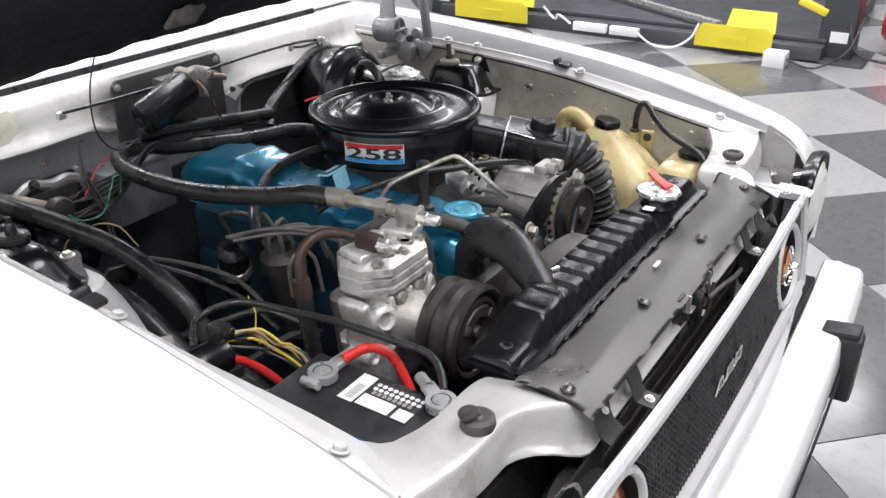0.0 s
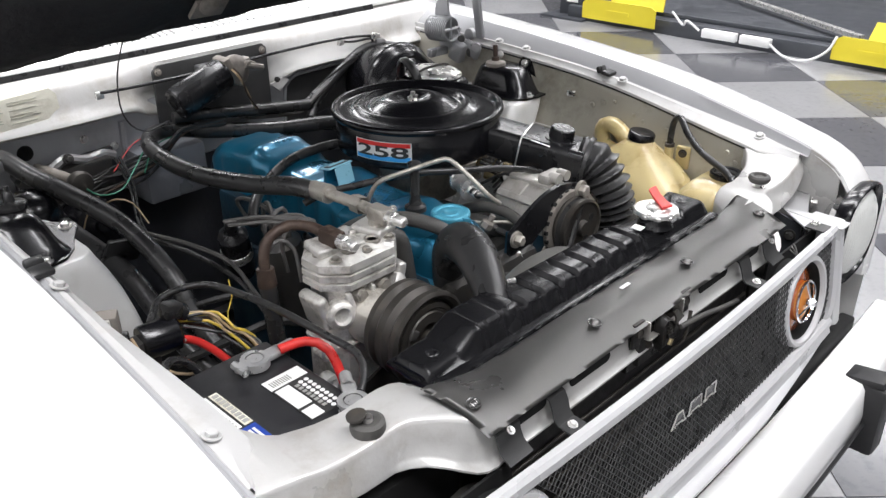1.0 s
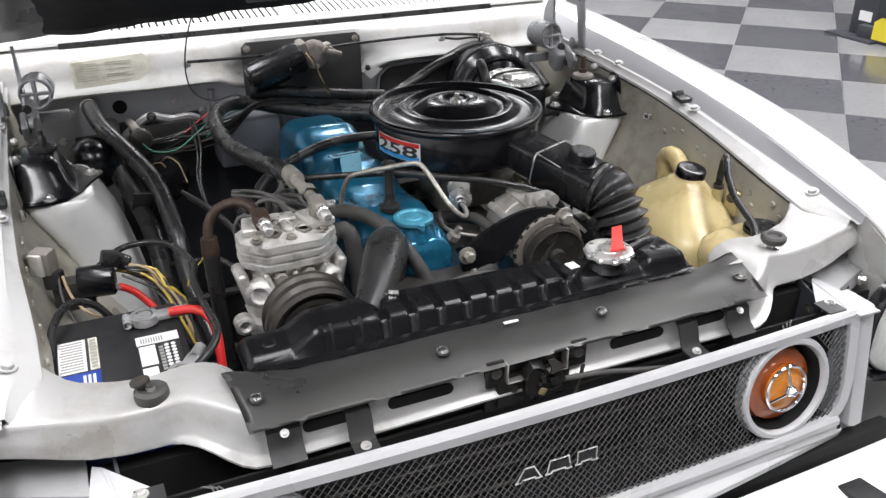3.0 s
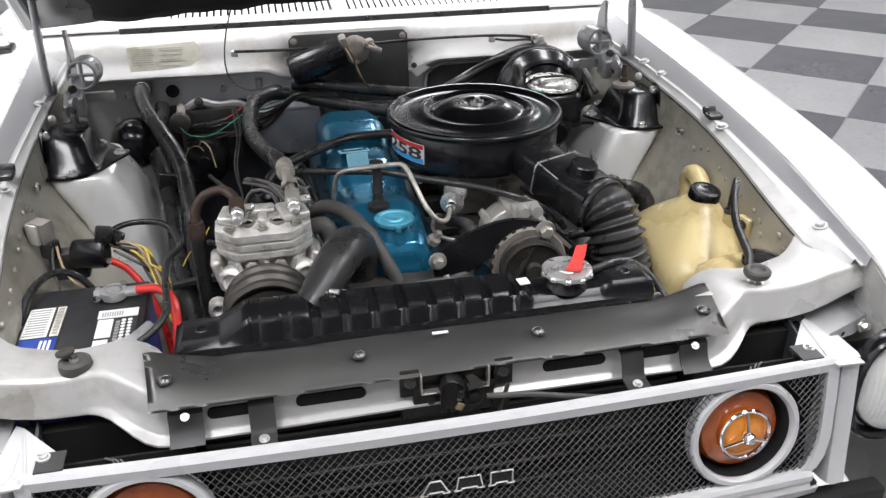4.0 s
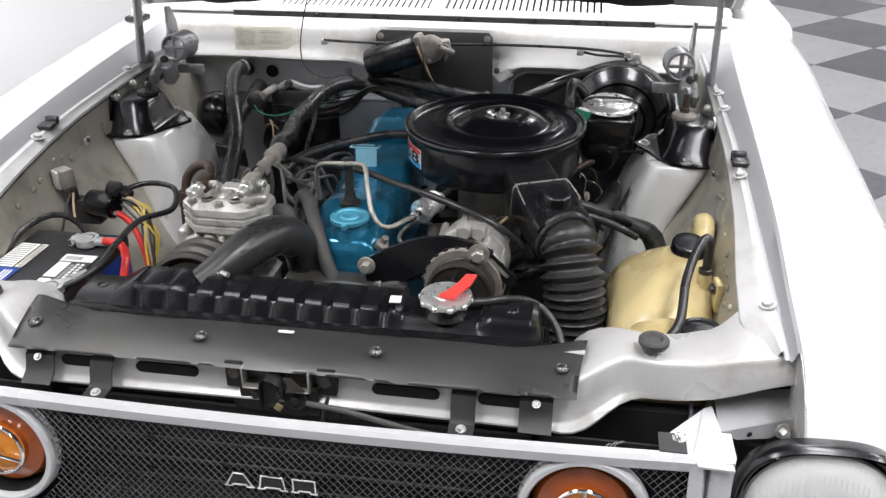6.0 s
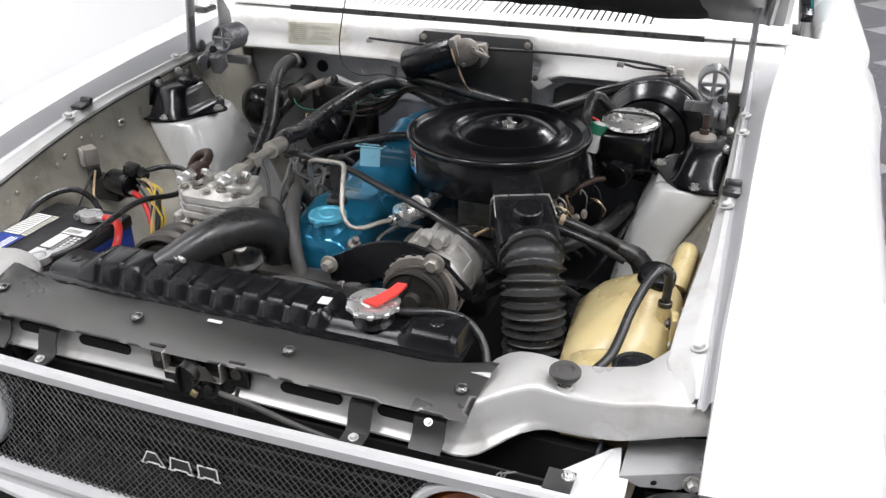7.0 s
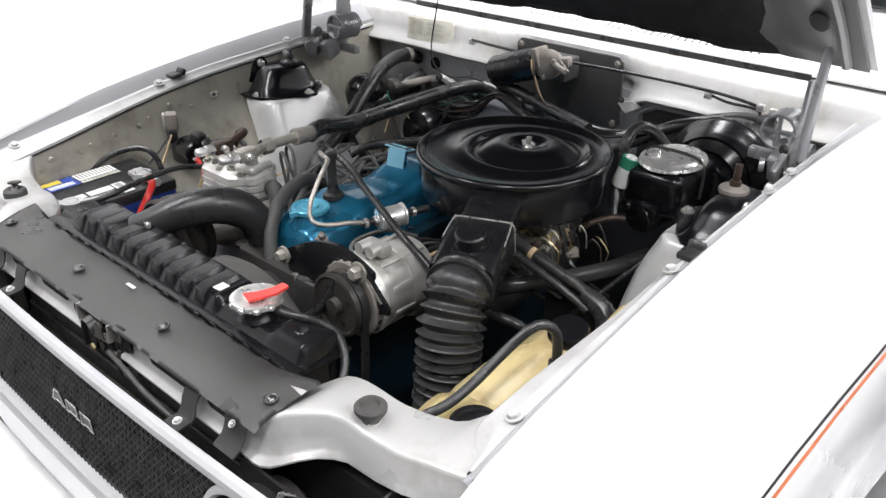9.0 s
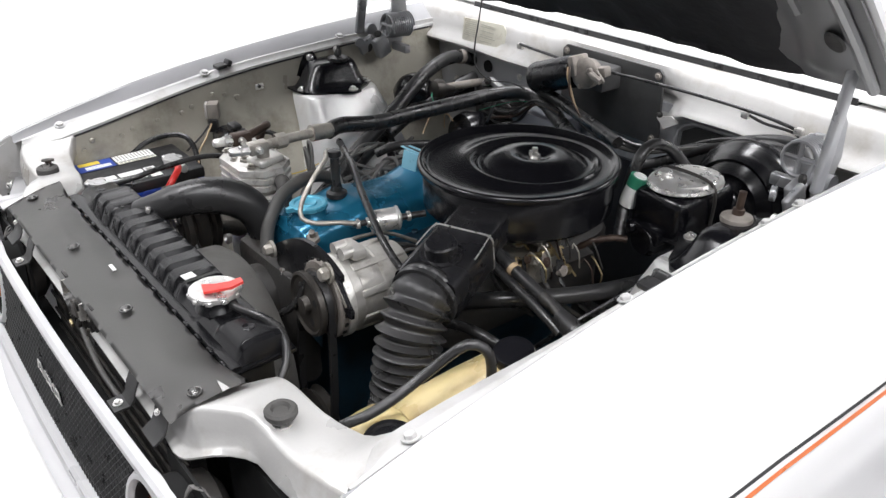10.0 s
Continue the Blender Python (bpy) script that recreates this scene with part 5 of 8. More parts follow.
def build_cabin():
    """Windshield base, pillars, doors and flanks behind the fenders."""
    part("windshield", box(B(), (0, 1.72, 1.30), (1.30, 0.010, 0.60), rot=(-52, 0, 0)), M_DARKGLASS, car, "tinted windshield")
    for s in (1, -1):
        bm = B()
        loft(bm, [[V((s * (x + a), y + b, z)) for a, b in ((-0.03, -0.02), (0.03, -0.02), (0.03, 0.04), (-0.03, 0.04))] for x, y, z in ((0.70, 1.42, 1.03), (0.69, 1.50, 1.10), (0.60, 2.0, 1.48))])
        pillar = part("pillar", bm, M_WHITE, car, "white windshield pillar")
        part("pillar_trim", tube(B(), [(s * 0.665, 1.45, 1.09), (s * 0.575, 1.97, 1.48)], 0.006, 6, smooth=False), M_CHROME, pillar)
        bm = B()
        box(bm, (s * 0.84, 2.3, 0.66), (0.12, 2.0, 0.72), bevel=0.05, seg=4)
        door = part("door", bm, M_WHITE, car, "white car door")
        part("door_glass", box(B(), (s * 0.73, 2.0, 1.20), (0.008, 0.9, 0.36), rot=(0, -12 * s, 0)), M_TEAL, door, "teal tinted door glass")
        part("glass_channel", box(B(), (s * 0.75, 2.0, 1.035), (0.03, 1.1, 0.02), bevel=0.004), M_BLACK, door)
        # front wheel
        part("wheel", lathe(B(), [(0.10, -0.1), (0.24, -0.1), (0.29, -0.08), (0.31, -0.03), (0.31, 0.04), (0.28, 0.09), (0.2, 0.1), (0.17, 0.06), (0, 0.06)], (s * 0.73, 0.62, 0.31), (s, 0, 0), 40), M_RUBBER, car, "black tyre")
        part("rear_wheel", lathe(B(), [(0.10, -0.1), (0.24, -0.1), (0.29, -0.08), (0.31, -0.03), (0.31, 0.04), (0.28, 0.09), (0.2, 0.1), (0.17, 0.06), (0, 0.06)], (s * 0.72, 3.2, 0.31), (s, 0, 0), 40), M_RUBBER, car)
    bm = B()
    box(bm, (0, 2.6, 1.48), (1.15, 1.2, 0.06), bevel=0.03, seg=3)
    part("roof", bm, M_WHITE, car)
    part("body_shell", box(B(), (0, 2.7, 0.62), (1.5, 2.4, 0.6), bevel=0.08, seg=3), M_WHITE, car)
    # antenna on the passenger fender
    antenna = thing("antenna", (-0.77, 1.09, 1.02), "chrome radio antenna base on a black gasket on the fender", "antenna")
    bm = B()
    box(bm, (-0.77, 1.09, 1.026), (0.05, 0.05, 0.016), bevel=0.006)
    part("gasket", bm, M_RUBBER, antenna)
    bm = B()
    lathe(bm, [(0.018, 0), (0.016, 0.012), (0.008, 0.02), (0.006, 0.04), (0.0035, 0.05), (0.0025, 0.7), (0, 0.7)], (-0.77, 1.09, 1.032), (0, 0.1, 1), 14)
    part("mast", bm, M_STEEL, antenna)


build_cabin()

# ---- the engine and what sits round it ----
def build_engine():
    engine = thing("engine", (-0.02, 0.6, 0.36), "blue enamelled six cylinder engine", "engine")
    def ring(y, x0, x1, zt, zb, r=0.02):
        pts = []
        for cx, cz, a0 in ((x1 - r, zt - r, 0), (x0 + r, zt - r, 90)):
            for k in range(6):
                a = radians(a0 + 18 * k)
                pts.append(V((cx + r * math.cos(a), y, cz + r * math.sin(a))))
        pts += [V((x0, y, zb + 0.006)), V((x0 - 0.008, y, zb)), V((x1 + 0.008, y, zb)), V((x1, y, zb + 0.006))]
        return pts
    secs = []
    for y, zt, w in ((0.262, 0.806, 0.052), (0.268, 0.835, 0.060), (0.278, 0.850, 0.066), (0.30, 0.858, 0.070), (0.345, 0.860, 0.071), (0.375, 0.866, 0.071), (0.40, 0.872, 0.071), (0.43, 0.868, 0.07), (0.47, 0.862, 0.07),
                     (0.52, 0.862, 0.07), (0.56, 0.874, 0.071), (0.60, 0.878, 0.071), (0.65, 0.866, 0.07), (0.72, 0.866, 0.07), (0.76, 0.884, 0.071), (0.80, 0.890, 0.071), (0.86, 0.888, 0.070), (0.885, 0.880, 0.066), (0.90, 0.86, 0.06), (0.905, 0.82, 0.055)):
        cx = -0.024
        secs.append(ring(y if y < 0.8 else 0.8 + (y - 0.8) * 1.75, cx - w, cx + w, zt if y < 0.8 else zt - (y - 0.8) * 0.2, 0.785, 0.034))
    fine = []
    for n in range(len(secs) - 1):
        for k in range(5):
            t = k / 5
            fine.append([a.lerp(b, t) for a, b in zip(secs[n], secs[n + 1])])
    fine.append(secs[-1])
    for r in fine:
        y = r[0].y
        ridge = 0.0035 * (0.5 + 0.5 * math.cos((y - 0.80) * math.tau / 0.062)) ** 2 * min(1.0, max(0.0, (y - 0.69) / 0.04)) * min(1.0, max(0.0, (0.96 - y) / 0.03))
        for v in r[:12]:
            v.z += ridge
        amp = 0.0055 * min(1.0, max(0.0, (y - 0.42) / 0.08)) * min(1.0, max(0.0, (0.975 - y) / 0.03))
        f = amp * (0.5 + 0.5 * math.cos(y * math.tau / 0.052)) ** 0.7
        for v in r[10:13]:
            v.x -= -f if v.x > cx else f
        r[-1].x += f
    secs = fine
    cover = part("valve_cover", loft(B(), secs), M_BLUE, engine, "metallic blue enamelled valve cover", angle=50)
    for y in (0.36, 0.50, 0.66, 0.80):
        for sx in (-0.102, 0.054):
            part("cover_bolt", bolt(B(), (sx, y, 0.787), (0, 0, 1), 0.007, 0.008), M_BLOCK, cover)
    # oil filler neck and cap
    neck = part("filler_neck", lathe(B(), [(0.046, -0.03), (0.040, -0.008), (0.032, 0.0), (0.030, 0.010), (0, 0.010)], (-0.013, 0.316, 0.860), (0, 0, 1), 28), M_BLUE, cover)
    part("oil_cap", lathe(B(), [(0.031, 0.0), (0.034, 0.002), (0.034, 0.008), (0.031, 0.010), (0.026, 0.0095), (0.024, 0.007), (0.016, 0.007), (0.014, 0.0095), (0.009, 0.0095), (0.007, 0.008), (0, 0.008)], (-0.013, 0.316, 0.871), (0, 0, 1), 36), M_CYAN, neck, "pale blue oil filler cap with raised rings")
    bm = B()
    slab(bm, [(-0.020, 0.288, 0.872), (-0.006, 0.288, 0.872), (-0.010, 0.272, 0.872), (-0.016, 0.272, 0.872)], (0, 0, 0.008))
    part("cap_tab", bm, M_CYAN, neck)
    part("breather_stem", lathe(B(), [(0.020, 0), (0.019, 0.008), (0.012, 0.012), (0.010, 0.02), (0.0085, 0.024), (0.0085, 0.075), (0.012, 0.078), (0.012, 0.088), (0, 0.09)], (-0.030, 0.385, 0.868), (0, 0, 1), 18), M_RUBBER, cover, "black rubber breather stem")
    part("blue_bracket", box(B(), (-0.043, 0.560, 0.888), (0.042, 0.003, 0.038), rot=(-14, 0, 6), bevel=0.001, seg=1), M_PALEBLUE, cover, "pale blue bracket face")
    part("bracket_top", box(B(), (-0.048, 0.577, 0.906), (0.060, 0.026, 0.003), rot=(-10, 0, 4), bevel=0.001, seg=1), M_PALEBLUE, cover, "pale blue slotted bracket top")
    part("bracket_slot", box(B(), (-0.048, 0.577, 0.9080), (0.050, 0.015, 0.002), rot=(-10, 0, 4)), M_BLOCK, cover, "dark slot")
    part("slot_bar", box(B(), (-0.048, 0.577, 0.9095), (0.036, 0.004, 0.002), rot=(-10, 0, 4)), M_PALEBLUE, cover)
    part("bracket_web", box(B(), (-0.055, 0.582, 0.885), (0.036, 0.010, 0.040), bevel=0.003), M_BLUE, cover)
    # block, head and manifold
    bm = B()
    box(bm, (-0.02, 0.59, 0.74), (0.20, 0.62, 0.10), bevel=0.012)
    box(bm, (-0.01, 0.59, 0.54), (0.24, 0.62, 0.32), bevel=0.02)
    # block colour carries the shade below the valve cover
    part("block", bm, M_BLOCK, engine, "blue enamelled engine block, darkened for shade")
    bm = B()
    for k in range(6):
        y = 0.34 + 0.1 * k
        tube(bm, [(0.08, y, 0.74), (0.14, y, 0.745), (0.19, y + 0.01, 0.73), (0.22, 0.6, 0.72)], 0.022, 8)
    box(bm, (0.2, 0.6, 0.70), (0.12, 0.4, 0.09), bevel=0.03)
    part("manifold", bm, M_DARK, engine, "grimy intake manifold")
    bm = B()
    box(bm, (0.0, 0.235, 0.70), (0.22, 0.05, 0.22), bevel=0.02)
    lathe(bm, [(0.05, 0), (0.055, 0.03), (0.05, 0.05), (0.035, 0.06)], (0.0, 0.23, 0.74), (0, -1, 0), 24)
    # dark metal in place of blue, for the shade behind the radiator
    part("timing_cover", bm, M_DARK, engine)
    bm = B()
    lathe(bm, [(0.065, -0.012), (0.066, 0.012), (0.05, 0.014), (0.02, 0.02), (0, 0.02)], (0.0, 0.15, 0.70), (0, -1, 0), 30)
    part("fan_pulley", bm, M_PULLEY, engine)
    # distributor and plug wires
    bm = B()
    lathe(bm, [(0.030, -0.14), (0.034, -0.02), (0.042, 0.0), (0.040, 0.03), (0.025, 0.045), (0, 0.048)], (-0.17, 0.60, 0.755), (-0.15, 0, 1), 22)
    dist = part("distributor", bm, M_DARK, engine, "dark distributor with cap")
    random.seed(7)
    for k in range(6):
        a = math.tau * k / 6
        p = V((-0.177 + 0.022 * math.cos(a), 0.60 + 0.022 * math.sin(a), 0.795))
        y = 0.34 + 0.09 * k
        part("plug_wire", tube(B(), [p, p + V((-0.004, 0, 0.03)), (-0.16 + 0.02 * random.random(), (0.6 + y) / 2, 0.83 + 0.03 * random.random()), (-0.14, y, 0.80), (-0.12, y, 0.75)], 0.0042, 7), M_GREYWIRE, dist)
    bm = B()
    lathe(bm, [(0.036, -0.07), (0.036, 0.07), (0.03, 0.075), (0, 0.075)], (-0.15, 0.46, 0.66), (0, 0.1, 1), 20)
    part("oil_filter", bm, M_ALU_DULL, engine, "dull canister")
    return engine


build_engine()


def build_air_cleaner():
    C = V((0.204, 0.618, 0.0))
    N = V((0.217, 0.644, 0.0))
    UP = 0.007
    ac = thing("air_cleaner", (C.x, C.y, 0.76), "gloss black round air cleaner with a snorkel", "air cleaner")
    part("carburetor", box(B(), (C.x, C.y, 0.81), (0.13, 0.12, 0.12), bevel=0.012), M_ALU_DULL, ac, "dull metal carburetor")
    prof = [(0, 0.862), (0.12, 0.862), (0.160, 0.866), (0.168, 0.874), (0.169, 0.938), (0.166, 0.942)]
    part("housing", lathe(B(), [(r, z) for r, z in prof], (C.x, C.y, UP), (0, 0, 1), 72), M_BLACKGLOSS, ac, "gloss black housing")
    lid = [(0.166, 0.939), (0.176, 0.940), (0.178, 0.945), (0.1765, 0.951), (0.172, 0.9535), (0.167, 0.951), (0.163, 0.945), (0.157, 0.9425), (0.135, 0.9425), (0.124, 0.9435), (0.119, 0.947), (0.113, 0.949), (0.106, 0.947), (0.102, 0.941), (0.096, 0.9385), (0.088, 0.942), (0.075, 0.951), (0.060, 0.9565), (0.045, 0.959), (0.034, 0.958), (0.026, 0.954), (0.018, 0.950), (0, 0.949)]
    # the stud stands off the middle, so the inner rings share its centre
    rings = []
    for r, z in lid:
        m = C.lerp(N, float(np.interp(r, [0.108, 0.150], [1.0, 0.0])))
        rings.append([V((m.x + max(r, 1e-4) * math.cos(a), m.y + max(r, 1e-4) * math.sin(a), z + UP)) for a in (math.tau * k / 96 for k in range(96))])
    top = part("lid", loft(B(), rings, cap=False), M_BLACKGLOSS, ac, "gloss black ribbed lid", angle=60)
    bm = B()
    lathe(bm, [(0.005, 0.949), (0.005, 0.975), (0, 0.976)], (N.x, N.y, 0), (0, 0, 1), 10)
    lathe(bm, [(0.009, 0.950), (0.009, 0.957), (0.006, 0.960), (0, 0.960)], (N.x, N.y, 0), (0, 0, 1), 12)
    box(bm, (N.x + 0.008, N.y, 0.961), (0.010, 0.004, 0.014), rot=(0, 20, 0), bevel=0.001)
    box(bm, (N.x - 0.008, N.y, 0.961), (0.010, 0.004, 0.014), rot=(0, -20, 0), bevel=0.001)
    part("wing_nut", bm, M_STEEL, top, "zinc plated wing nut")
    part("tab_rivet", lathe(B(), [(0.004, 0), (0.003, 0.002), (0, 0.002)], (C.x - 0.09, C.y - 0.09, 0.9465), (0, 0, 1), 8), M_STEEL, top)
    # displacement decal, bent round the housing
    R = 0.1695
    def band(a0, a1, z0, z1, r, m, name, label=""):
        bm = B()
        grid = [[V((C.x + r * math.cos(radians(a)), C.y + r * math.sin(radians(a)), z)) for a in ys(a0, a1, 14)] for z in (z0, z1)]
        sheet(bm, grid)
        return part(name, bm, m, ac, label)
    A0, A1 = 181.5, 222.0
    band(A0, A1, 0.893, 0.932, R + 0.0006, M_PAPER, "decal", "red, white and blue decal that reads 258")
    band(A0 + 0.8, A1 - 0.8, 0.9225, 0.931, R + 0.0012, M_DECRED, "decal_band")
    band(A0 + 0.8, A1 - 0.8, 0.894, 0.9035, R + 0.0012, M_DECBLUE, "decal_band")
    cu = bpy.data.curves.new("digits", "FONT")
    cu.body, cu.size, cu.align_x, cu.align_y, cu.offset, cu.extrude, cu.resolution_u = "258", 1.0, "CENTER", "CENTER", 0.02, 0.0, 6
    tmp = new("digits_source", cu)
    dg = bpy.context.evaluated_depsgraph_get()
    me = bpy.data.meshes.new_from_object(tmp.evaluated_get(dg))
    bpy.data.objects.remove(tmp)
    xs = [v.co.x for v in me.vertices]
    zs = [v.co.y for v in me.vertices]
    cx, cz, w, h = (max(xs) + min(xs)) / 2, (max(zs) + min(zs)) / 2, max(xs) - min(xs), max(zs) - min(zs)
    bm = B()
    bm.from_mesh(me)
    bmesh.ops.triangulate(bm, faces=bm.faces)
    bmesh.ops.subdivide_edges(bm, edges=[e for e in bm.edges if e.calc_length() > 0.15], cuts=2)
    for v in bm.verts:
        a = (A0 + A1) / 2 + (v.co.x - cx) / w * (A1 - A0 - 4)
        z = 0.9125 + (v.co.y - cz) / h * 0.023
        v.co = (C.x + (R + 0.002) * math.cos(radians(a)), C.y + (R + 0.002) * math.sin(radians(a)), z)
    part("digits", bm, M_INK, ac, "black numerals 258")
    # snorkel
    a, b = V((0.262, 0.512, 0.910)), V((0.355, 0.302, 0.868))
    d = (b - a).normalized()
    side = d.cross(V((0, 0, 1))).normalized()
    up = side.cross(d)
    def sec(p, w, h, r=0.012):
        out = []
        for sx, sy, a0 in ((1, 1, 0), (-1, 1, 90), (-1, -1, 180), (1, -1, 270)):
            for k in range(4):
                an = radians(a0 + 30 * k)
                out.append(p + side * (sx * (w / 2 - r) + r * math.cos(an)) + up * (sy * (h / 2 - r) + r * math.sin(an)))
        return out
    L = (b - a).length
    part("snorkel", loft(B(), [sec(a - d * 0.01, 0.088, 0.060), sec(a + d * L * 0.45, 0.088, 0.062)]), M_BLACK, ac, "black pressed steel snorkel")
    end = part("snorkel_end", loft(B(), [sec(a + d * L * 0.45, 0.100, 0.066), sec(a + d * L * 0.46, 0.102, 0.068), sec(b, 0.100, 0.07)]), M_BLACK, ac)
    seam = a + d * L * 0.46
    bm = B()
    loft(bm, [sec(seam, 0.104, 0.0705), sec(seam + d * 0.003, 0.104, 0.0705)])
    for sx in (1, -1):
        e0 = seam + side * (sx * 0.0465) + up * 0.0345
        tube(bm, [e0, e0 + d * 0.02 + side * (sx * 0.002), e0 + d * 0.06 + side * (sx * 0.0035) - up * 0.002], 0.0013, 6)
    part("snorkel_seam", bm, M_STEEL, end, "bare metal seam")
    p = a + d * L * 0.76 + up * 0.034
    part("vacuum_motor", lathe(B(), [(0.033, -0.001), (0.032, 0.003), (0.0255, 0.004), (0.0245, 0.022), (0.022, 0.0245), (0, 0.0245)], p, up, 32), M_BLACK, end, "black vacuum motor cap")
    # flexible duct: an accordion
    duct = thing("intake_duct", (0.42, 0.15, 0.40), "black ribbed flexible air intake duct", "air duct")
    path = [b - d * 0.012, b + d * 0.02, V((0.373, 0.258, 0.820)), V((0.381, 0.242, 0.76)), V((0.386, 0.228, 0.68)), V((0.392, 0.21, 0.57)), V((0.40, 0.20, 0.42))]
    length = sum((q - p).length for p, q in zip(path, path[1:]))
    part("hose", tube(B(), path, lambda t: 0.0485 - 0.007 * t + (0.0125 * (1 - abs(math.sin(t * length / 0.0150 * math.pi + 0.6 * math.sin(t * 23)))) ** 0.8 - 0.007) * min(1.0, max(0.45, (t - 0.02) * 14)) + 0.0012 * math.sin(t * 97), 28, step=0.0016), M_DUCT, duct, angle=80)
    part("clamp", tube(B(), [b + d * 0.002, b + d * 0.010], 0.053, 24, smooth=False), M_DUCT, duct)
    # black underside elbow and vacuum lines
    return ac


build_air_cleaner()


def build_radiator():
    rad = thing("radiator", (-0.015, 0.045, 0.40), "black radiator with a ribbed top tank and a silver cap", "radiator")
    part("core", box(B(), (-0.015, 0.045, 0.62), (0.66, 0.05, 0.44)), M_COND, rad, "dark finned core")
    def ring(x, zt, y0, y1):
        return [V((x, y, z)) for y, z in ((y0 - 0.002, 0.846), (y0 - 0.002, 0.853), (y0 + 0.002, 0.856), (y0 + 0.009, zt - 0.010), (y0 + 0.013, zt - 0.004), (y0 + 0.020, zt), (y1 - 0.014, zt), (y1 - 0.006, zt - 0.004), (y1, zt - 0.014), (y1, 0.846))]
    prof = [(-0.360, 0.858), (-0.356, 0.864), (-0.350, 0.867), (-0.304, 0.868), (-0.298, 0.871), (-0.272, 0.886), (-0.264, 0.8895), (-0.185, 0.890), (-0.178, 0.887), (0.10, 0.884), (0.128, 0.882), (0.136, 0.874), (0.140, 0.872), (0.246, 0.872), (0.252, 0.876), (0.262, 0.8805), (0.318, 0.880), (0.326, 0.876), (0.332, 0.862)]
    flutes = [-0.2525 + 0.0405 * k for k in range(15)]
    xs = {x for x, _ in prof}
    for c in flutes:
        xs |= {c - 0.0085, c - 0.0060, c - 0.0045, c, c + 0.0045, c + 0.0060, c + 0.0085}
    secs = []
    for x in sorted(q for q in xs if -0.361 < q < 0.333):
        zt = lerp(prof, x)
        gap = min(abs(x - c) for c in flutes)
        dip = float(np.interp(gap, [0.0046, 0.0085], [1.0, 0.0])) if -0.265 < x < 0.138 else 0.0
        ring_ = ring(x, zt, 0.012, 0.092)
        for k in (3, 4, 5):
            ring_[k].y += 0.0030 * dip
            ring_[k].z -= 0.0018 * dip
        if -0.19 < x < 0.135:
            for k in (5, 6):
                ring_[k].z -= 0.0065 * dip
            ring_[4].z -= 0.003 * dip
        secs.append(ring_)
    tank = part("top_tank", loft(B(), secs), M_TANK, rad, "black top tank with pressed ribs", angle=30)
    part("tank_flange", box(B(), (-0.014, 0.05, 0.848), (0.70, 0.094, 0.007), bevel=0.002), M_TANK, rad)
    part("tank_ledge", loft(B(), [[V((x, y, z)) for y, z in ((0.0, 0.850), (-0.001, 0.8535), (0.001, 0.8565), (0.006, 0.8575), (0.016, 0.8565), (0.016, 0.850))] for x in ys(-0.36, 0.335, 12)]), M_TANK, tank)
    for k in range(17):
        x = -0.252 + 0.0405 * (k - 2)
        part("crimp_tab", box(B(), (x, -0.001, 0.8535), (0.015, 0.006, 0.009), bevel=0.002, seg=2), M_TANK, tank)
    part("tank_label", box(B(), (0.128, 0.035, 0.892), (0.016, 0.018, 0.0012), rot=(0, 0, 4)), M_PAPER, tank, "small white sticker")
    for x in (-0.325, 0.29):
        part("dimple", lathe(B(), [(0.010, 0), (0.008, 0.0015), (0.004, 0.0005), (0, 0.0)], (x, 0.05, 0.867 if x < 0 else 0.8805), (0, 0, 1), 14), M_BLACK, tank)
    c = V((0.198, 0.045, 0))
    part("filler_neck", lathe(B(), [(0.031, 0.870), (0.027, 0.876), (0.024, 0.880), (0.024, 0.892)], c, (0, 0, 1), 28), M_BLACK, tank)
    cap = part("radiator_cap", lathe(B(), [(0.033, 0.892), (0.0365, 0.893), (0.037, 0.897), (0.036, 0.900), (0.032, 0.9015), (0.027, 0.9005), (0.018, 0.9005), (0.015, 0.903), (0, 0.9035)], c, (0, 0, 1), 40), M_STEEL, rad, "silver radiator cap with a red lever")
    for k in range(10):
        a = math.tau * k / 10
        part("cap_lobe", lathe(B(), [(0.0065, 0.892), (0.0065, 0.8965), (0.005, 0.898), (0, 0.898)], c + V((0.0325 * math.cos(a), 0.0325 * math.sin(a), 0)), (0, 0, 1), 10), M_STEEL, cap)
    bm = B()
    sheet(bm, [[V((0.190, 0.030, 0.908)), V((0.212, 0.024, 0.908))], [V((0.202, 0.045, 0.909)), V((0.219, 0.040, 0.909))], [V((0.213, 0.062, 0.912)), V((0.230, 0.058, 0.912))], [V((0.222, 0.076, 0.918)), V((0.238, 0.073, 0.920))]], 0.004)
    part("lever", bm, M_REDTAG, cap, "red plastic safety lever")
    part("overflow_tube", tube(B(), [(0.230, 0.055, 0.884), (0.255, 0.062, 0.884), (0.285, 0.075, 0.883), (0.32, 0.085, 0.872), (0.352, 0.07, 0.845), (0.37, 0.03, 0.80), (0.372, 0.02, 0.74)], 0.0060, 10), M_RUBBER, rad, "black overflow tube")
    # shroud behind the core
    part("fan_shroud", lathe(B(), [(0.186, -0.03), (0.182, 0.05), (0.170, 0.065), (0.166, 0.05)], (0.02, 0.10, 0.665), (0, 1, 0), 48), M_SHROUD, rad, "dull grey fan shroud", angle=60)
    bm = B()
    for k in range(7):
        a = math.tau * k / 7
        box(bm, (0.02 + 0.08 * math.cos(a), 0.125, 0.66 + 0.08 * math.sin(a)), (0.15, 0.012, 0.05), rot=(25, -math.degrees(a), 0), bevel=0.002)
    part("fan", bm, M_DARK, rad, "dark engine fan")
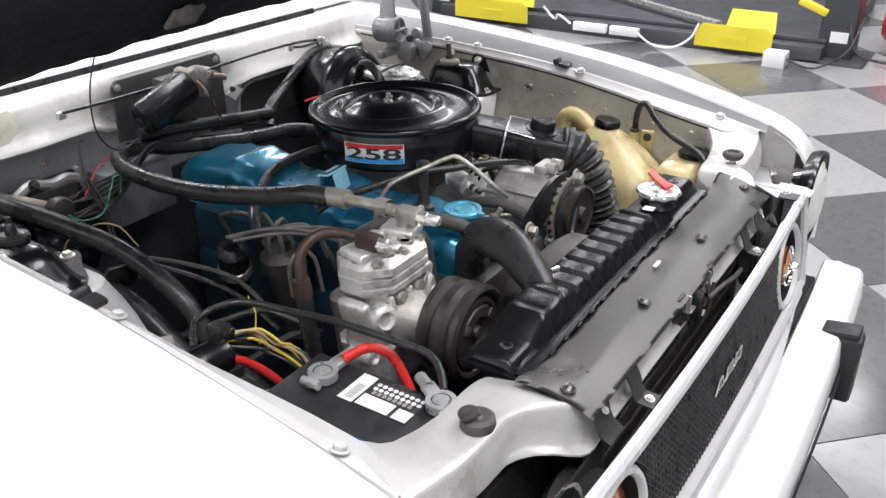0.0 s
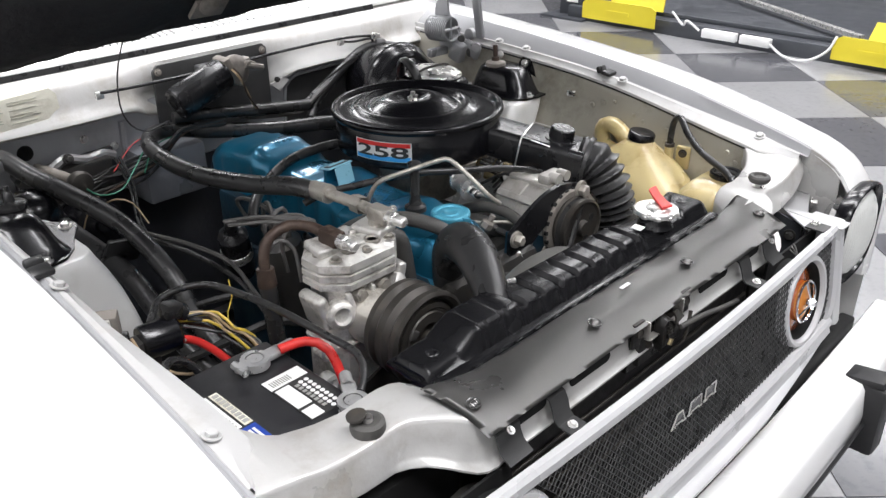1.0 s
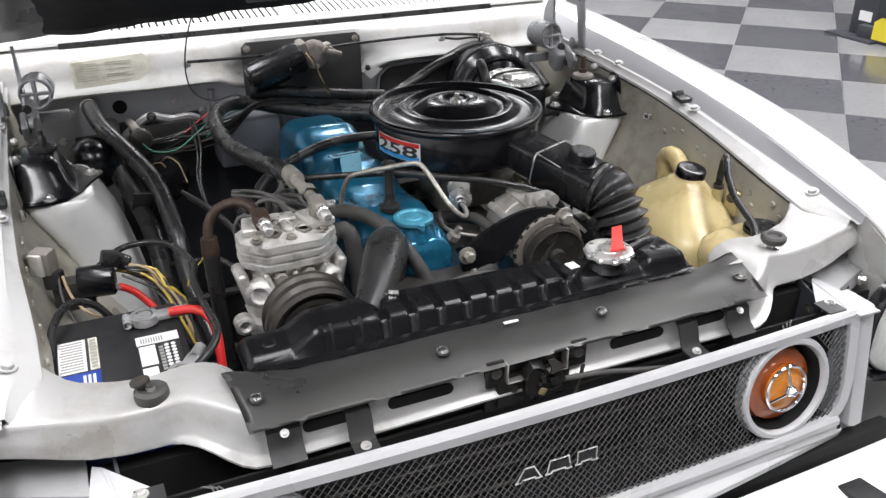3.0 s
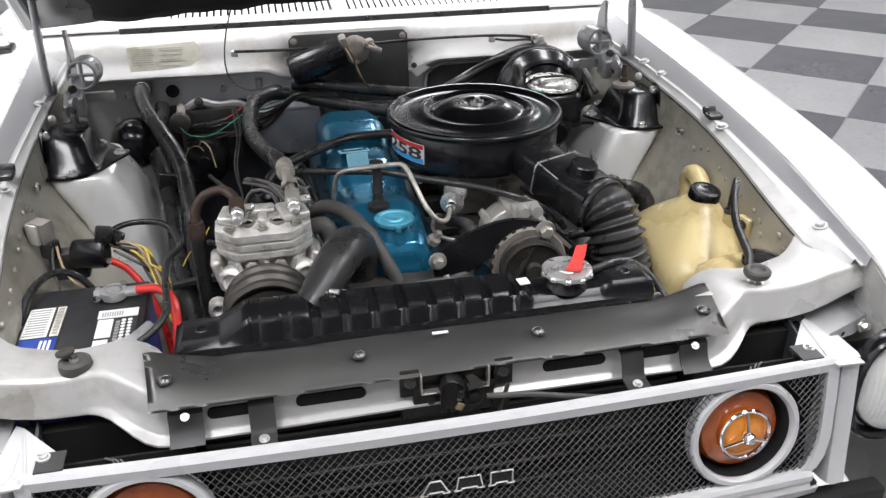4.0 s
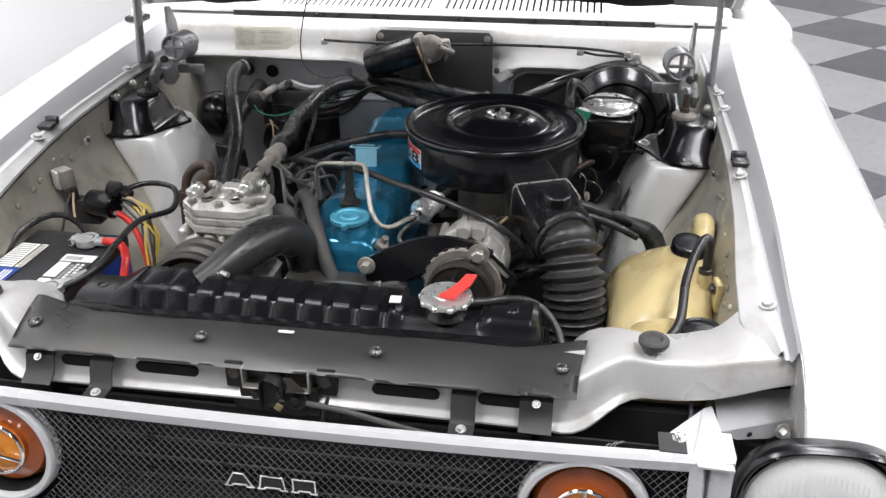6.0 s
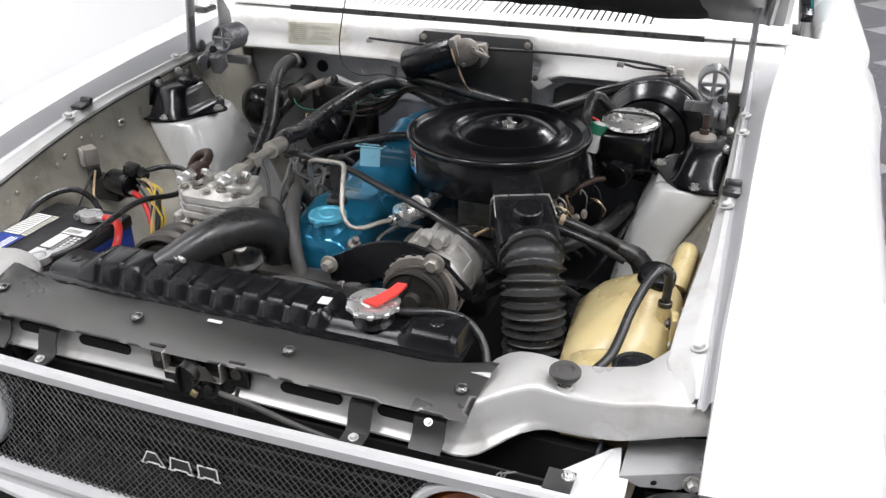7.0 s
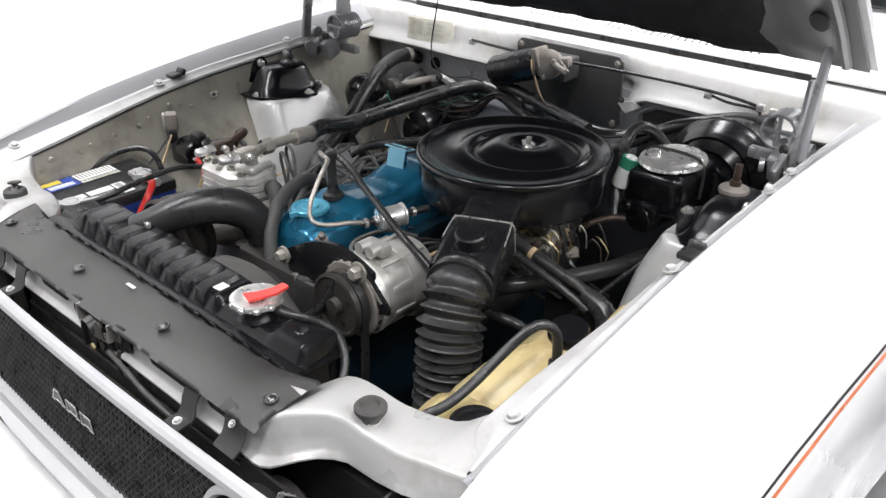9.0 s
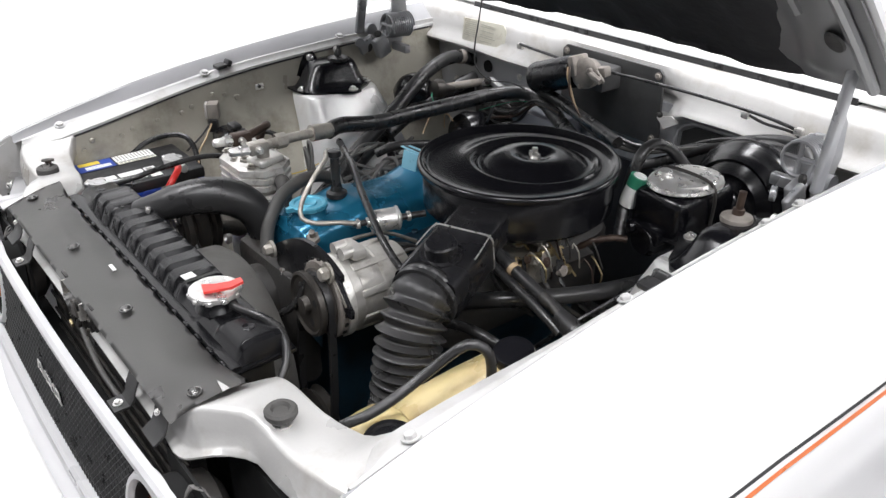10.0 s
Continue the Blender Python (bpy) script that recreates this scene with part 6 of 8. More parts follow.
    # upper hose
    hose = thing("radiator_hose", (-0.16, 0.18, 0.78), "thick black upper radiator hose", "hose")
    part("hose", tube(B(), [(-0.182, 0.070, 0.868), (-0.163, 0.094, 0.877), (-0.133, 0.142, 0.893), (-0.108, 0.190, 0.895), (-0.091, 0.228, 0.877), (-0.083, 0.250, 0.845), (-0.081, 0.256, 0.80), (-0.081, 0.256, 0.70)], lambda t: 0.0225 + 0.0105 * math.sin(min(1, t * 1.25) * math.pi), 24), M_RUBBER, hose)
    clamp = tube(B(), [(-0.166, 0.089, 0.8745), (-0.160, 0.097, 0.8770)], 0.0252, 20, smooth=False)
    part("clamp", clamp, M_ALU_DULL, hose, "steel hose clamp")
    part("clamp_screw", lathe(B(), [(0.004, 0), (0.004, 0.014), (0, 0.014)], (-0.146, 0.078, 0.888), (0.8, -0.4, 0), 8), M_STEEL, hose)
    hose2 = thing("bypass_hose", (-0.06, 0.25, 0.72), "greyed black rubber bypass hose beside the valve cover", "hose")
    part("hose", tube(B(), [(-0.146, 0.478, 0.812), (-0.139, 0.448, 0.844), (-0.121, 0.402, 0.873), (-0.095, 0.348, 0.885), (-0.072, 0.298, 0.880), (-0.055, 0.268, 0.862), (-0.041, 0.246, 0.836), (-0.023, 0.230, 0.799), (-0.005, 0.22, 0.75)], lambda t: 0.0122 + 0.0003 * math.sin(t * 420), 14, step=0.003), M_RUBBER_GREY, hose2)
    part("outlet_hose", tube(B(), [(-0.150, 0.335, 0.868), (-0.132, 0.330, 0.872), (-0.122, 0.325, 0.858), (-0.118, 0.320, 0.82), (-0.115, 0.312, 0.76)], 0.0145, 14), M_RUBBER_GREY, hose2)


build_radiator()


def build_compressor():
    comp = thing("ac_compressor", (-0.23, 0.30, 0.62), "cast aluminium air conditioning compressor with a brown pulley", "compressor")
    cx, cy = -0.232, 0.322
    def oct_(x0, x1, y0, y1, z, c=0.018):
        return [V((x0 + c, y0, z)), V((x1 - c, y0, z)), V((x1, y0 + c, z)), V((x1, y1 - c, z)), V((x1 - c, y1, z)), V((x0 + c, y1, z)), V((x0, y1 - c, z)), V((x0, y0 + c, z))]
    lv = lambda z, g=0.0, c=0.018: oct_(cx - 0.070 - g, cx + 0.070 + g, cy - 0.046 - g, cy + 0.046 + g, z, c)
    body = part("crankcase", loft(B(), [lv(0.60, -0.01), lv(0.66, 0.0), lv(0.74, 0.0), lv(0.755, 0.004), lv(0.76, -0.004), lv(0.84, -0.006), lv(0.853, 0.0)]), M_ALU, comp, "cast aluminium crankcase", angle=30)
    head_z = [(0.848, 0.003), (0.853, 0.008), (0.862, 0.008), (0.8635, 0.004), (0.8665, 0.004), (0.868, 0.008), (0.877, 0.008), (0.8785, 0.004), (0.8815, 0.004), (0.883, 0.008), (0.894, 0.007), (0.897, 0.003), (0.902, -0.006), (0.905, -0.010)]
    head = part("cylinder_head", loft(B(), [lv(z, g, 0.033) for z, g in head_z]), M_ALU, comp, "finned cylinder head", angle=30)
    for dx, dy in ((-0.053, -0.032), (0.053, -0.032), (-0.060, 0.0), (0.060, 0.0), (-0.052, 0.032), (0.0, 0.037), (0.052, 0.032), (0.0, -0.040)):
        part("head_bolt", bolt(B(), (cx + dx, cy + dy, 0.900), (0, 0, 1), 0.0062, 0.006), M_ALU_DULL, head)
    for dx in (-0.024, 0.024):
        part("cast_boss", lathe(B(), [(0.014, -0.003), (0.013, 0.003), (0.010, 0.004), (0.008, 0.001), (0.0, 0.001)], (cx + dx, cy - 0.026, 0.904), (0, 0, 1), 18), M_ALU_DULL, head)
    for dx, dy, w, d, h in ((-0.045, 0.004, 0.046, 0.052, 0.014), (0.05, 0.0, 0.046, 0.058, 0.014), (0.002, 0.020, 0.040, 0.030, 0.009), (0.0, -0.010, 0.016, 0.044, 0.006)):
        part("port_boss", box(B(), (cx + dx, cy + dy, 0.908), (w, d, h), rot=(0, 0, 12 * dx / 0.05), bevel=0.005, seg=3), M_ALU, head)
    # cast front: bosses, side lobes and webs
    for dx in (-0.024, 0.022):
        part("hex_boss", lathe(B(), [(0.013, -0.004), (0.0115, 0.006), (0.009, 0.007), (0.009, 0.012), (0, 0.012)], (cx + dx, cy - 0.046, 0.836), (0, -1, 0.1), 6), M_ALU_DULL, body)
    for sx in (-1, 1):
        part("side_lobe", lathe(B(), [(0.025, -0.01), (0.024, 0.003), (0.020, 0.008), (0.014, 0.010), (0.011, 0.004), (0, 0.003)], (cx + sx * 0.058, cy - 0.042, 0.812), (sx * 0.35, -1, 0.15), 26), M_ALU, body, "cast mounting lobe")
        part("side_lug", box(B(), (cx + sx * 0.076, cy - 0.006, 0.815), (0.020, 0.056, 0.060), rot=(0, sx * 14, 0), bevel=0.008, seg=3), M_ALU, body)
        part("web", box(B(), (cx + sx * 0.040, cy - 0.047, 0.826), (0.008, 0.012, 0.046), rot=(0, sx * 18, 0), bevel=0.003), M_ALU, body)
    part("web", box(B(), (cx, cy - 0.047, 0.815), (0.008, 0.014, 0.060), bevel=0.003), M_ALU, body)
    part("front_nose", lathe(B(), [(0.046, 0.0), (0.046, 0.02), (0.036, 0.035), (0.030, 0.085), (0, 0.086)], (-0.234, cy - 0.040, 0.790), (0, -1, 0), 28), M_ALU_DULL, body)
    for z in (0.70, 0.76):
        part("ear", lathe(B(), [(0.016, -0.01), (0.016, 0.01), (0.010, 0.012), (0.006, 0.006), (0, 0.006)], (cx - 0.088, cy - 0.035, z), (0, -1, 0), 16), M_ALU, body)
    # service fittings
    for (x, y, z), m in (((-0.270, 0.280, 0.925), M_RUST), ((-0.180, 0.272, 0.935), M_ALU_DULL)):
        bm = B()
        box(bm, (x, y + 0.035, z), (0.024, 0.040, 0.024), bevel=0.004)
        fit_ = part("service_valve", bm, m, comp, "service valve with zinc cap")
        part("valve_cap", lathe(B(), [(0.011, 0), (0.011, 0.018), (0.009, 0.020), (0.009, 0.036), (0.006, 0.040), (0, 0.040)], (x, y + 0.018, z), (0, -1, 0.05), 8), M_STEEL, fit_)
        part("side_cap", lathe(B(), [(0.007, 0), (0.007, 0.016), (0.005, 0.018), (0, 0.018)], (x + 0.010, y + 0.032, z), (1, -0.2, 0.1), 8), M_STEEL, fit_)
        part("stem", lathe(B(), [(0.013, -0.03), (0.012, 0.0), (0, 0.0)], (x, y + 0.045, z - 0.004), (0, 0, 1), 12), m, fit_)
    # clutch pulley
    pc = V((-0.234, 0.162, 0.803))
    pul = part("clutch_pulley", lathe(B(), [(0.93 * r, h) for r, h in [(0.02, -0.055), (0.066, -0.055), (0.076, -0.05), (0.077, -0.040), (0.069, -0.033), (0.077, -0.026), (0.078, -0.012), (0.070, -0.004), (0.078, 0.004), (0.079, 0.014), (0.073, 0.018), (0.067, 0.015), (0.0635, 0.006), (0.0605, 0.006), (0.0595, 0.0135), (0.052, 0.0145), (0.050, 0.0125), (0.046, 0.0125), (0.044, 0.015), (0.028, 0.016), (0.022, 0.008), (0.012, 0.008), (0.010, 0.016), (0, 0.016)]], pc, (0, -1, 0), 56), M_PULLEY, comp, "brown black grooved clutch pulley", angle=30)
    for k in range(3):
        a = math.tau * (k / 3 + 0.08)
        part("clutch_lug", box(B(), pc + V((0.037 * math.cos(a), -0.016, 0.037 * math.sin(a))), (0.016, 0.006, 0.016), rot=(0, -math.degrees(a), 0), bevel=0.003), M_DARK, pul)
    bm = B()
    slab(bm, [(-0.30, 0.27, 0.60), (-0.10, 0.27, 0.60), (-0.06, 0.27, 0.70), (-0.12, 0.27, 0.72), (-0.30, 0.27, 0.66)], (0, 0.016, 0))
    part("mount_bracket", bm, M_DARK, comp, "cast mounting bracket")
    # refrigerant lines
    line = thing("suction_line", (-0.2, 0.7, 0.86), "black air conditioning suction hose with metal fitting", "hose")
    bm = B()
    tube(bm, [(-0.180, 0.322, 0.935), (-0.182, 0.36, 0.937), (-0.185, 0.43, 0.935)], 0.0095, 12)
    part("metal_pipe", bm, M_ALU_DULL, line, "dull metal pipe")
    part("nut", lathe(B(), [(0.015, 0), (0.015, 0.022), (0, 0.022)], (-0.181, 0.345, 0.937), (0, 1, 0), 6), M_ALU_DULL, line)
    part("crimp", tube(B(), [(-0.185, 0.425, 0.935), (-0.186, 0.47, 0.932)], lambda t: 0.0165 + 0.0015 * math.sin(t * 30), 16, step=0.003), M_ALU_DULL, line, "crimped ferrule")
    part("hose", tube(B(), [(-0.186, 0.463, 0.930), (-0.199, 0.504, 0.931), (-0.214, 0.597, 0.912), (-0.238, 0.717, 0.901), (-0.243, 0.832, 0.898), (-0.232, 0.934, 0.902), (-0.192, 0.994, 0.906), (-0.130, 1.002, 0.897), (-0.069, 0.982, 0.884), (0.064, 0.921, 0.870), (0.165, 0.875, 0.868), (0.22, 0.85, 0.85)], 0.0165, 16), M_RUBBER, line)
    dis = thing("discharge_line", (-0.34, 0.38, 0.55), "rusty brown discharge pipe joined to a black hose", "hose")
    part("pipe", tube(B(), [(-0.270, 0.325, 0.925), (-0.276, 0.355, 0.930), (-0.295, 0.385, 0.930), (-0.325, 0.395, 0.918), (-0.342, 0.392, 0.895), (-0.345, 0.388, 0.872)], 0.0085, 12), M_RUST, dis, "rusty pipe")
    part("crimp", tube(B(), [(-0.345, 0.388, 0.874), (-0.345, 0.386, 0.845)], lambda t: 0.0135 + 0.0022 * math.sin(t * 26), 14, step=0.0015), M_RUST, dis)
    part("hose", tube(B(), [(-0.345, 0.386, 0.848), (-0.345, 0.380, 0.78), (-0.342, 0.37, 0.68), (-0.335, 0.36, 0.56)], 0.0135, 14), M_RUBBER, dis)


build_compressor()


def build_alternator():
    alt = thing("alternator", (0.2, 0.27, 0.70), "dull aluminium alternator with a black grooved pulley", "alternator")
    c = V((0.197, 0.203, 0.818))
    ax = V((0.04, 1, 0))
    part("case", lathe(B(), [(0.03, 0.022), (0.056, 0.024), (0.063, 0.030), (0.064, 0.055), (0.0615, 0.057), (0.0615, 0.095), (0.064, 0.097), (0.064, 0.120), (0.058, 0.152), (0.03, 0.160), (0, 0.160)], c, ax, 44), M_ALU_CLEAN, alt, "ribbed aluminium case", angle=30)
    for k in range(9):
        a = math.tau * (k + 0.5) / 9
        part("case_rib", box(B(), c + V((0.0625 * math.cos(a), 0.098, 0.0625 * math.sin(a))), (0.010, 0.096, 0.013), rot=(0, -math.degrees(a), 0), bevel=0.003), M_ALU_CLEAN, alt)
    for k in range(10):
        a = math.tau * k / 10
        part("vent", box(B(), c + V((0.045 * math.cos(a), 0.027, 0.045 * math.sin(a))), (0.018, 0.010, 0.008), rot=(0, -math.degrees(a), 0), bevel=0.002, seg=1), M_DARK, alt)
    part("pulley", lathe(B(), [(0.012, 0.012), (0.052, 0.011), (0.053, 0.007), (0.045, 0.001), (0.045, -0.001), (0.053, -0.007), (0.0535, -0.016), (0.049, -0.018), (0.045, -0.0145), (0.015, -0.014), (0.013, -0.024), (0, -0.024)], c, ax, 40), M_PULLEY, alt, "black grooved pulley", angle=30)
    part("fan_disc", lathe(B(), [(0.02, 0.014), (0.062, 0.012), (0.0645, 0.014), (0.0645, 0.024), (0.02, 0.026)], c, ax, 44), M_DUSTY, alt, "slotted cooling fan disc")
    part("case_ring", lathe(B(), [(0.05, 0.026), (0.0665, 0.026), (0.0675, 0.029), (0.0675, 0.038), (0.064, 0.040)], c, ax, 44), M_ALU, alt, "bright machined ring")
    for k in range(22):
        a = math.tau * k / 22
        part("fan_slot", box(B(), c + V((0.0635 * math.cos(a), 0.0175, 0.0635 * math.sin(a))), (0.006, 0.006, 0.007), rot=(0, -math.degrees(a), 0)), M_VOID, alt)
    for k in range(4):
        a = math.tau * (k + 0.3) / 4
        part("pulley_hole", lathe(B(), [(0.0075, 0), (0.006, 0.0012), (0, 0.0012)], c + V((0.030 * math.cos(a), -0.0146, 0.030 * math.sin(a))), (0, -1, 0), 10), M_VOID, alt)
    # arched black bracket
    bm = B()
    outer, inner = [], []
    for k in range(13):
        t = k / 12
        x = 0.036 + (0.245 - 0.036) * t
        z = 0.838 + 0.050 * math.sin(t * math.pi * 0.80) + 0.0 * t
        outer.append(V((x, 0.222, z + 0.010)))
        inner.append(V((x, 0.222, z - 0.075 + 0.050 * t)))
    slab(bm, outer + inner[::-1], (0, 0.008, 0))
    part("bracket", bm, M_BLACK, alt, "black arched bracket")
    for p, r in (((0.223, 0.216, 0.876), 0.015), ((0.040, 0.214, 0.842), 0.013)):
        part("bracket_bolt", bolt(B(), p, (0, -1, 0.05), r * 0.75, 0.016), M_ALU_DULL, alt)
    bm = B()
    box(bm, (0.205, 0.27, 0.892), (0.05, 0.026, 0.020), bevel=0.006)
    lathe(bm, [(0.010, 0), (0.010, 0.02), (0, 0.02)], (0.195, 0.262, 0.897), (0, -1, 0), 12)
    lathe(bm, [(0.010, 0), (0.010, 0.02), (0, 0.02)], (0.218, 0.262, 0.897), (0, -1, 0), 12)
    part("top_lug", bm, M_ALU_CLEAN, alt)
    bm = B()
    slab(bm, [(0.225, 0.216, 0.886), (0.240, 0.216, 0.880), (0.285, 0.216, 0.835), (0.283, 0.216, 0.822), (0.272, 0.216, 0.820), (0.220, 0.216, 0.862)], (0, 0.005, 0))
    arm = part("slotted_arm", bm, M_BLACK, alt)
    part("arm_slot", slab(B(), [(0.240, 0.2150, 0.871), (0.245, 0.2150, 0.868), (0.272, 0.2150, 0.840), (0.268, 0.2150, 0.836), (0.238, 0.2150, 0.864)], (0, 0.001, 0)), M_ALU_DULL, arm, "worn slot")
    belt = thing("drive_belt", (0.12, 0.20, 0.55), "black ribbed drive belt on the alternator pulley", "belt")
    bm = B()
    pts = [(0.197 + 0.048 * math.cos(a), 0.203, 0.818 + 0.048 * math.sin(a)) for a in ys(radians(-15), radians(190), 18)] + [(0.140, 0.203, 0.74), (0.128, 0.203, 0.66), (0.125, 0.203, 0.58), (0.17, 0.203, 0.53), (0.225, 0.203, 0.57), (0.236, 0.203, 0.66), (0.242, 0.203, 0.75), (0.243, 0.203, 0.806)]
    rings = [[V((p[0] + ddx, p[1] + dy, p[2] + ddz)) for ddx, dy, ddz in ((-0.003, -0.006, 0), (-0.003, 0.006, 0), (0.004, 0.006, 0.003), (0.004, -0.006, 0.003))] for p in pts]
    loft(bm, rings)
    part("idler_pulley", lathe(B(), [(0.0, -0.016), (0.045, -0.014), (0.050, -0.010), (0.043, 0.0), (0.050, 0.010), (0.045, 0.014), (0, 0.014)], (0.178, 0.203, 0.585), (0, 1, 0), 30), M_PULLEY, belt, "dark lower pulley")
    part("band", bm, M_RUBBER, belt)
    # fuel filter and lines
    ff = thing("fuel_filter", (0.105, 0.36, 0.86), "small zinc plated inline fuel filter", "fuel filter")
    a, ax = V((0.100, 0.371, 0.868)), V((0.36, 0.93, 0.03)).normalized()
    part("can", lathe(B(), [(0.006, 0.0), (0.016, 0.001), (0.0215, 0.003), (0.0215, 0.006), (0.0195, 0.008), (0.0195, 0.046), (0.0215, 0.048), (0.0215, 0.051), (0.012, 0.055), (0.006, 0.058)], a, ax, 28), M_STEEL, ff)
    part("spout", lathe(B(), [(0.0055, -0.03), (0.0055, 0.0), (0.006, 0.058), (0.006, 0.10)], a, ax, 10), M_RUBBER, ff)
    for dd in (-0.006, -0.024, 0.066):
        part("clip", lathe(B(), [(0.0075, 0), (0.009, 0.001), (0.009, 0.006), (0.0075, 0.007)], a + ax * dd, ax, 12), M_STEEL, ff)
    fl = thing("fuel_line", (0.02, 0.33, 0.86), "bent grey steel fuel line over the valve cover", "fuel line")
    part("pipe", tube(B(), [(0.092, 0.350, 0.868), (0.085, 0.322, 0.876), (0.071, 0.283, 0.881), (0.054, 0.266, 0.889), (0.036, 0.278, 0.909), (0.021, 0.315, 0.943), (0.012, 0.341, 0.9605), (-0.002, 0.352, 0.9610), (-0.038, 0.372, 0.952), (-0.084, 0.404, 0.936), (-0.098, 0.416, 0.920), (-0.103, 0.428, 0.890), (-0.105, 0.440, 0.850)], 0.0042, 10), M_ALU_DULL, fl)
    part("lower_pipe", tube(B(), [(0.101, 0.469, 0.800), (0.080, 0.419, 0.824), (0.064, 0.366, 0.825), (0.075, 0.330, 0.824), (0.119, 0.297, 0.820), (0.15, 0.28, 0.80)], 0.0036, 10), M_ALU_DULL, fl)
    v = thing("vacuum_hose", (0.05, 0.4, 0.9), "thin black vacuum hose across the engine", "hose")
    part("hose", tube(B(), [(-0.190, 0.49, 0.900), (-0.160, 0.474, 0.914), (-0.100, 0.448, 0.919), (-0.015, 0.414, 0.923), (0.061, 0.380, 0.915), (0.139, 0.349, 0.906), (0.211, 0.326, 0.888), (0.266, 0.323, 0.859), (0.30, 0.325, 0.82)], 0.0064, 10), M_RUBBER, v)
    v2 = thing("breather_hose", (-0.05, 0.6, 0.9), "black rubber breather hose to the air cleaner", "hose")
    part("hose", tube(B(), [(-0.225, 0.60, 0.838), (-0.200, 0.632, 0.855), (-0.146, 0.678, 0.864), (-0.052, 0.725, 0.876), (0.030, 0.730, 0.880), (0.10, 0.70, 0.885)], 0.010, 12), M_RUBBER, v2)


build_alternator()


def build_battery():
    bat = thing("battery", (-0.508, 0.18, 0.60), "black car battery with white and blue labels", "battery")
    x0, x1, y0, y1, zt = -0.594, -0.420, 0.058, 0.290, 0.822
    part("case", box(B(), ((x0 + x1) / 2, (y0 + y1) / 2, 0.71), (x1 - x0, y1 - y0, 0.20), bevel=0.006), M_BATTBLUE, bat, "blue wrapped case")
    lid = part("lid", box(B(), ((x0 + x1) / 2, (y0 + y1) / 2, 0.812), (x1 - x0 + 0.003, y1 - y0 + 0.003, 0.024), bevel=0.005), M_BATT, bat, "black lid")
    zl = 0.8245
    def patch(name, xa, xb, ya, yb, m, dz=0.0, parent=None, label=""):
        return part(name, box(B(), ((xa + xb) / 2, (ya + yb) / 2, zl + dz), (xb - xa, yb - ya, 0.001)), m, parent or bat, label)
    lab = patch("label", -0.486, -0.428, 0.098, 0.206, M_INK, 0.0, None, "black and white printed label")
    patch("label_patch", -0.486, -0.428, 0.182, 0.205, M_PAPER, 0.0008, lab)
    patch("label_patch", -0.484, -0.462, 0.128, 0.178, M_PAPER, 0.0008, lab)
    patch("label_patch", -0.484, -0.464, 0.100, 0.122, M_PAPER, 0.0008, lab)
    for k in range(9):
        patch("bar", -0.480 + 0.0035 * k, -0.4782 + 0.0035 * k, 0.186, 0.198, M_GREYINK, 0.0014, lab)
    for r in range(9):
        for c in range(2):
            part("dot", lathe(B(), [(0.0034, 0), (0.0034, 0.0006), (0, 0.0006)], (-0.447 + 0.009 * c, 0.172 - 0.0085 * r, zl + 0.0006), (0, 0, 1), 10), M_PAPER, lab)
    for r in range(8):
        patch("print_line", -0.458, -0.452, 0.110 + 0.008 * r, 0.115 + 0.008 * r, M_GREYINK, 0.0008, lab)
    lab2 = patch("label", -0.590, -0.534, 0.066, 0.236, M_INK, 0.0, None, "printed side label")
    patch("label_patch", -0.588, -0.552, 0.150, 0.232, M_PAPER, 0.0008, lab2)
    patch("label_patch", -0.548, -0.536, 0.150, 0.232, M_LABEL, 0.0008, lab2)
    for r in range(11):
        patch("print_line", -0.586 + 0.001 * (r % 3), -0.556, 0.154 + 0.007 * r, 0.157 + 0.007 * r, M_GREYINK, 0.0014, lab2)
    for r in range(9):
        patch("print_line", -0.546, -0.538, 0.154 + 0.0085 * r, 0.160 + 0.0085 * r, M_GREYINK, 0.0014, lab2)
    patch("blue_patch", -0.588, -0.536, 0.070, 0.146, M_BATTBLUE, 0.0008, lab2, "blue printed field")
    patch("gold_bar", -0.584, -0.566, 0.076, 0.120, M_GOLD, 0.0014, lab2)
    for r in range(3):
        patch("print_line", -0.558 + 0.006 * r, -0.5545 + 0.006 * r, 0.085, 0.138, M_PAPER, 0.0014, lab2)
    # terminals
    for (x, y), ang in (((-0.468, 0.243), 0), ((-0.436, 0.078), 60)):
        t = part("terminal", lathe(B(), [(0.014, -0.002), (0.013, 0.008), (0.011, 0.014), (0, 0.0145)], (x, y, 0.826), (0, 0, 1), 20), M_LEAD, bat, "lead terminal clamp")
        d = V((math.cos(radians(ang)), math.sin(radians(ang)), 0))
        n = V((-d.y, d.x, 0))
        bm = B()
        lathe(bm, [(0.013, 0), (0.020, 0.0), (0.020, 0.012), (0.013, 0.012)], (x, y, 0.828), (0, 0, 1), 20)
        p = V((x, y, 0.834)) + d * 0.028
        box(bm, p, (0.030, 0.020, 0.010), rot=(0, 0, ang), bevel=0.003)
        q = V((x, y, 0.834)) - d * 0.018
        box(bm, q, (0.022, 0.018, 0.012), rot=(0, 0, ang + 20), bevel=0.003)
        lathe(bm, [(0.006, -0.014), (0.006, 0.014), (0, 0.015)], q - d * 0.006, n, 8)
        lathe(bm, [(0.0085, 0), (0.0085, 0.026), (0, 0.026)], p + d * 0.008, d, 12)
        part("clamp", bm, M_LEAD, t)
    red = thing("battery_cable", (-0.42, 0.25, 0.7), "thick red battery cables beside the battery", "cable")
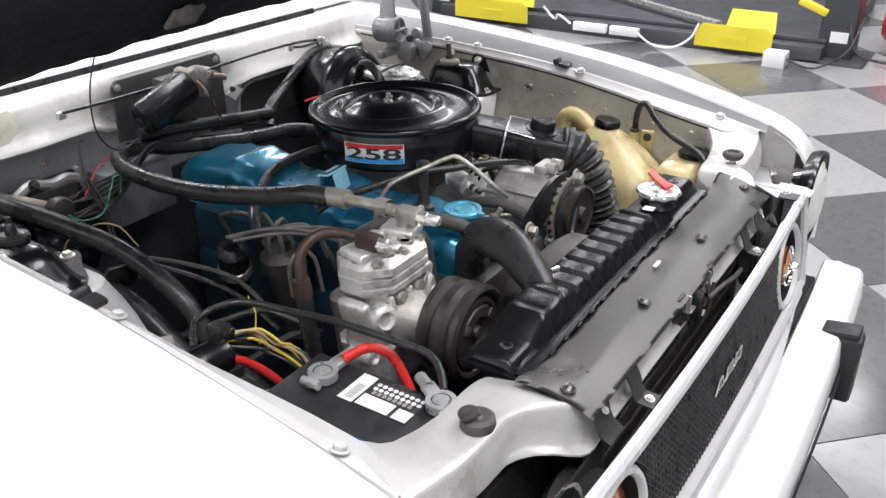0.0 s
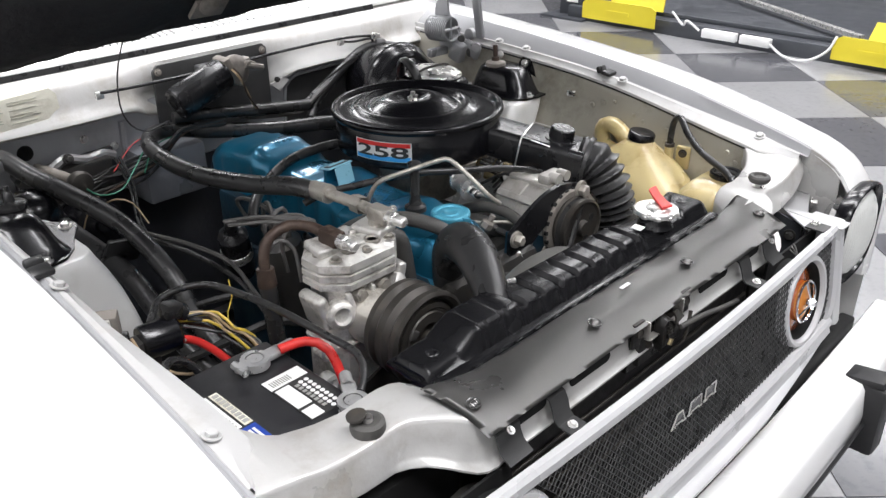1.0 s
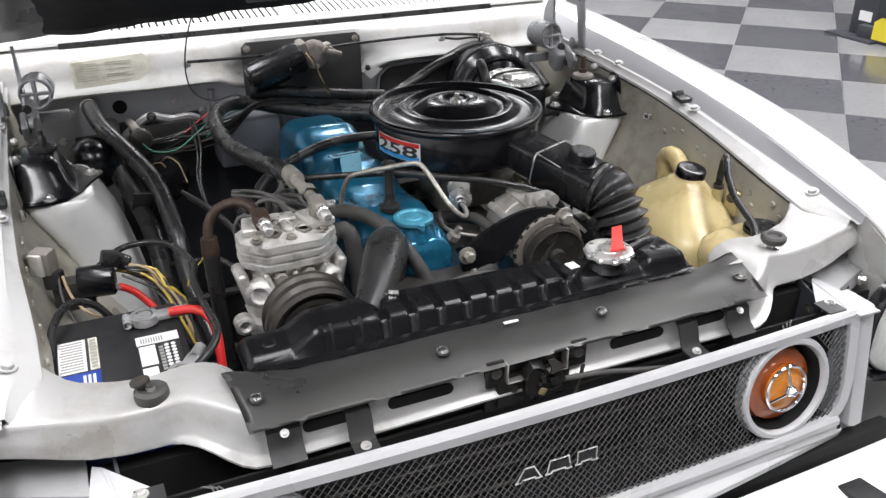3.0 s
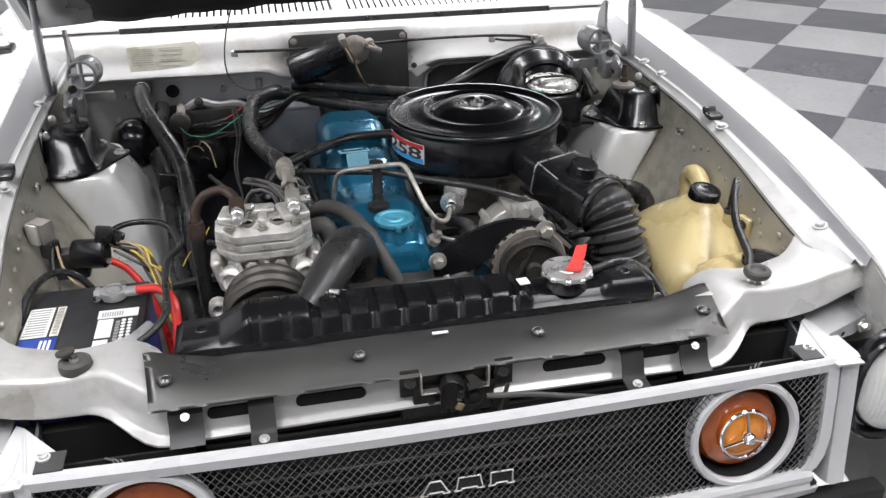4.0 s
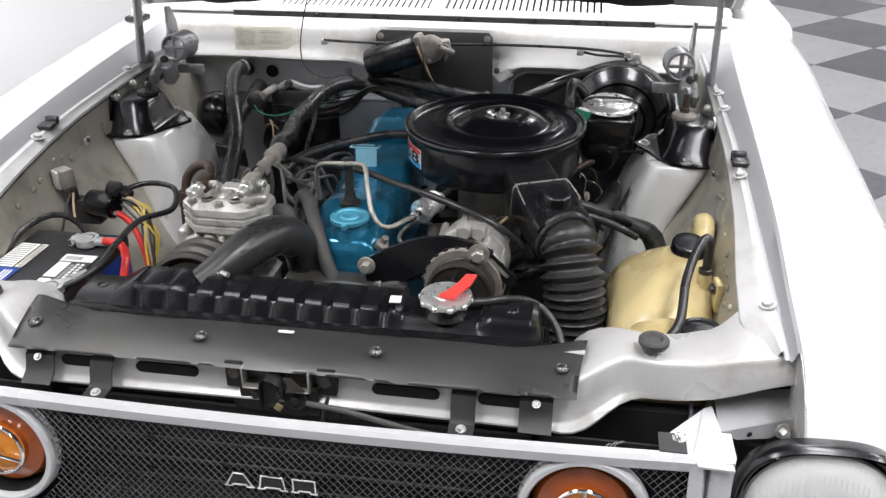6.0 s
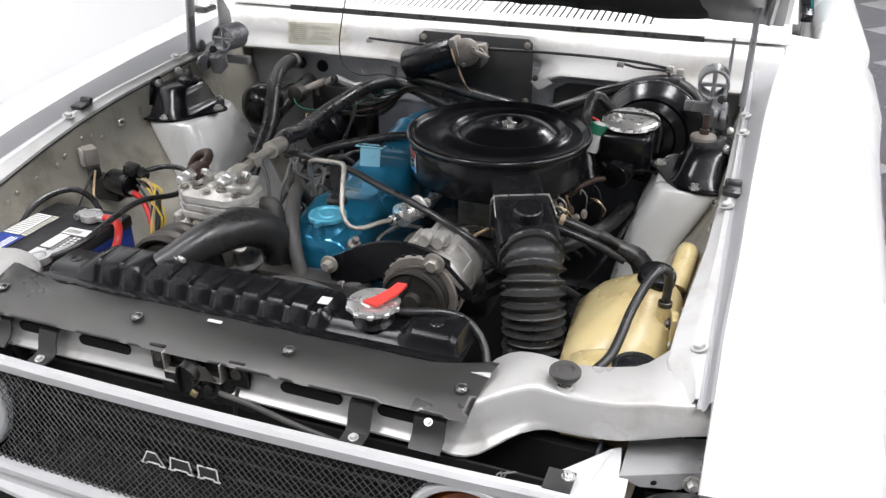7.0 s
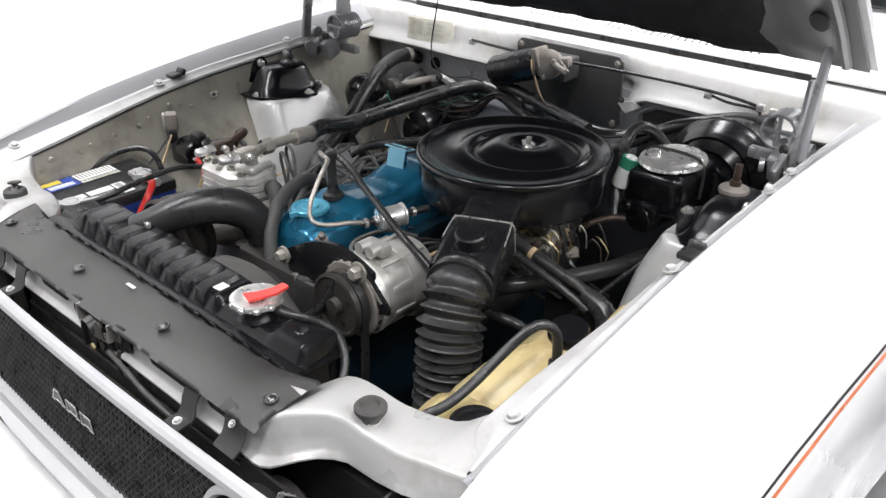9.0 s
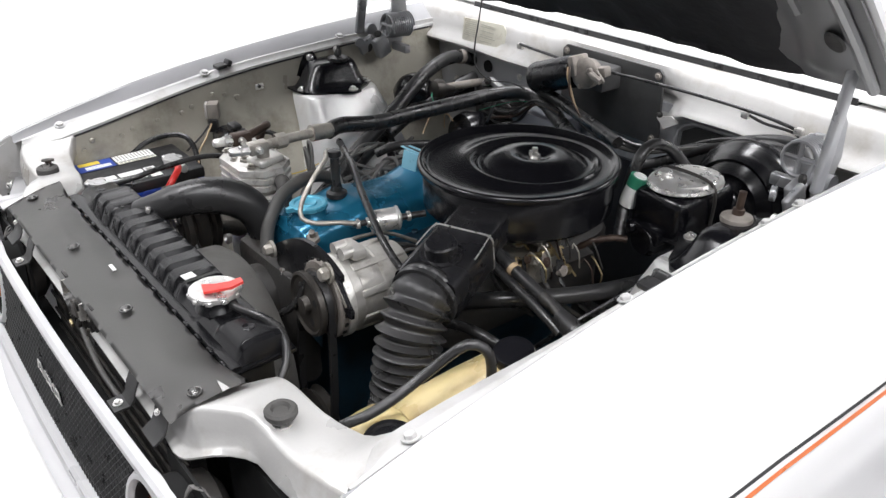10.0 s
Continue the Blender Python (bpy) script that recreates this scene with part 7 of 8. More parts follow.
    part("cable", tube(B(), [(-0.432, 0.238, 0.838), (-0.396, 0.226, 0.840), (-0.376, 0.202, 0.827), (-0.376, 0.170, 0.780), (-0.38, 0.15, 0.72), (-0.38, 0.14, 0.64)], 0.0070, 12), M_RED, red)
    part("cable", tube(B(), [(-0.494, 0.389, 0.817), (-0.471, 0.388, 0.802), (-0.443, 0.369, 0.768), (-0.421, 0.344, 0.720), (-0.41, 0.32, 0.66)], 0.0062, 12), M_RED, red)
    part("lug", box(B(), (-0.505, 0.387, 0.821), (0.030, 0.014, 0.006), rot=(0, 20, 5), bevel=0.003), M_LEAD, red, "crimped cable lug")
    part("lug_ring", lathe(B(), [(0.004, 0), (0.011, 0), (0.011, 0.004), (0.006, 0.005), (0, 0.009)], (-0.524, 0.386, 0.824), (0, -0.3, 1), 16), M_LEAD, red)
    neg = thing("ground_cable", (-0.4, 0.2, 0.7), "black battery ground cable", "cable")
    part("cable", tube(B(), [(-0.416, 0.088, 0.836), (-0.395, 0.105, 0.843), (-0.379, 0.135, 0.853), (-0.384, 0.194, 0.858), (-0.388, 0.286, 0.858), (-0.376, 0.385, 0.836), (-0.408, 0.460, 0.844), (-0.473, 0.476, 0.843), (-0.520, 0.430, 0.837)], 0.0055, 10), M_RUBBER, neg)
    # starter solenoid and relay on the apron
    sol = thing("starter_solenoid", (-0.53, 0.40, 0.80), "black starter solenoid on the inner apron", "solenoid")
    part("can", lathe(B(), [(0, 0), (0.024, 0.001), (0.026, 0.004), (0.026, 0.052), (0.022, 0.056), (0, 0.056)], (-0.552, 0.40, 0.830), (1, -0.1, 0), 24), M_BLACKGLOSS, sol)
    part("mount", box(B(), (-0.56, 0.40, 0.815), (0.06, 0.03, 0.05), bevel=0.004), M_DARK, sol)
    part("connector", box(B(), (-0.498, 0.402, 0.862), (0.028, 0.026, 0.024), rot=(0, 15, 10), bevel=0.005), M_RUBBER, sol)
    part("connector", box(B(), (-0.482, 0.41, 0.850), (0.026, 0.024, 0.02), rot=(0, 25, -20), bevel=0.005), M_RUBBER, sol)
    rel = thing("relay", (-0.588, 0.385, 0.86), "small metal relay with a black plug on the inner apron", "relay")
    part("can", box(B(), (-0.592, 0.397, 0.880), (0.032, 0.026, 0.038), rot=(0, 0, -32), bevel=0.003), M_DUSTY, rel)
    part("cover", box(B(), (-0.603, 0.385, 0.880), (0.006, 0.022, 0.036), rot=(0, 0, 58), bevel=0.002), M_ALU, rel, "bright metal face")
    part("bracket", box(B(), (-0.613, 0.403, 0.879), (0.020, 0.016, 0.024), rot=(0, 0, -32), bevel=0.003), M_ALU_DULL, rel)
    part("plug", box(B(), (-0.583, 0.390, 0.850), (0.026, 0.022, 0.030), rot=(0, 0, -32), bevel=0.003), M_RUBBER, rel)
    part("wire", tube(B(), [(-0.570, 0.38, 0.858), (-0.563, 0.36, 0.83), (-0.54, 0.33, 0.81), (-0.50, 0.31, 0.80)], 0.0022, 6), M_TAN, rel)
    part("wire", tube(B(), [(-0.576, 0.38, 0.858), (-0.575, 0.35, 0.83), (-0.562, 0.31, 0.81)], 0.0022, 6), M_INK, rel)
    har = thing("wiring_harness", (-0.44, 0.38, 0.74), "tangled red, yellow and black wiring beside the solenoid", "wiring")
    random.seed(21)
    for k, m in enumerate([M_YWIRE, M_INK, M_TAN, M_YWIRE, M_INK, M_TAN, M_RUST, M_INK, M_YWIRE, M_INK, M_RUST]):
        a = V((-0.495 + 0.02 * random.random(), 0.385 + 0.03 * random.random(), 0.852 - 0.02 * random.random()))
        mid = [a + V((0.018 + 0.018 * j + 0.010 * random.random(), -0.022 * j + 0.02 * random.random(), -0.020 * j + 0.012 * random.random())) for j in range(1, 4)]
        part("wire", tube(B(), [a, *mid, V((-0.405 + 0.02 * random.random(), 0.29 + 0.04 * random.random(), 0.72))], 0.0024, 6), m, har)
    part("loop", tube(B(), [(-0.60, 0.16, 0.80), (-0.592, 0.24, 0.842), (-0.565, 0.30, 0.850), (-0.53, 0.315, 0.83), (-0.50, 0.31, 0.78)], 0.006, 8), M_RUBBER, har, "black cable loop")


build_battery()


def build_bottles():
    wb = thing("washer_bottle", (0.52, 0.28, 0.55), "aged yellow plastic washer bottle with a black cap", "bottle")
    cx, cy = 0.512, 0.275
    def ring(z, sx, sy, ox=0.0, oy=0.0, e=0.62):
        out = []
        for k in range(36):
            a = math.tau * k / 36
            px, py = math.cos(a), math.sin(a)
            px, py = math.copysign(abs(px) ** e, px), math.copysign(abs(py) ** e, py)
            f = 1 + 0.035 * math.sin(3 * a + 1.0) + 0.022 * math.sin(7 * a) + 0.010 * math.sin(13 * a + z * 20)
            out.append(V((cx + ox + sx * px * f, cy + oy + sy * py * f, z)))
        return out
    rings = [ring(0.56, 0.065, 0.10), ring(0.62, 0.078, 0.115), ring(0.70, 0.084, 0.122), ring(0.76, 0.086, 0.124), ring(0.782, 0.083, 0.121, 0.002), ring(0.802, 0.075, 0.112, 0.010, 0.004), ring(0.822, 0.062, 0.092, 0.020, 0.010, 0.7), ring(0.840, 0.048, 0.066, 0.029, 0.016, 0.8), ring(0.855, 0.036, 0.042, 0.034, 0.020, 1.0), ring(0.866, 0.027, 0.027, 0.036, 0.021, 1.0)]
    part("tank", loft(B(), rings), M_YELLOW, wb, "stained yellow plastic tank", angle=70)
    part("cap", lathe(B(), [(0.0265, -0.002), (0.0285, 0.000), (0.0285, 0.014), (0.0265, 0.017), (0.022, 0.0180), (0.012, 0.0165), (0, 0.0165)], (0.553, 0.297, 0.866), (0.08, -0.16, 1), 28), M_BLACKGLOSS, wb, "black screw cap")
    bm = B()
    tube(bm, [(0.580, 0.340, 0.835), (0.585, 0.365, 0.856), (0.588, 0.390, 0.868), (0.588, 0.412, 0.862), (0.588, 0.418, 0.84), (0.582, 0.40, 0.80)], 0.018, 12)
    tube(bm, [(0.578, 0.37, 0.81), (0.58, 0.40, 0.815)], 0.02, 10)
    part("handle", bm, M_YELLOW, wb)
    part("lug", box(B(), (0.592, 0.215, 0.835), (0.012, 0.030, 0.050), rot=(0, 0, 10), bevel=0.004), M_YELLOW, wb)
    part("lug_bolt", bolt(B(), (0.585, 0.213, 0.846), (-1, -0.3, 0), 0.006, 0.006), M_PULLEY, wb)
    part("elbow", lathe(B(), [(0.010, 0), (0.010, 0.03), (0, 0.032)], (0.574, 0.239, 0.830), (0, 0, 1), 12), M_YELLOW, wb)
    ob = thing("overflow_bottle", (0.53, 0.11, 0.6), "small yellow coolant bottle with a black cap", "bottle")
    cx, cy = 0.520, 0.112
    part("tank", loft(B(), [ring(0.60, 0.05, 0.045), ring(0.70, 0.062, 0.046), ring(0.79, 0.064, 0.046), ring(0.815, 0.060, 0.043), ring(0.828, 0.045, 0.034, 0.012), ring(0.834, 0.034, 0.028, 0.025, 0, 1.0)]), M_YELLOW, ob, "stained yellow plastic tank", angle=70)
    part("cap", lathe(B(), [(0.030, 0.0), (0.032, 0.002), (0.032, 0.010), (0.029, 0.013), (0.024, 0.012), (0.022, 0.009), (0, 0.009)], (0.556, 0.098, 0.833), (0, 0, 1), 30), M_BLACK, ob, "black cap with a raised rim")
    h = thing("washer_hose", (0.53, 0.15, 0.85), "black rubber hose looping out of the washer bottle", "hose")
    part("hose", tube(B(), [(0.574, 0.239, 0.852), (0.575, 0.238, 0.897), (0.571, 0.230, 0.921), (0.560, 0.212, 0.929), (0.546, 0.190, 0.911), (0.534, 0.155, 0.886), (0.529, 0.12, 0.870), (0.522, 0.085, 0.858), (0.503, 0.058, 0.843), (0.475, 0.050, 0.805)], 0.0068, 12), M_RUBBER, h)
    part("collar", lathe(B(), [(0.008, 0), (0.0105, 0.001), (0.0105, 0.008), (0.008, 0.009)], (0.574, 0.239, 0.858), (0, 0, 1), 14), M_PULLEY, h)


build_bottles()


def build_brakes():
    bo = thing("brake_booster", (0.49, 1.0, 0.80), "gloss black round brake booster on the firewall", "brake booster")
    part("drum", lathe(B(), [(0.0, 0.150), (0.034, 0.150), (0.040, 0.144), (0.056, 0.142), (0.062, 0.147), (0.068, 0.142), (0.080, 0.134), (0.086, 0.137), (0.092, 0.130), (0.099, 0.122), (0.104, 0.110), (0.109, 0.106), (0.112, 0.098), (0.112, 0.086), (0.105, 0.082), (0.102, 0.03), (0.085, -0.02), (0, -0.02)], (0.458, 1.035, 0.868), (-0.04, -1, 0.05), 64), M_BLACKGLOSS, bo, angle=40)
    part("check_valve", lathe(B(), [(0.016, 0), (0.016, 0.012), (0.010, 0.016), (0.010, 0.034), (0, 0.036)], (0.415, 0.900, 0.905), (-0.3, -1, 0.4), 16), M_RUBBER, bo, "black rubber check valve")
    part("clamp_band", lathe(B(), [(0.1125, 0.086), (0.1145, 0.088), (0.1145, 0.095), (0.1115, 0.098)], (0.458, 1.035, 0.868), (-0.04, -1, 0.05), 64), M_BLACK, bo)
    part("pushrod_shell", lathe(B(), [(0.040, 0.0), (0.034, 0.03), (0.030, 0.035), (0, 0.036)], (0.450, 0.892, 0.874), (-0.04, -1, 0.05), 24), M_BLACKGLOSS, bo)
    mc = thing("master_cylinder", (0.427, 0.790, 0.823), "gloss black brake master cylinder with a silver lid", "master cylinder")
    bm = B()
    box(bm, (0.427, 0.795, 0.898), (0.11, 0.150, 0.085), bevel=0.018, seg=3)
    lathe(bm, [(0.03, -0.15), (0.03, 0.02), (0.024, 0.03), (0, 0.03)], (0.420, 0.735, 0.855), (-0.1, -1, 0), 20)
    box(bm, (0.422, 0.730, 0.868), (0.06, 0.05, 0.03), bevel=0.006)
    part("body", bm, M_BLACKGLOSS, mc)
    bm = B()
    lathe(bm, [(0.0, 0.0), (0.055, 0.0), (0.058, 0.003), (0.056, 0.008), (0.050, 0.009), (0.046, 0.013), (0.03, 0.014), (0, 0.014)], (0.429, 0.792, 0.941), (0, 0, 1), 36, ovality=1.25, xdir=(1, 0, 0))
    lathe(bm, [(0.0, 0.004), (0.012, 0.004), (0.012, 0.010), (0.009, 0.012), (0, 0.012)], (0.402, 0.770, 0.951), (0, 0, 1), 12)
    lid = part("lid", bm, M_STEEL, mc, "silver pressed lid")
    part("bail_wire", tube(B(), [(0.372, 0.795, 0.883), (0.368, 0.795, 0.933), (0.382, 0.795, 0.955), (0.432, 0.795, 0.960), (0.477, 0.795, 0.955), (0.488, 0.795, 0.933), (0.486, 0.795, 0.883)], 0.003, 8), M_DARK, mc, "wire bail")
    part("port", lathe(B(), [(0.013, 0), (0.013, 0.018), (0.008, 0.02), (0, 0.02)], (0.397, 0.720, 0.871), (-0.5, -0.9, 0), 12), M_BLACKGLOSS, mc)
    part("brake_line", tube(B(), [(0.442, 0.720, 0.863), (0.482, 0.710, 0.875), (0.507, 0.700, 0.871), (0.512, 0.685, 0.853), (0.472, 0.630, 0.813), (0.44, 0.52, 0.77), (0.40, 0.48, 0.72)], 0.004, 8), M_BLACK, mc, "thin black brake line")
    wires = thing("firewall_loom", (0.4, 1.0, 0.94), "black taped wiring loom with red wires along the firewall", "wiring")
    part("loom", tube(B(), [(0.19, 0.97, 0.85), (0.235, 1.006, 0.870), (0.308, 1.022, 0.913), (0.397, 1.045, 0.949), (0.468, 1.055, 0.960), (0.527, 1.016, 0.950), (0.562, 0.975, 0.912), (0.57, 0.92, 0.86)], 0.011, 10), M_RUBBER, wires)
    part("loom", tube(B(), [(0.48, 1.055, 0.957), (0.53, 1.035, 0.942), (0.575, 0.985, 0.922), (0.585, 0.90, 0.88)], 0.008, 8), M_RUBBER, wires)
    part("red_wire", tube(B(), [(0.478, 1.045, 0.958), (0.452, 1.035, 0.948), (0.425, 1.03, 0.932)], 0.0025, 6), M_RED, wires)
    part("red_wire", tube(B(), [(0.30, 0.96, 0.885), (0.33, 0.93, 0.895), (0.36, 0.90, 0.89), (0.38, 0.88, 0.87)], 0.0025, 6), M_RED, wires)
    part("green_wire", tube(B(), [(-0.26, 0.92, 0.86), (-0.20, 0.98, 0.885), (-0.12, 0.99, 0.895)], 0.0012, 6), M_GREEN, wires)
    part("red_wire", tube(B(), [(-0.30, 0.97, 0.86), (-0.22, 1.02, 0.89), (-0.14, 1.01, 0.90)], 0.0011, 6), M_RED, wires)
    for k in range(3):
        part("loom", tube(B(), [(0.02 + 0.02 * k, 0.97, 0.895), (0.10, 0.955 + 0.01 * k, 0.885 + 0.004 * k), (0.17, 0.975, 0.875 + 0.006 * k), (0.24, 1.000 + 0.008 * k, 0.892), (0.33, 1.025, 0.922 + 0.006 * k), (0.44, 1.050, 0.958)], 0.0055, 8), M_RUBBER if k else M_RUBBER_GREY, wires)
    part("tape_knot", lathe(B(), [(0.011, -0.016), (0.0155, -0.010), (0.016, 0.008), (0.012, 0.014), (0, 0.015)], (0.489, 1.048, 0.960), (1, -0.3, -0.1), 12), M_RUBBER, wires)
    part("clip", box(B(), (0.492, 1.062, 0.977), (0.016, 0.012, 0.018), bevel=0.003), M_STEEL, wires)
    hose = thing("vacuum_hose", (0.36, 0.85, 0.9), "thick black vacuum hose to the brake booster", "hose")
    part("hose", tube(B(), [(0.375, 0.700, 0.84), (0.348, 0.745, 0.915), (0.345, 0.770, 0.965), (0.348, 0.798, 0.984), (0.362, 0.832, 0.972), (0.385, 0.862, 0.93), (0.41, 0.90, 0.90)], 0.0105, 12), M_RUBBER, hose)
    th = thing("solenoid_valve", (0.385, 0.86, 0.90), "white and green plastic vacuum valve", "valve")
    part("body", lathe(B(), [(0.014, 0), (0.016, 0.01), (0.016, 0.05), (0.010, 0.06), (0, 0.06)], (0.362, 0.728, 0.895), (0.25, 0.2, 1), 16), M_PAPER, th)
    part("tip", lathe(B(), [(0.0165, 0), (0.0165, 0.02), (0, 0.02)], (0.3705, 0.735, 0.930), (0.25, 0.2, 1), 16), M_GREEN, th)


build_brakes()


def build_wiper():
    w = thing("wiper_motor", (-0.06, 1.0, 0.93), "black wiper motor with a dull gearbox on the firewall plate", "wiper motor")
    a, b = V((-0.140, 0.985, 0.955)), V((-0.012, 0.985, 1.000))
    ax = (b - a).normalized()
    part("motor", lathe(B(), [(0, 0), (0.030, 0.001), (0.0345, 0.005), (0.0355, 0.012), (0.0355, 0.125), (0.032, 0.132), (0.012, 0.134)], a, ax, 32), M_BLACK, w, "satin black motor can")
    part("end_hole", lathe(B(), [(0.010, 0), (0.008, 0.002), (0, 0.002)], a, -ax, 14), M_VOID, w)
    bm = B()
    lathe(bm, [(0.030, -0.014), (0.033, 0.0), (0.032, 0.010), (0.026, 0.015), (0.014, 0.017), (0, 0.017)], (0.012, 0.985, 1.000), (0.15, -0.9, 0.2), 22)
    box(bm, (0.036, 0.998, 1.006), (0.044, 0.026, 0.022), rot=(0, -12, 8), bevel=0.005)
    box(bm, (-0.012, 0.985, 1.012), (0.018, 0.050, 0.044), rot=(0, -18, 0), bevel=0.005)
    for k in range(3):
        box(bm, (0.052 + 0.007 * k, 0.975, 1.010 - 0.006 * k), (0.014, 0.006, 0.008), rot=(0, 25, -25), bevel=0.002)
        lathe(bm, [(0.006, 0), (0.006, 0.008), (0.004, 0.010), (0, 0.010)], (0.012 + 0.026 * math.cos(2.1 * k + 0.5), 0.972, 1.0 + 0.026 * math.sin(2.1 * k + 0.5)), (0.15, -0.9, 0.2), 8)
    part("gearbox", bm, M_DUSTY, w, "dusty brown gearbox")
    part("bracket", box(B(), (0.0, 1.03, 0.985), (0.09, 0.06, 0.05), bevel=0.006), M_PLATE, w)
    part("lead", tube(B(), [(-0.014, 0.955, 1.012), (-0.004, 0.945, 0.995), (0.010, 0.945, 0.965), (0.022, 0.948, 0.935), (0.045, 0.955, 0.90)], 0.0024, 8), M_TAN, w, "tan wire")
    part("lead", tube(B(), [(-0.010, 0.955, 1.014), (0.002, 0.944, 0.992), (0.008, 0.943, 0.960), (0.026, 0.947, 0.930), (0.050, 0.955, 0.90)], 0.0022, 8), M_RUST, w, "brown wire")
    part("crank", tube(B(), [(0.03, 0.97, 1.01), (0.055, 0.965, 1.003), (0.07, 0.965, 0.998)], 0.007, 8), M_DUSTY, w)
    c = thing("washer_cable", (0.1, 1.03, 0.98), "thin black cable along the firewall", "cable")
    part("cable", tube(B(), [(-0.264, 1.047, 0.997), (-0.20, 1.042, 0.996), (-0.10, 1.03, 0.998), (0.0, 1.025, 1.0), (0.14, 1.035, 1.002), (0.30, 1.045, 1.0), (0.40, 1.05, 0.995), (0.469, 1.055, 0.985)], 0.0035, 8), M_RUBBER, c)
    part("cable_end", tube(B(), [(0.36, 1.052, 0.99), (0.40, 1.048, 0.983), (0.45, 1.05, 0.982), (0.468, 1.055, 0.975), (0.47, 1.05, 0.955)], 0.003, 8), M_RUBBER, c)
    for x, z in ((-0.264, 0.992), (0.36, 0.988), (0.47, 0.986)):
        part("clip", box(B(), (x, 1.05, z), (0.016, 0.012, 0.014), bevel=0.002), M_STEEL, c)
    l = thing("lamp_wire", (-0.2, 1.0, 1.0), "thin black wire hanging from the open hood", "wire")
    part("wire", tube(B(), [(-0.20, 0.88, 1.23), (-0.233, 0.906, 1.177), (-0.271, 0.924, 1.077), (-0.283, 0.921, 1.002), (-0.270, 0.917, 0.961), (-0.233, 0.927, 0.938), (-0.182, 0.945, 0.941), (-0.165, 0.975, 0.925)], 0.0016, 6), M_INK, l)


build_wiper()


def build_heater():
    h = thing("heater_hose", (-0.4, 0.7, 0.6), "pair of thick black heater hoses from the firewall", "hose", "heater hoses")
    part("hose", tube(B(), [(-0.484, 1.085, 0.905), (-0.483, 1.045, 0.921), (-0.479, 0.991, 0.924), (-0.465, 0.924, 0.909), (-0.431, 0.843, 0.883), (-0.392, 0.748, 0.843), (-0.376, 0.640, 0.782), (-0.370, 0.57, 0.70), (-0.345, 0.46, 0.60)], 0.017, 16), M_RUBBER, h)
    part("collar", tube(B(), [(-0.4835, 1.050, 0.920), (-0.4825, 1.035, 0.9225)], 0.019, 16, smooth=False), M_DUSTY, h)
    h2 = thing("heater_hose", (-0.42, 0.7, 0.6), "pair of thick black heater hoses from the firewall", "hose", "heater hoses")
    part("hose", tube(B(), [(-0.446, 1.06, 0.872), (-0.450, 0.98, 0.852), (-0.452, 0.88, 0.825), (-0.430, 0.78, 0.792), (-0.416, 0.70, 0.760), (-0.405, 0.60, 0.69), (-0.365, 0.40, 0.57)], 0.018, 16), M_RUBBER, h2)
    part("tie", box(B(), (-0.406, 0.745, 0.803), (0.070, 0.008, 0.062), rot=(30, 10, 0), bevel=0.003), M_RUBBER, h2)
    v = thing("heater_valve", (-0.395, 0.95, 0.85), "tarnished heater control valve on the firewall", "valve")
    part("body", lathe(B(), [(0.010, -0.05), (0.012, -0.02), (0.022, -0.015), (0.024, 0.0), (0.020, 0.010), (0.012, 0.013), (0, 0.014)], (-0.395, 0.897, 0.884), (0.0, -1, 0.15), 22), M_PULLEY, v)
    part("stem", tube(B(), [(-0.395, 0.91, 0.882), (-0.398, 0.98, 0.878), (-0.405, 1.08, 0.868)], 0.010, 12), M_DUSTY, v)
    part("line", tube(B(), [(-0.394, 0.880, 0.878), (-0.375, 0.87, 0.862), (-0.33, 0.88, 0.856), (-0.28, 0.92, 0.872), (-0.24, 0.955, 0.888)], 0.0016, 6), M_GREEN, v, "green vacuum line")
    can = thing("blower_motor", (-0.34, 0.9, 0.70), "round black blower motor on the firewall", "motor")
    part("can", lathe(B(), [(0.0, 0.05), (0.012, 0.05), (0.014, 0.04), (0.046, 0.036), (0.055, 0.02), (0.055, -0.06), (0, -0.06)], (-0.358, 0.975, 0.762), (0, -1, 0.25), 32), M_BLACKGLOSS, can, angle=45)
    part("mount", box(B(), (-0.34, 1.06, 0.80), (0.14, 0.06, 0.14), bevel=0.01), M_DARK, can)
    part("wire", tube(B(), [(-0.355, 0.915, 0.808), (-0.365, 0.91, 0.822), (-0.388, 0.915, 0.815), (-0.402, 0.925, 0.775)], 0.0016, 6), M_TAN, can)
    res = thing("vacuum_reservoir", (-0.5, 0.9, 0.78), "glossy black vacuum reservoir ball", "reservoir")
    part("ball", lathe(B(), [(0.0, 0.055), (0.02, 0.052), (0.042, 0.036), (0.053, 0.012), (0.055, -0.01), (0.045, -0.035), (0, -0.055)], (-0.495, 0.90, 0.845), (0, -0.6, 0.8), 32), M_BLACKGLOSS, res, angle=80)
    part("mount", box(B(), (-0.50, 1.0, 0.83), (0.05, 0.18, 0.03), bevel=0.004), M_DARK, res)
    # grimy lumps low in the bay
    low = thing("steering_gear", (0.44, 0.45, 0.36), "black power steering gear and lines low in the bay", "steering gear")
    bm = B()
    lathe(bm, [(0.05, -0.08), (0.06, -0.05), (0.06, 0.04), (0.04, 0.07), (0, 0.075)], (0.43, 0.42, 0.66), (0.2, -0.3, 1), 24)
    box(bm, (0.42, 0.42, 0.50), (0.12, 0.14, 0.30), bevel=0.02)
    part("housing", bm, M_BLACK, low)
    hs = thing("steering_hose", (0.35, 0.5, 0.7), "black power steering hoses beside the engine", "hose")
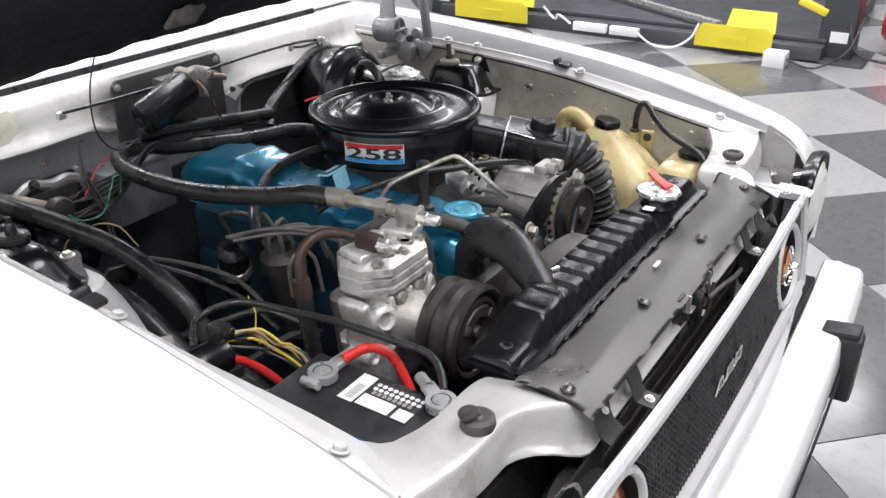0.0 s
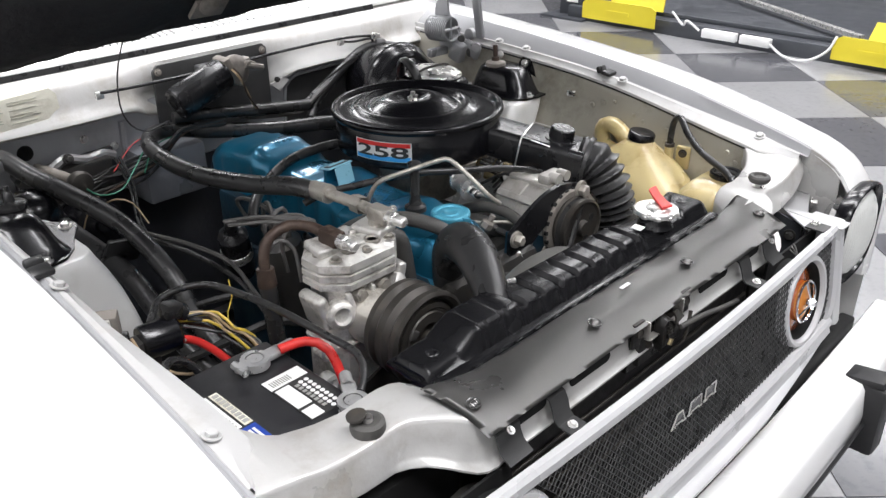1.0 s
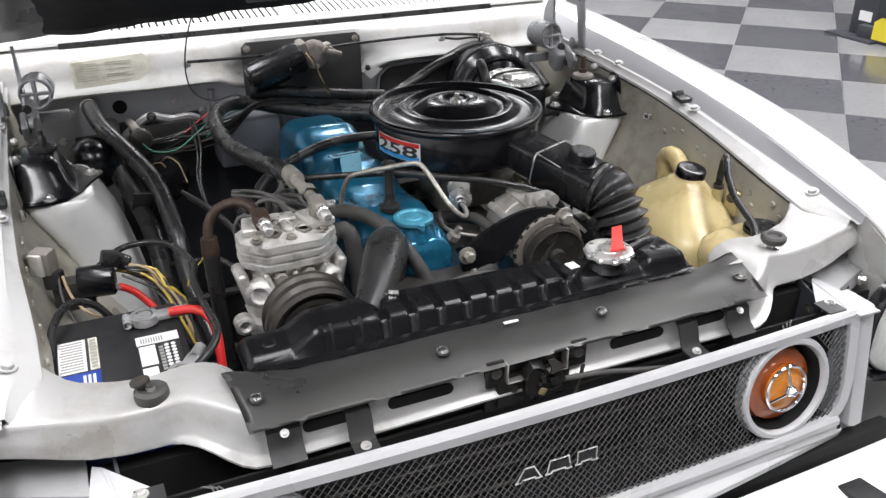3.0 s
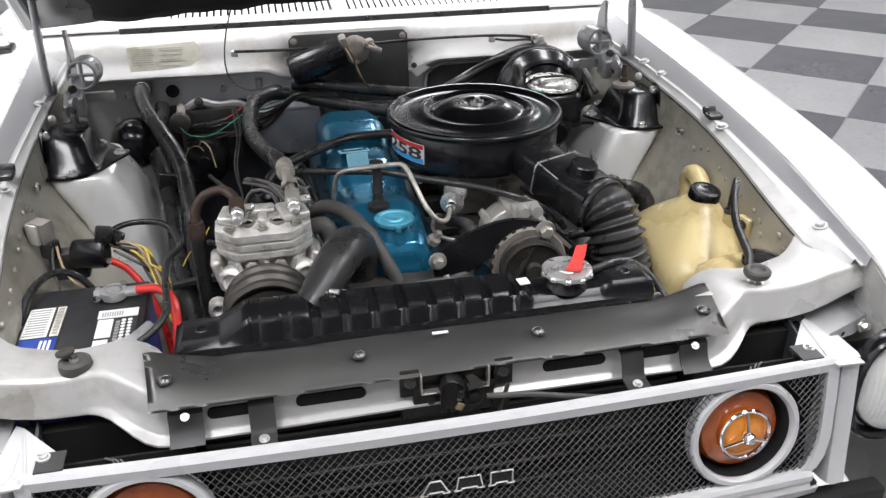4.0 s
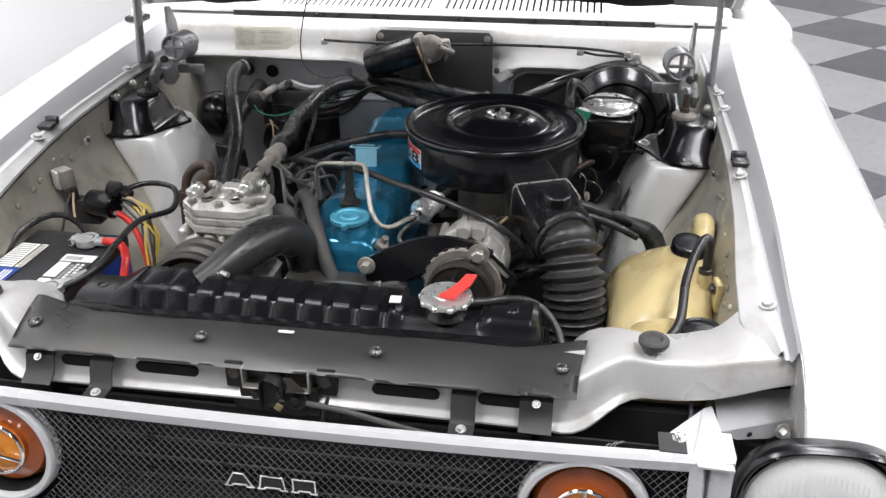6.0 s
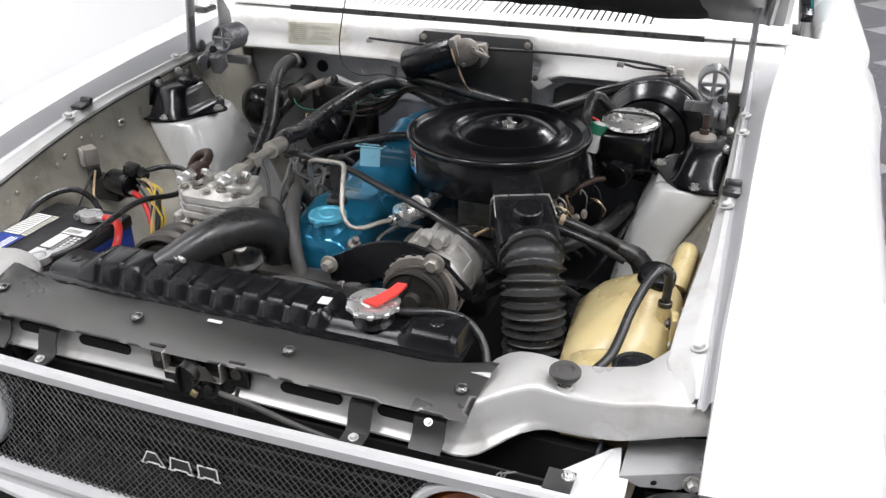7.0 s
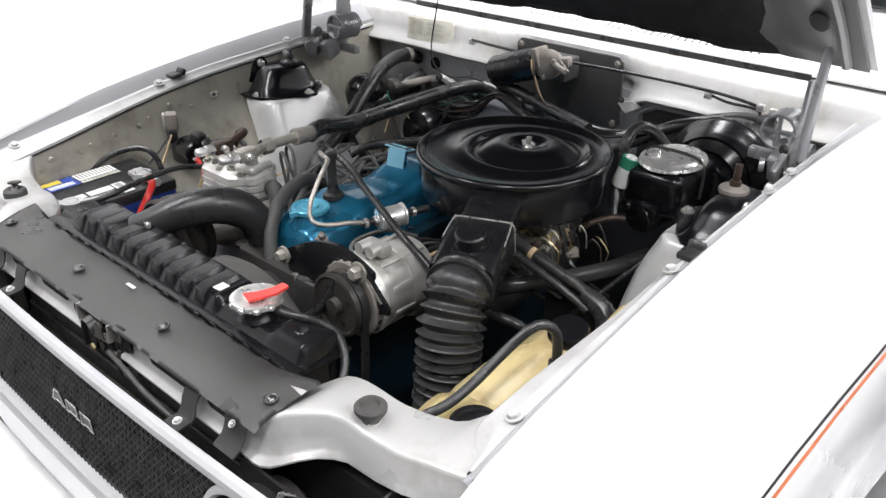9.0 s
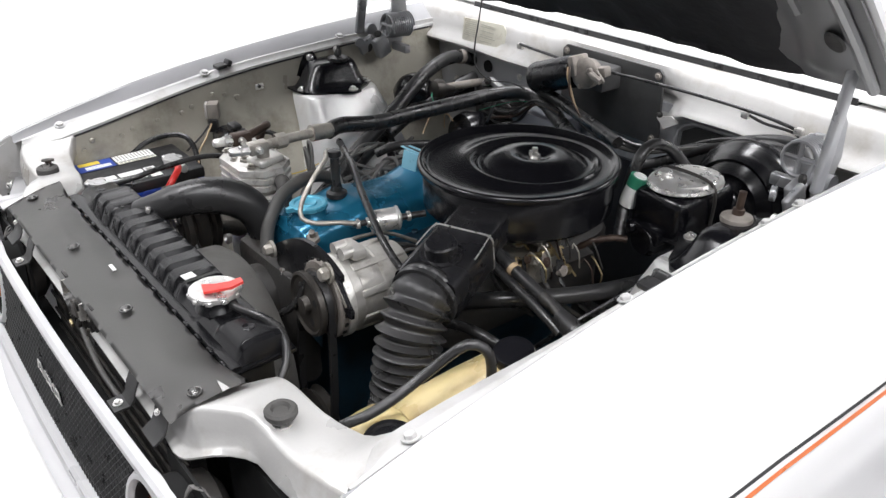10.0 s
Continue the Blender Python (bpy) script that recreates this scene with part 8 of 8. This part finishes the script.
    part("hose", tube(B(), [(0.25, 0.40, 0.76), (0.32, 0.44, 0.79), (0.38, 0.50, 0.80), (0.43, 0.60, 0.80), (0.45, 0.72, 0.79)], 0.014, 12), M_RUBBER, hs)
    part("hose", tube(B(), [(0.24, 0.36, 0.73), (0.31, 0.38, 0.765), (0.38, 0.40, 0.765), (0.42, 0.44, 0.72)], 0.009, 10), M_RUBBER, hs)
    part("pipe", tube(B(), [(0.290, 0.470, 0.880), (0.350, 0.462, 0.868), (0.420, 0.462, 0.848), (0.490, 0.466, 0.818), (0.52, 0.45, 0.77)], 0.010, 12), M_RUBBER, hs)
    part("pipe", tube(B(), [(0.300, 0.455, 0.868), (0.360, 0.446, 0.856), (0.430, 0.446, 0.836), (0.485, 0.452, 0.808)], 0.0075, 10), M_RUBBER, hs)
    part("elbow", tube(B(), [(0.470, 0.462, 0.828), (0.505, 0.464, 0.812), (0.522, 0.455, 0.79), (0.52, 0.44, 0.76)], lambda t: 0.014 + 0.004 * math.sin(t * math.pi), 14), M_RUBBER, hs, "black rubber elbow")
    part("fitting", lathe(B(), [(0.006, -0.02), (0.009, -0.015), (0.009, 0.0), (0.006, 0.004), (0.006, 0.02)], (0.455, 0.458, 0.842), (0.9, 0.0, -0.4), 10), M_DARK, hs)
    part("clamp", tube(B(), [(0.366, 0.4615, 0.8635), (0.374, 0.4615, 0.8615)], 0.0116, 14, smooth=False), M_TAN, hs, "tan tape band")
    choke = thing("choke_linkage", (0.32, 0.55, 0.78), "tarnished carburetor linkage under the air cleaner", "linkage")
    random.seed(5)
    bm = B()
    for k in range(7):
        p = V((0.27 + 0.08 * random.random(), 0.52 + 0.10 * random.random(), 0.79 + 0.05 * random.random()))
        lathe(bm, [(0.008, 0), (0.010, 0.006), (0.007, 0.02), (0, 0.02)], p, (random.random() - 0.5, -1, random.random() - 0.3), 10)
        tube(bm, [p, p + V((0.008 * random.random(), -0.008, 0.014)), p + V((0.012, 0.008, -0.012))], 0.002, 5)
    part("lever", bm, M_BRASS, choke, "yellow zinc plated lever")
    part("bracket", box(B(), (0.28, 0.57, 0.80), (0.09, 0.06, 0.05), bevel=0.01), M_ALU_DULL, choke)


build_heater()


def build_clutter():
    """Loose wires and lines round the engine."""
    plug = thing("plug_leads", (-0.2, 0.5, 0.78), "bundle of grey spark plug leads beside the engine", "wiring")
    random.seed(31)
    for k in range(4):
        y = 0.36 + 0.09 * k
        j = lambda a: (random.random() - 0.5) * a
        part("lead", tube(B(), [(-0.255 + j(0.02), 0.63 + j(0.03), 0.845 + j(0.015)), (-0.225 + j(0.02), 0.57 + j(0.03), 0.862 + j(0.02)), (-0.195 + j(0.02), 0.50 + j(0.04), 0.868 + j(0.03)), (-0.165 + j(0.02), (y + 0.45) / 2, 0.85 + j(0.03)), (-0.135, y, 0.815), (-0.12, y, 0.77)], 0.0034, 8), M_GREYWIRE, plug)
    part("lead", tube(B(), [(-0.25, 0.47, 0.80), (-0.262, 0.46, 0.86), (-0.245, 0.45, 0.895), (-0.215, 0.44, 0.892), (-0.20, 0.43, 0.85), (-0.205, 0.42, 0.80)], 0.0034, 8), M_GREYWIRE, plug)
    part("lead", tube(B(), [(-0.285, 0.47, 0.79), (-0.29, 0.465, 0.85), (-0.272, 0.455, 0.872), (-0.248, 0.45, 0.85), (-0.245, 0.44, 0.79)], 0.0034, 8), M_GREYWIRE, plug)
    for k in range(4):
        part("boot", lathe(B(), [(0.008, -0.02), (0.009, 0.0), (0.007, 0.018), (0.005, 0.022)], (-0.12, 0.40 + 0.09 * k, 0.772), (-0.5, 0, 0.8), 10), M_RUBBER, plug, "black rubber boot")
    coil = thing("ignition_coil", (-0.24, 0.66, 0.70), "dull black ignition coil beside the block", "ignition coil")
    part("can", lathe(B(), [(0, -0.11), (0.026, -0.11), (0.028, -0.10), (0.028, 0.0), (0.022, 0.006), (0.014, 0.012), (0.010, 0.03), (0, 0.03)], (-0.235, 0.66, 0.80), (-0.3, -0.35, 1), 22), M_BLACK, coil)
    part("band", lathe(B(), [(0.0285, -0.06), (0.030, -0.059), (0.030, -0.04), (0.0285, -0.039)], (-0.235, 0.66, 0.80), (-0.3, -0.35, 1), 22), M_STEEL, coil)
    w = thing("side_wiring", (-0.36, 0.5, 0.75), "thin yellow and black wires hanging beside the engine", "wiring")
    for pts, m, r in (([(-0.335, 0.52, 0.80), (-0.35, 0.49, 0.785), (-0.372, 0.47, 0.775), (-0.385, 0.45, 0.76)], M_YWIRE, 0.0012),
                      ([(-0.36, 0.90, 0.83), (-0.352, 0.86, 0.85), (-0.335, 0.83, 0.845), (-0.325, 0.80, 0.81)], M_TAN, 0.0016),
                      ([(-0.42, 0.66, 0.70), (-0.36, 0.58, 0.74), (-0.31, 0.52, 0.76), (-0.28, 0.46, 0.74)], M_RUBBER, 0.006),
                      ([(-0.43, 0.56, 0.66), (-0.37, 0.50, 0.70), (-0.30, 0.47, 0.72), (-0.24, 0.46, 0.70)], M_RUBBER, 0.008),
                      ([(-0.34, 0.78, 0.80), (-0.30, 0.70, 0.79), (-0.27, 0.62, 0.77), (-0.27, 0.54, 0.73)], M_RUBBER_GREY, 0.0045),
                      ([(-0.33, 0.80, 0.78), (-0.28, 0.74, 0.75), (-0.25, 0.64, 0.72), (-0.25, 0.55, 0.68)], M_RUBBER, 0.005)):
        part("wire", tube(B(), pts, r, 7), m, w)
    f = thing("firewall_wiring", (-0.3, 1.0, 0.85), "bundle of dark and coloured wires across the lower firewall", "wiring")
    random.seed(77)
    for k, m in enumerate([M_RUBBER, M_RUBBER, M_RUST, M_RUBBER_GREY, M_RUBBER, M_RUBBER, M_RUBBER, M_RUBBER, M_RUBBER]):
        z = 0.812 + 0.012 * k * 0.5
        j = lambda a: (random.random() - 0.5) * a
        part("wire", tube(B(), [(-0.40 + j(0.04), 1.03, z - 0.03 + j(0.02)), (-0.33, 1.01 + j(0.02), z - 0.012 + j(0.02)), (-0.26, 0.99 + j(0.03), z + 0.005 + j(0.02)), (-0.20, 0.985 + j(0.02), z + 0.022 + j(0.015)), (-0.13, 0.98, 0.90 + j(0.01)), (-0.04, 0.965, 0.90 + j(0.01))], 0.0018 + 0.0018 * random.random(), 6), m, f)
    for k in range(2):
        part("wire", tube(B(), [(-0.275 - 0.008 * k, 0.99, 0.88), (-0.27 - 0.008 * k, 0.96, 0.83 - 0.01 * k), (-0.285 - 0.006 * k, 0.92, 0.76), (-0.28, 0.88, 0.70)], 0.003, 6), M_RUBBER, f)
    part("thick_loom", tube(B(), [(-0.14, 1.0, 0.925), (-0.06, 0.985, 0.92), (0.02, 0.965, 0.912), (0.09, 0.95, 0.905), (0.16, 0.93, 0.90)], 0.013, 12), M_RUBBER, f, "thick black taped loom")
    h = thing("throttle_hose", (0.3, 0.6, 0.8), "rust brown ribbed hose under the air cleaner", "hose")
    part("hose", tube(B(), [(0.345, 0.63, 0.835), (0.362, 0.645, 0.850), (0.385, 0.67, 0.858), (0.40, 0.69, 0.855)], lambda t: 0.0058 + 0.0006 * math.sin(t * 90), 12, step=0.004), M_RUST, h)
    # fittings under the air cleaner
    c = thing("carburetor_fittings", (0.29, 0.54, 0.80), "zinc plated carburetor fittings and vacuum lines", "linkage")
    random.seed(12)
    for k in range(9):
        p = V((0.285 + 0.09 * random.random(), 0.50 + 0.11 * random.random(), 0.80 + 0.055 * random.random()))
        d = V((random.random() - 0.2, -random.random(), random.random() - 0.4)).normalized()
        part("fitting", lathe(B(), [(0.005, 0), (0.0072, 0.002), (0.0072, 0.010), (0.004, 0.012), (0.004, 0.022), (0, 0.023)], p, d, 8), (M_BRASS, M_ALU_DULL, M_DUSTY)[k % 3], c)
    for k in range(16):
        a = V((0.30 + 0.10 * random.random(), 0.50 + 0.13 * random.random(), 0.815 + 0.05 * random.random()))
        bend = V((0.03 * random.random() - 0.01, -0.02 * random.random(), 0.02 * random.random()))
        part("rod", tube(B(), [a, a + bend, a + bend * 1.6 + V((0.01, 0.004, -0.02)), a + bend + V((0.02 * random.random(), 0.01, -0.045))], 0.0012 + 0.0008 * random.random(), 6), (M_BRASS, M_RUST, M_DARK, M_ALU_DULL)[k % 4], c, "thin linkage rod")
    for k in range(4):
        q = V((0.325 + 0.022 * k, 0.535 + 0.018 * (k % 2), 0.838 + 0.006 * (k % 3)))
        part("cam", lathe(B(), [(0.0062, -0.001), (0.0062, 0.001), (0.003, 0.0015), (0.003, 0.005), (0, 0.005)], q, (0.5, -0.8, 0.3), 14, ovality=1.5, xdir=(0.8, 0.5, 0)), (M_RUST, M_DUSTY)[k % 2], c, "stamped linkage cam")
    for k in range(5):
        a = V((0.27 + 0.02 * k, 0.50 + 0.02 * k, 0.83))
        part("line", tube(B(), [a, a + V((0.03, -0.02, -0.02)), a + V((0.06, -0.01, -0.05)), a + V((0.08, 0.03, -0.09))], 0.0035, 7), (M_RUBBER, M_RUBBER_GREY)[k % 2], c)


build_clutter()


def build_front_engine():
    """Thermostat housing, brackets and fittings on the engine's front."""
    wp = thing("water_pump", (0.02, 0.22, 0.62), "grimy water pump and thermostat housing behind the radiator", "water pump")
    bm = B()
    lathe(bm, [(0.034, 0), (0.036, 0.012), (0.030, 0.03), (0.026, 0.05), (0, 0.052)], (-0.070, 0.268, 0.755), (0, -0.7, 0.7), 24)
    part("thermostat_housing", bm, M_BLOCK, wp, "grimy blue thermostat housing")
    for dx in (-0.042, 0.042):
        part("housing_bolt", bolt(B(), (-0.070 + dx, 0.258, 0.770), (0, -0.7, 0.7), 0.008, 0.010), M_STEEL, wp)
    part("front_plate", slab(B(), [(0.03, 0.228, 0.72), (0.16, 0.228, 0.70), (0.18, 0.228, 0.78), (0.10, 0.228, 0.83), (0.04, 0.228, 0.85)], (0, 0.008, 0)), M_BLOCK, wp, "blue painted bracket plate, darkened for shade")
    for x, z in ((0.055, 0.80), (0.085, 0.775), (0.05, 0.745), (0.12, 0.74), (0.145, 0.775)):
        part("plate_bolt", bolt(B(), (x, 0.228, z), (0, -1, 0.05), 0.009, 0.012), M_DUSTY, wp)
    part("sensor", lathe(B(), [(0.008, 0), (0.012, 0.004), (0.012, 0.014), (0.006, 0.018), (0.006, 0.03), (0, 0.032)], (0.045, 0.29, 0.835), (0.4, -0.3, 0.8), 6), M_DUSTY, wp, "brass temperature sensor")
    hh = thing("heater_hose", (0.1, 0.3, 0.75), "grey black heater hose curving behind the alternator", "hose", "heater hoses")
    part("hose", tube(B(), [(0.03, 0.235, 0.79), (0.075, 0.225, 0.80), (0.115, 0.25, 0.815), (0.13, 0.30, 0.83), (0.125, 0.36, 0.83), (0.11, 0.44, 0.80)], 0.0105, 12), M_RUBBER_GREY, hh)
    part("clamp", tube(B(), [(0.055, 0.228, 0.797), (0.064, 0.226, 0.799)], 0.0125, 14, smooth=False), M_STEEL, hh)
    lo = thing("alternator_wiring", (0.22, 0.36, 0.83), "black and red wires behind the alternator", "wiring")
    for k, m in enumerate((M_RUBBER, M_RUBBER_GREY, M_RUBBER, M_TAN)):
        part("wire", tube(B(), [(0.20 + 0.012 * k, 0.345, 0.85), (0.205 + 0.012 * k, 0.37, 0.868 - 0.004 * k), (0.22 + 0.01 * k, 0.41, 0.85), (0.21, 0.47, 0.81)], 0.003, 7), m, lo)
    ex = thing("fan_belt", (0.0, 0.15, 0.6), "worn black fan belt behind the radiator", "belt")
    part("band", tube(B(), [(0.066, 0.155, 0.70), (0.10, 0.165, 0.75), (0.16, 0.185, 0.80), (0.20, 0.195, 0.868)], 0.006, 8), M_RUBBER, ex)
    part("band", tube(B(), [(-0.066, 0.155, 0.70), (-0.12, 0.158, 0.74), (-0.19, 0.16, 0.80)], 0.006, 8), M_RUBBER, ex)
    # small hardware on the aprons and the support
    for sgn in (1, -1):
        clip = thing("wire_clip", (sgn * 0.59, 0.53, 0.91), "small bent metal wire clip on the apron", "clip", "apron wire clips")
        part("strap", box(B(), (sgn * (lerp(BAY_X, 0.53) - 0.010), 0.53, 0.905), (0.006, 0.022, 0.014), rot=(0, 0, 8), bevel=0.002), M_STEEL, clip)
        part("screw", lathe(B(), [(0.005, 0), (0.004, 0.003), (0, 0.003)], (sgn * (lerp(BAY_X, 0.53) - 0.013), 0.528, 0.907), (-sgn, 0, 0), 8), M_DARK, clip)


build_front_engine()
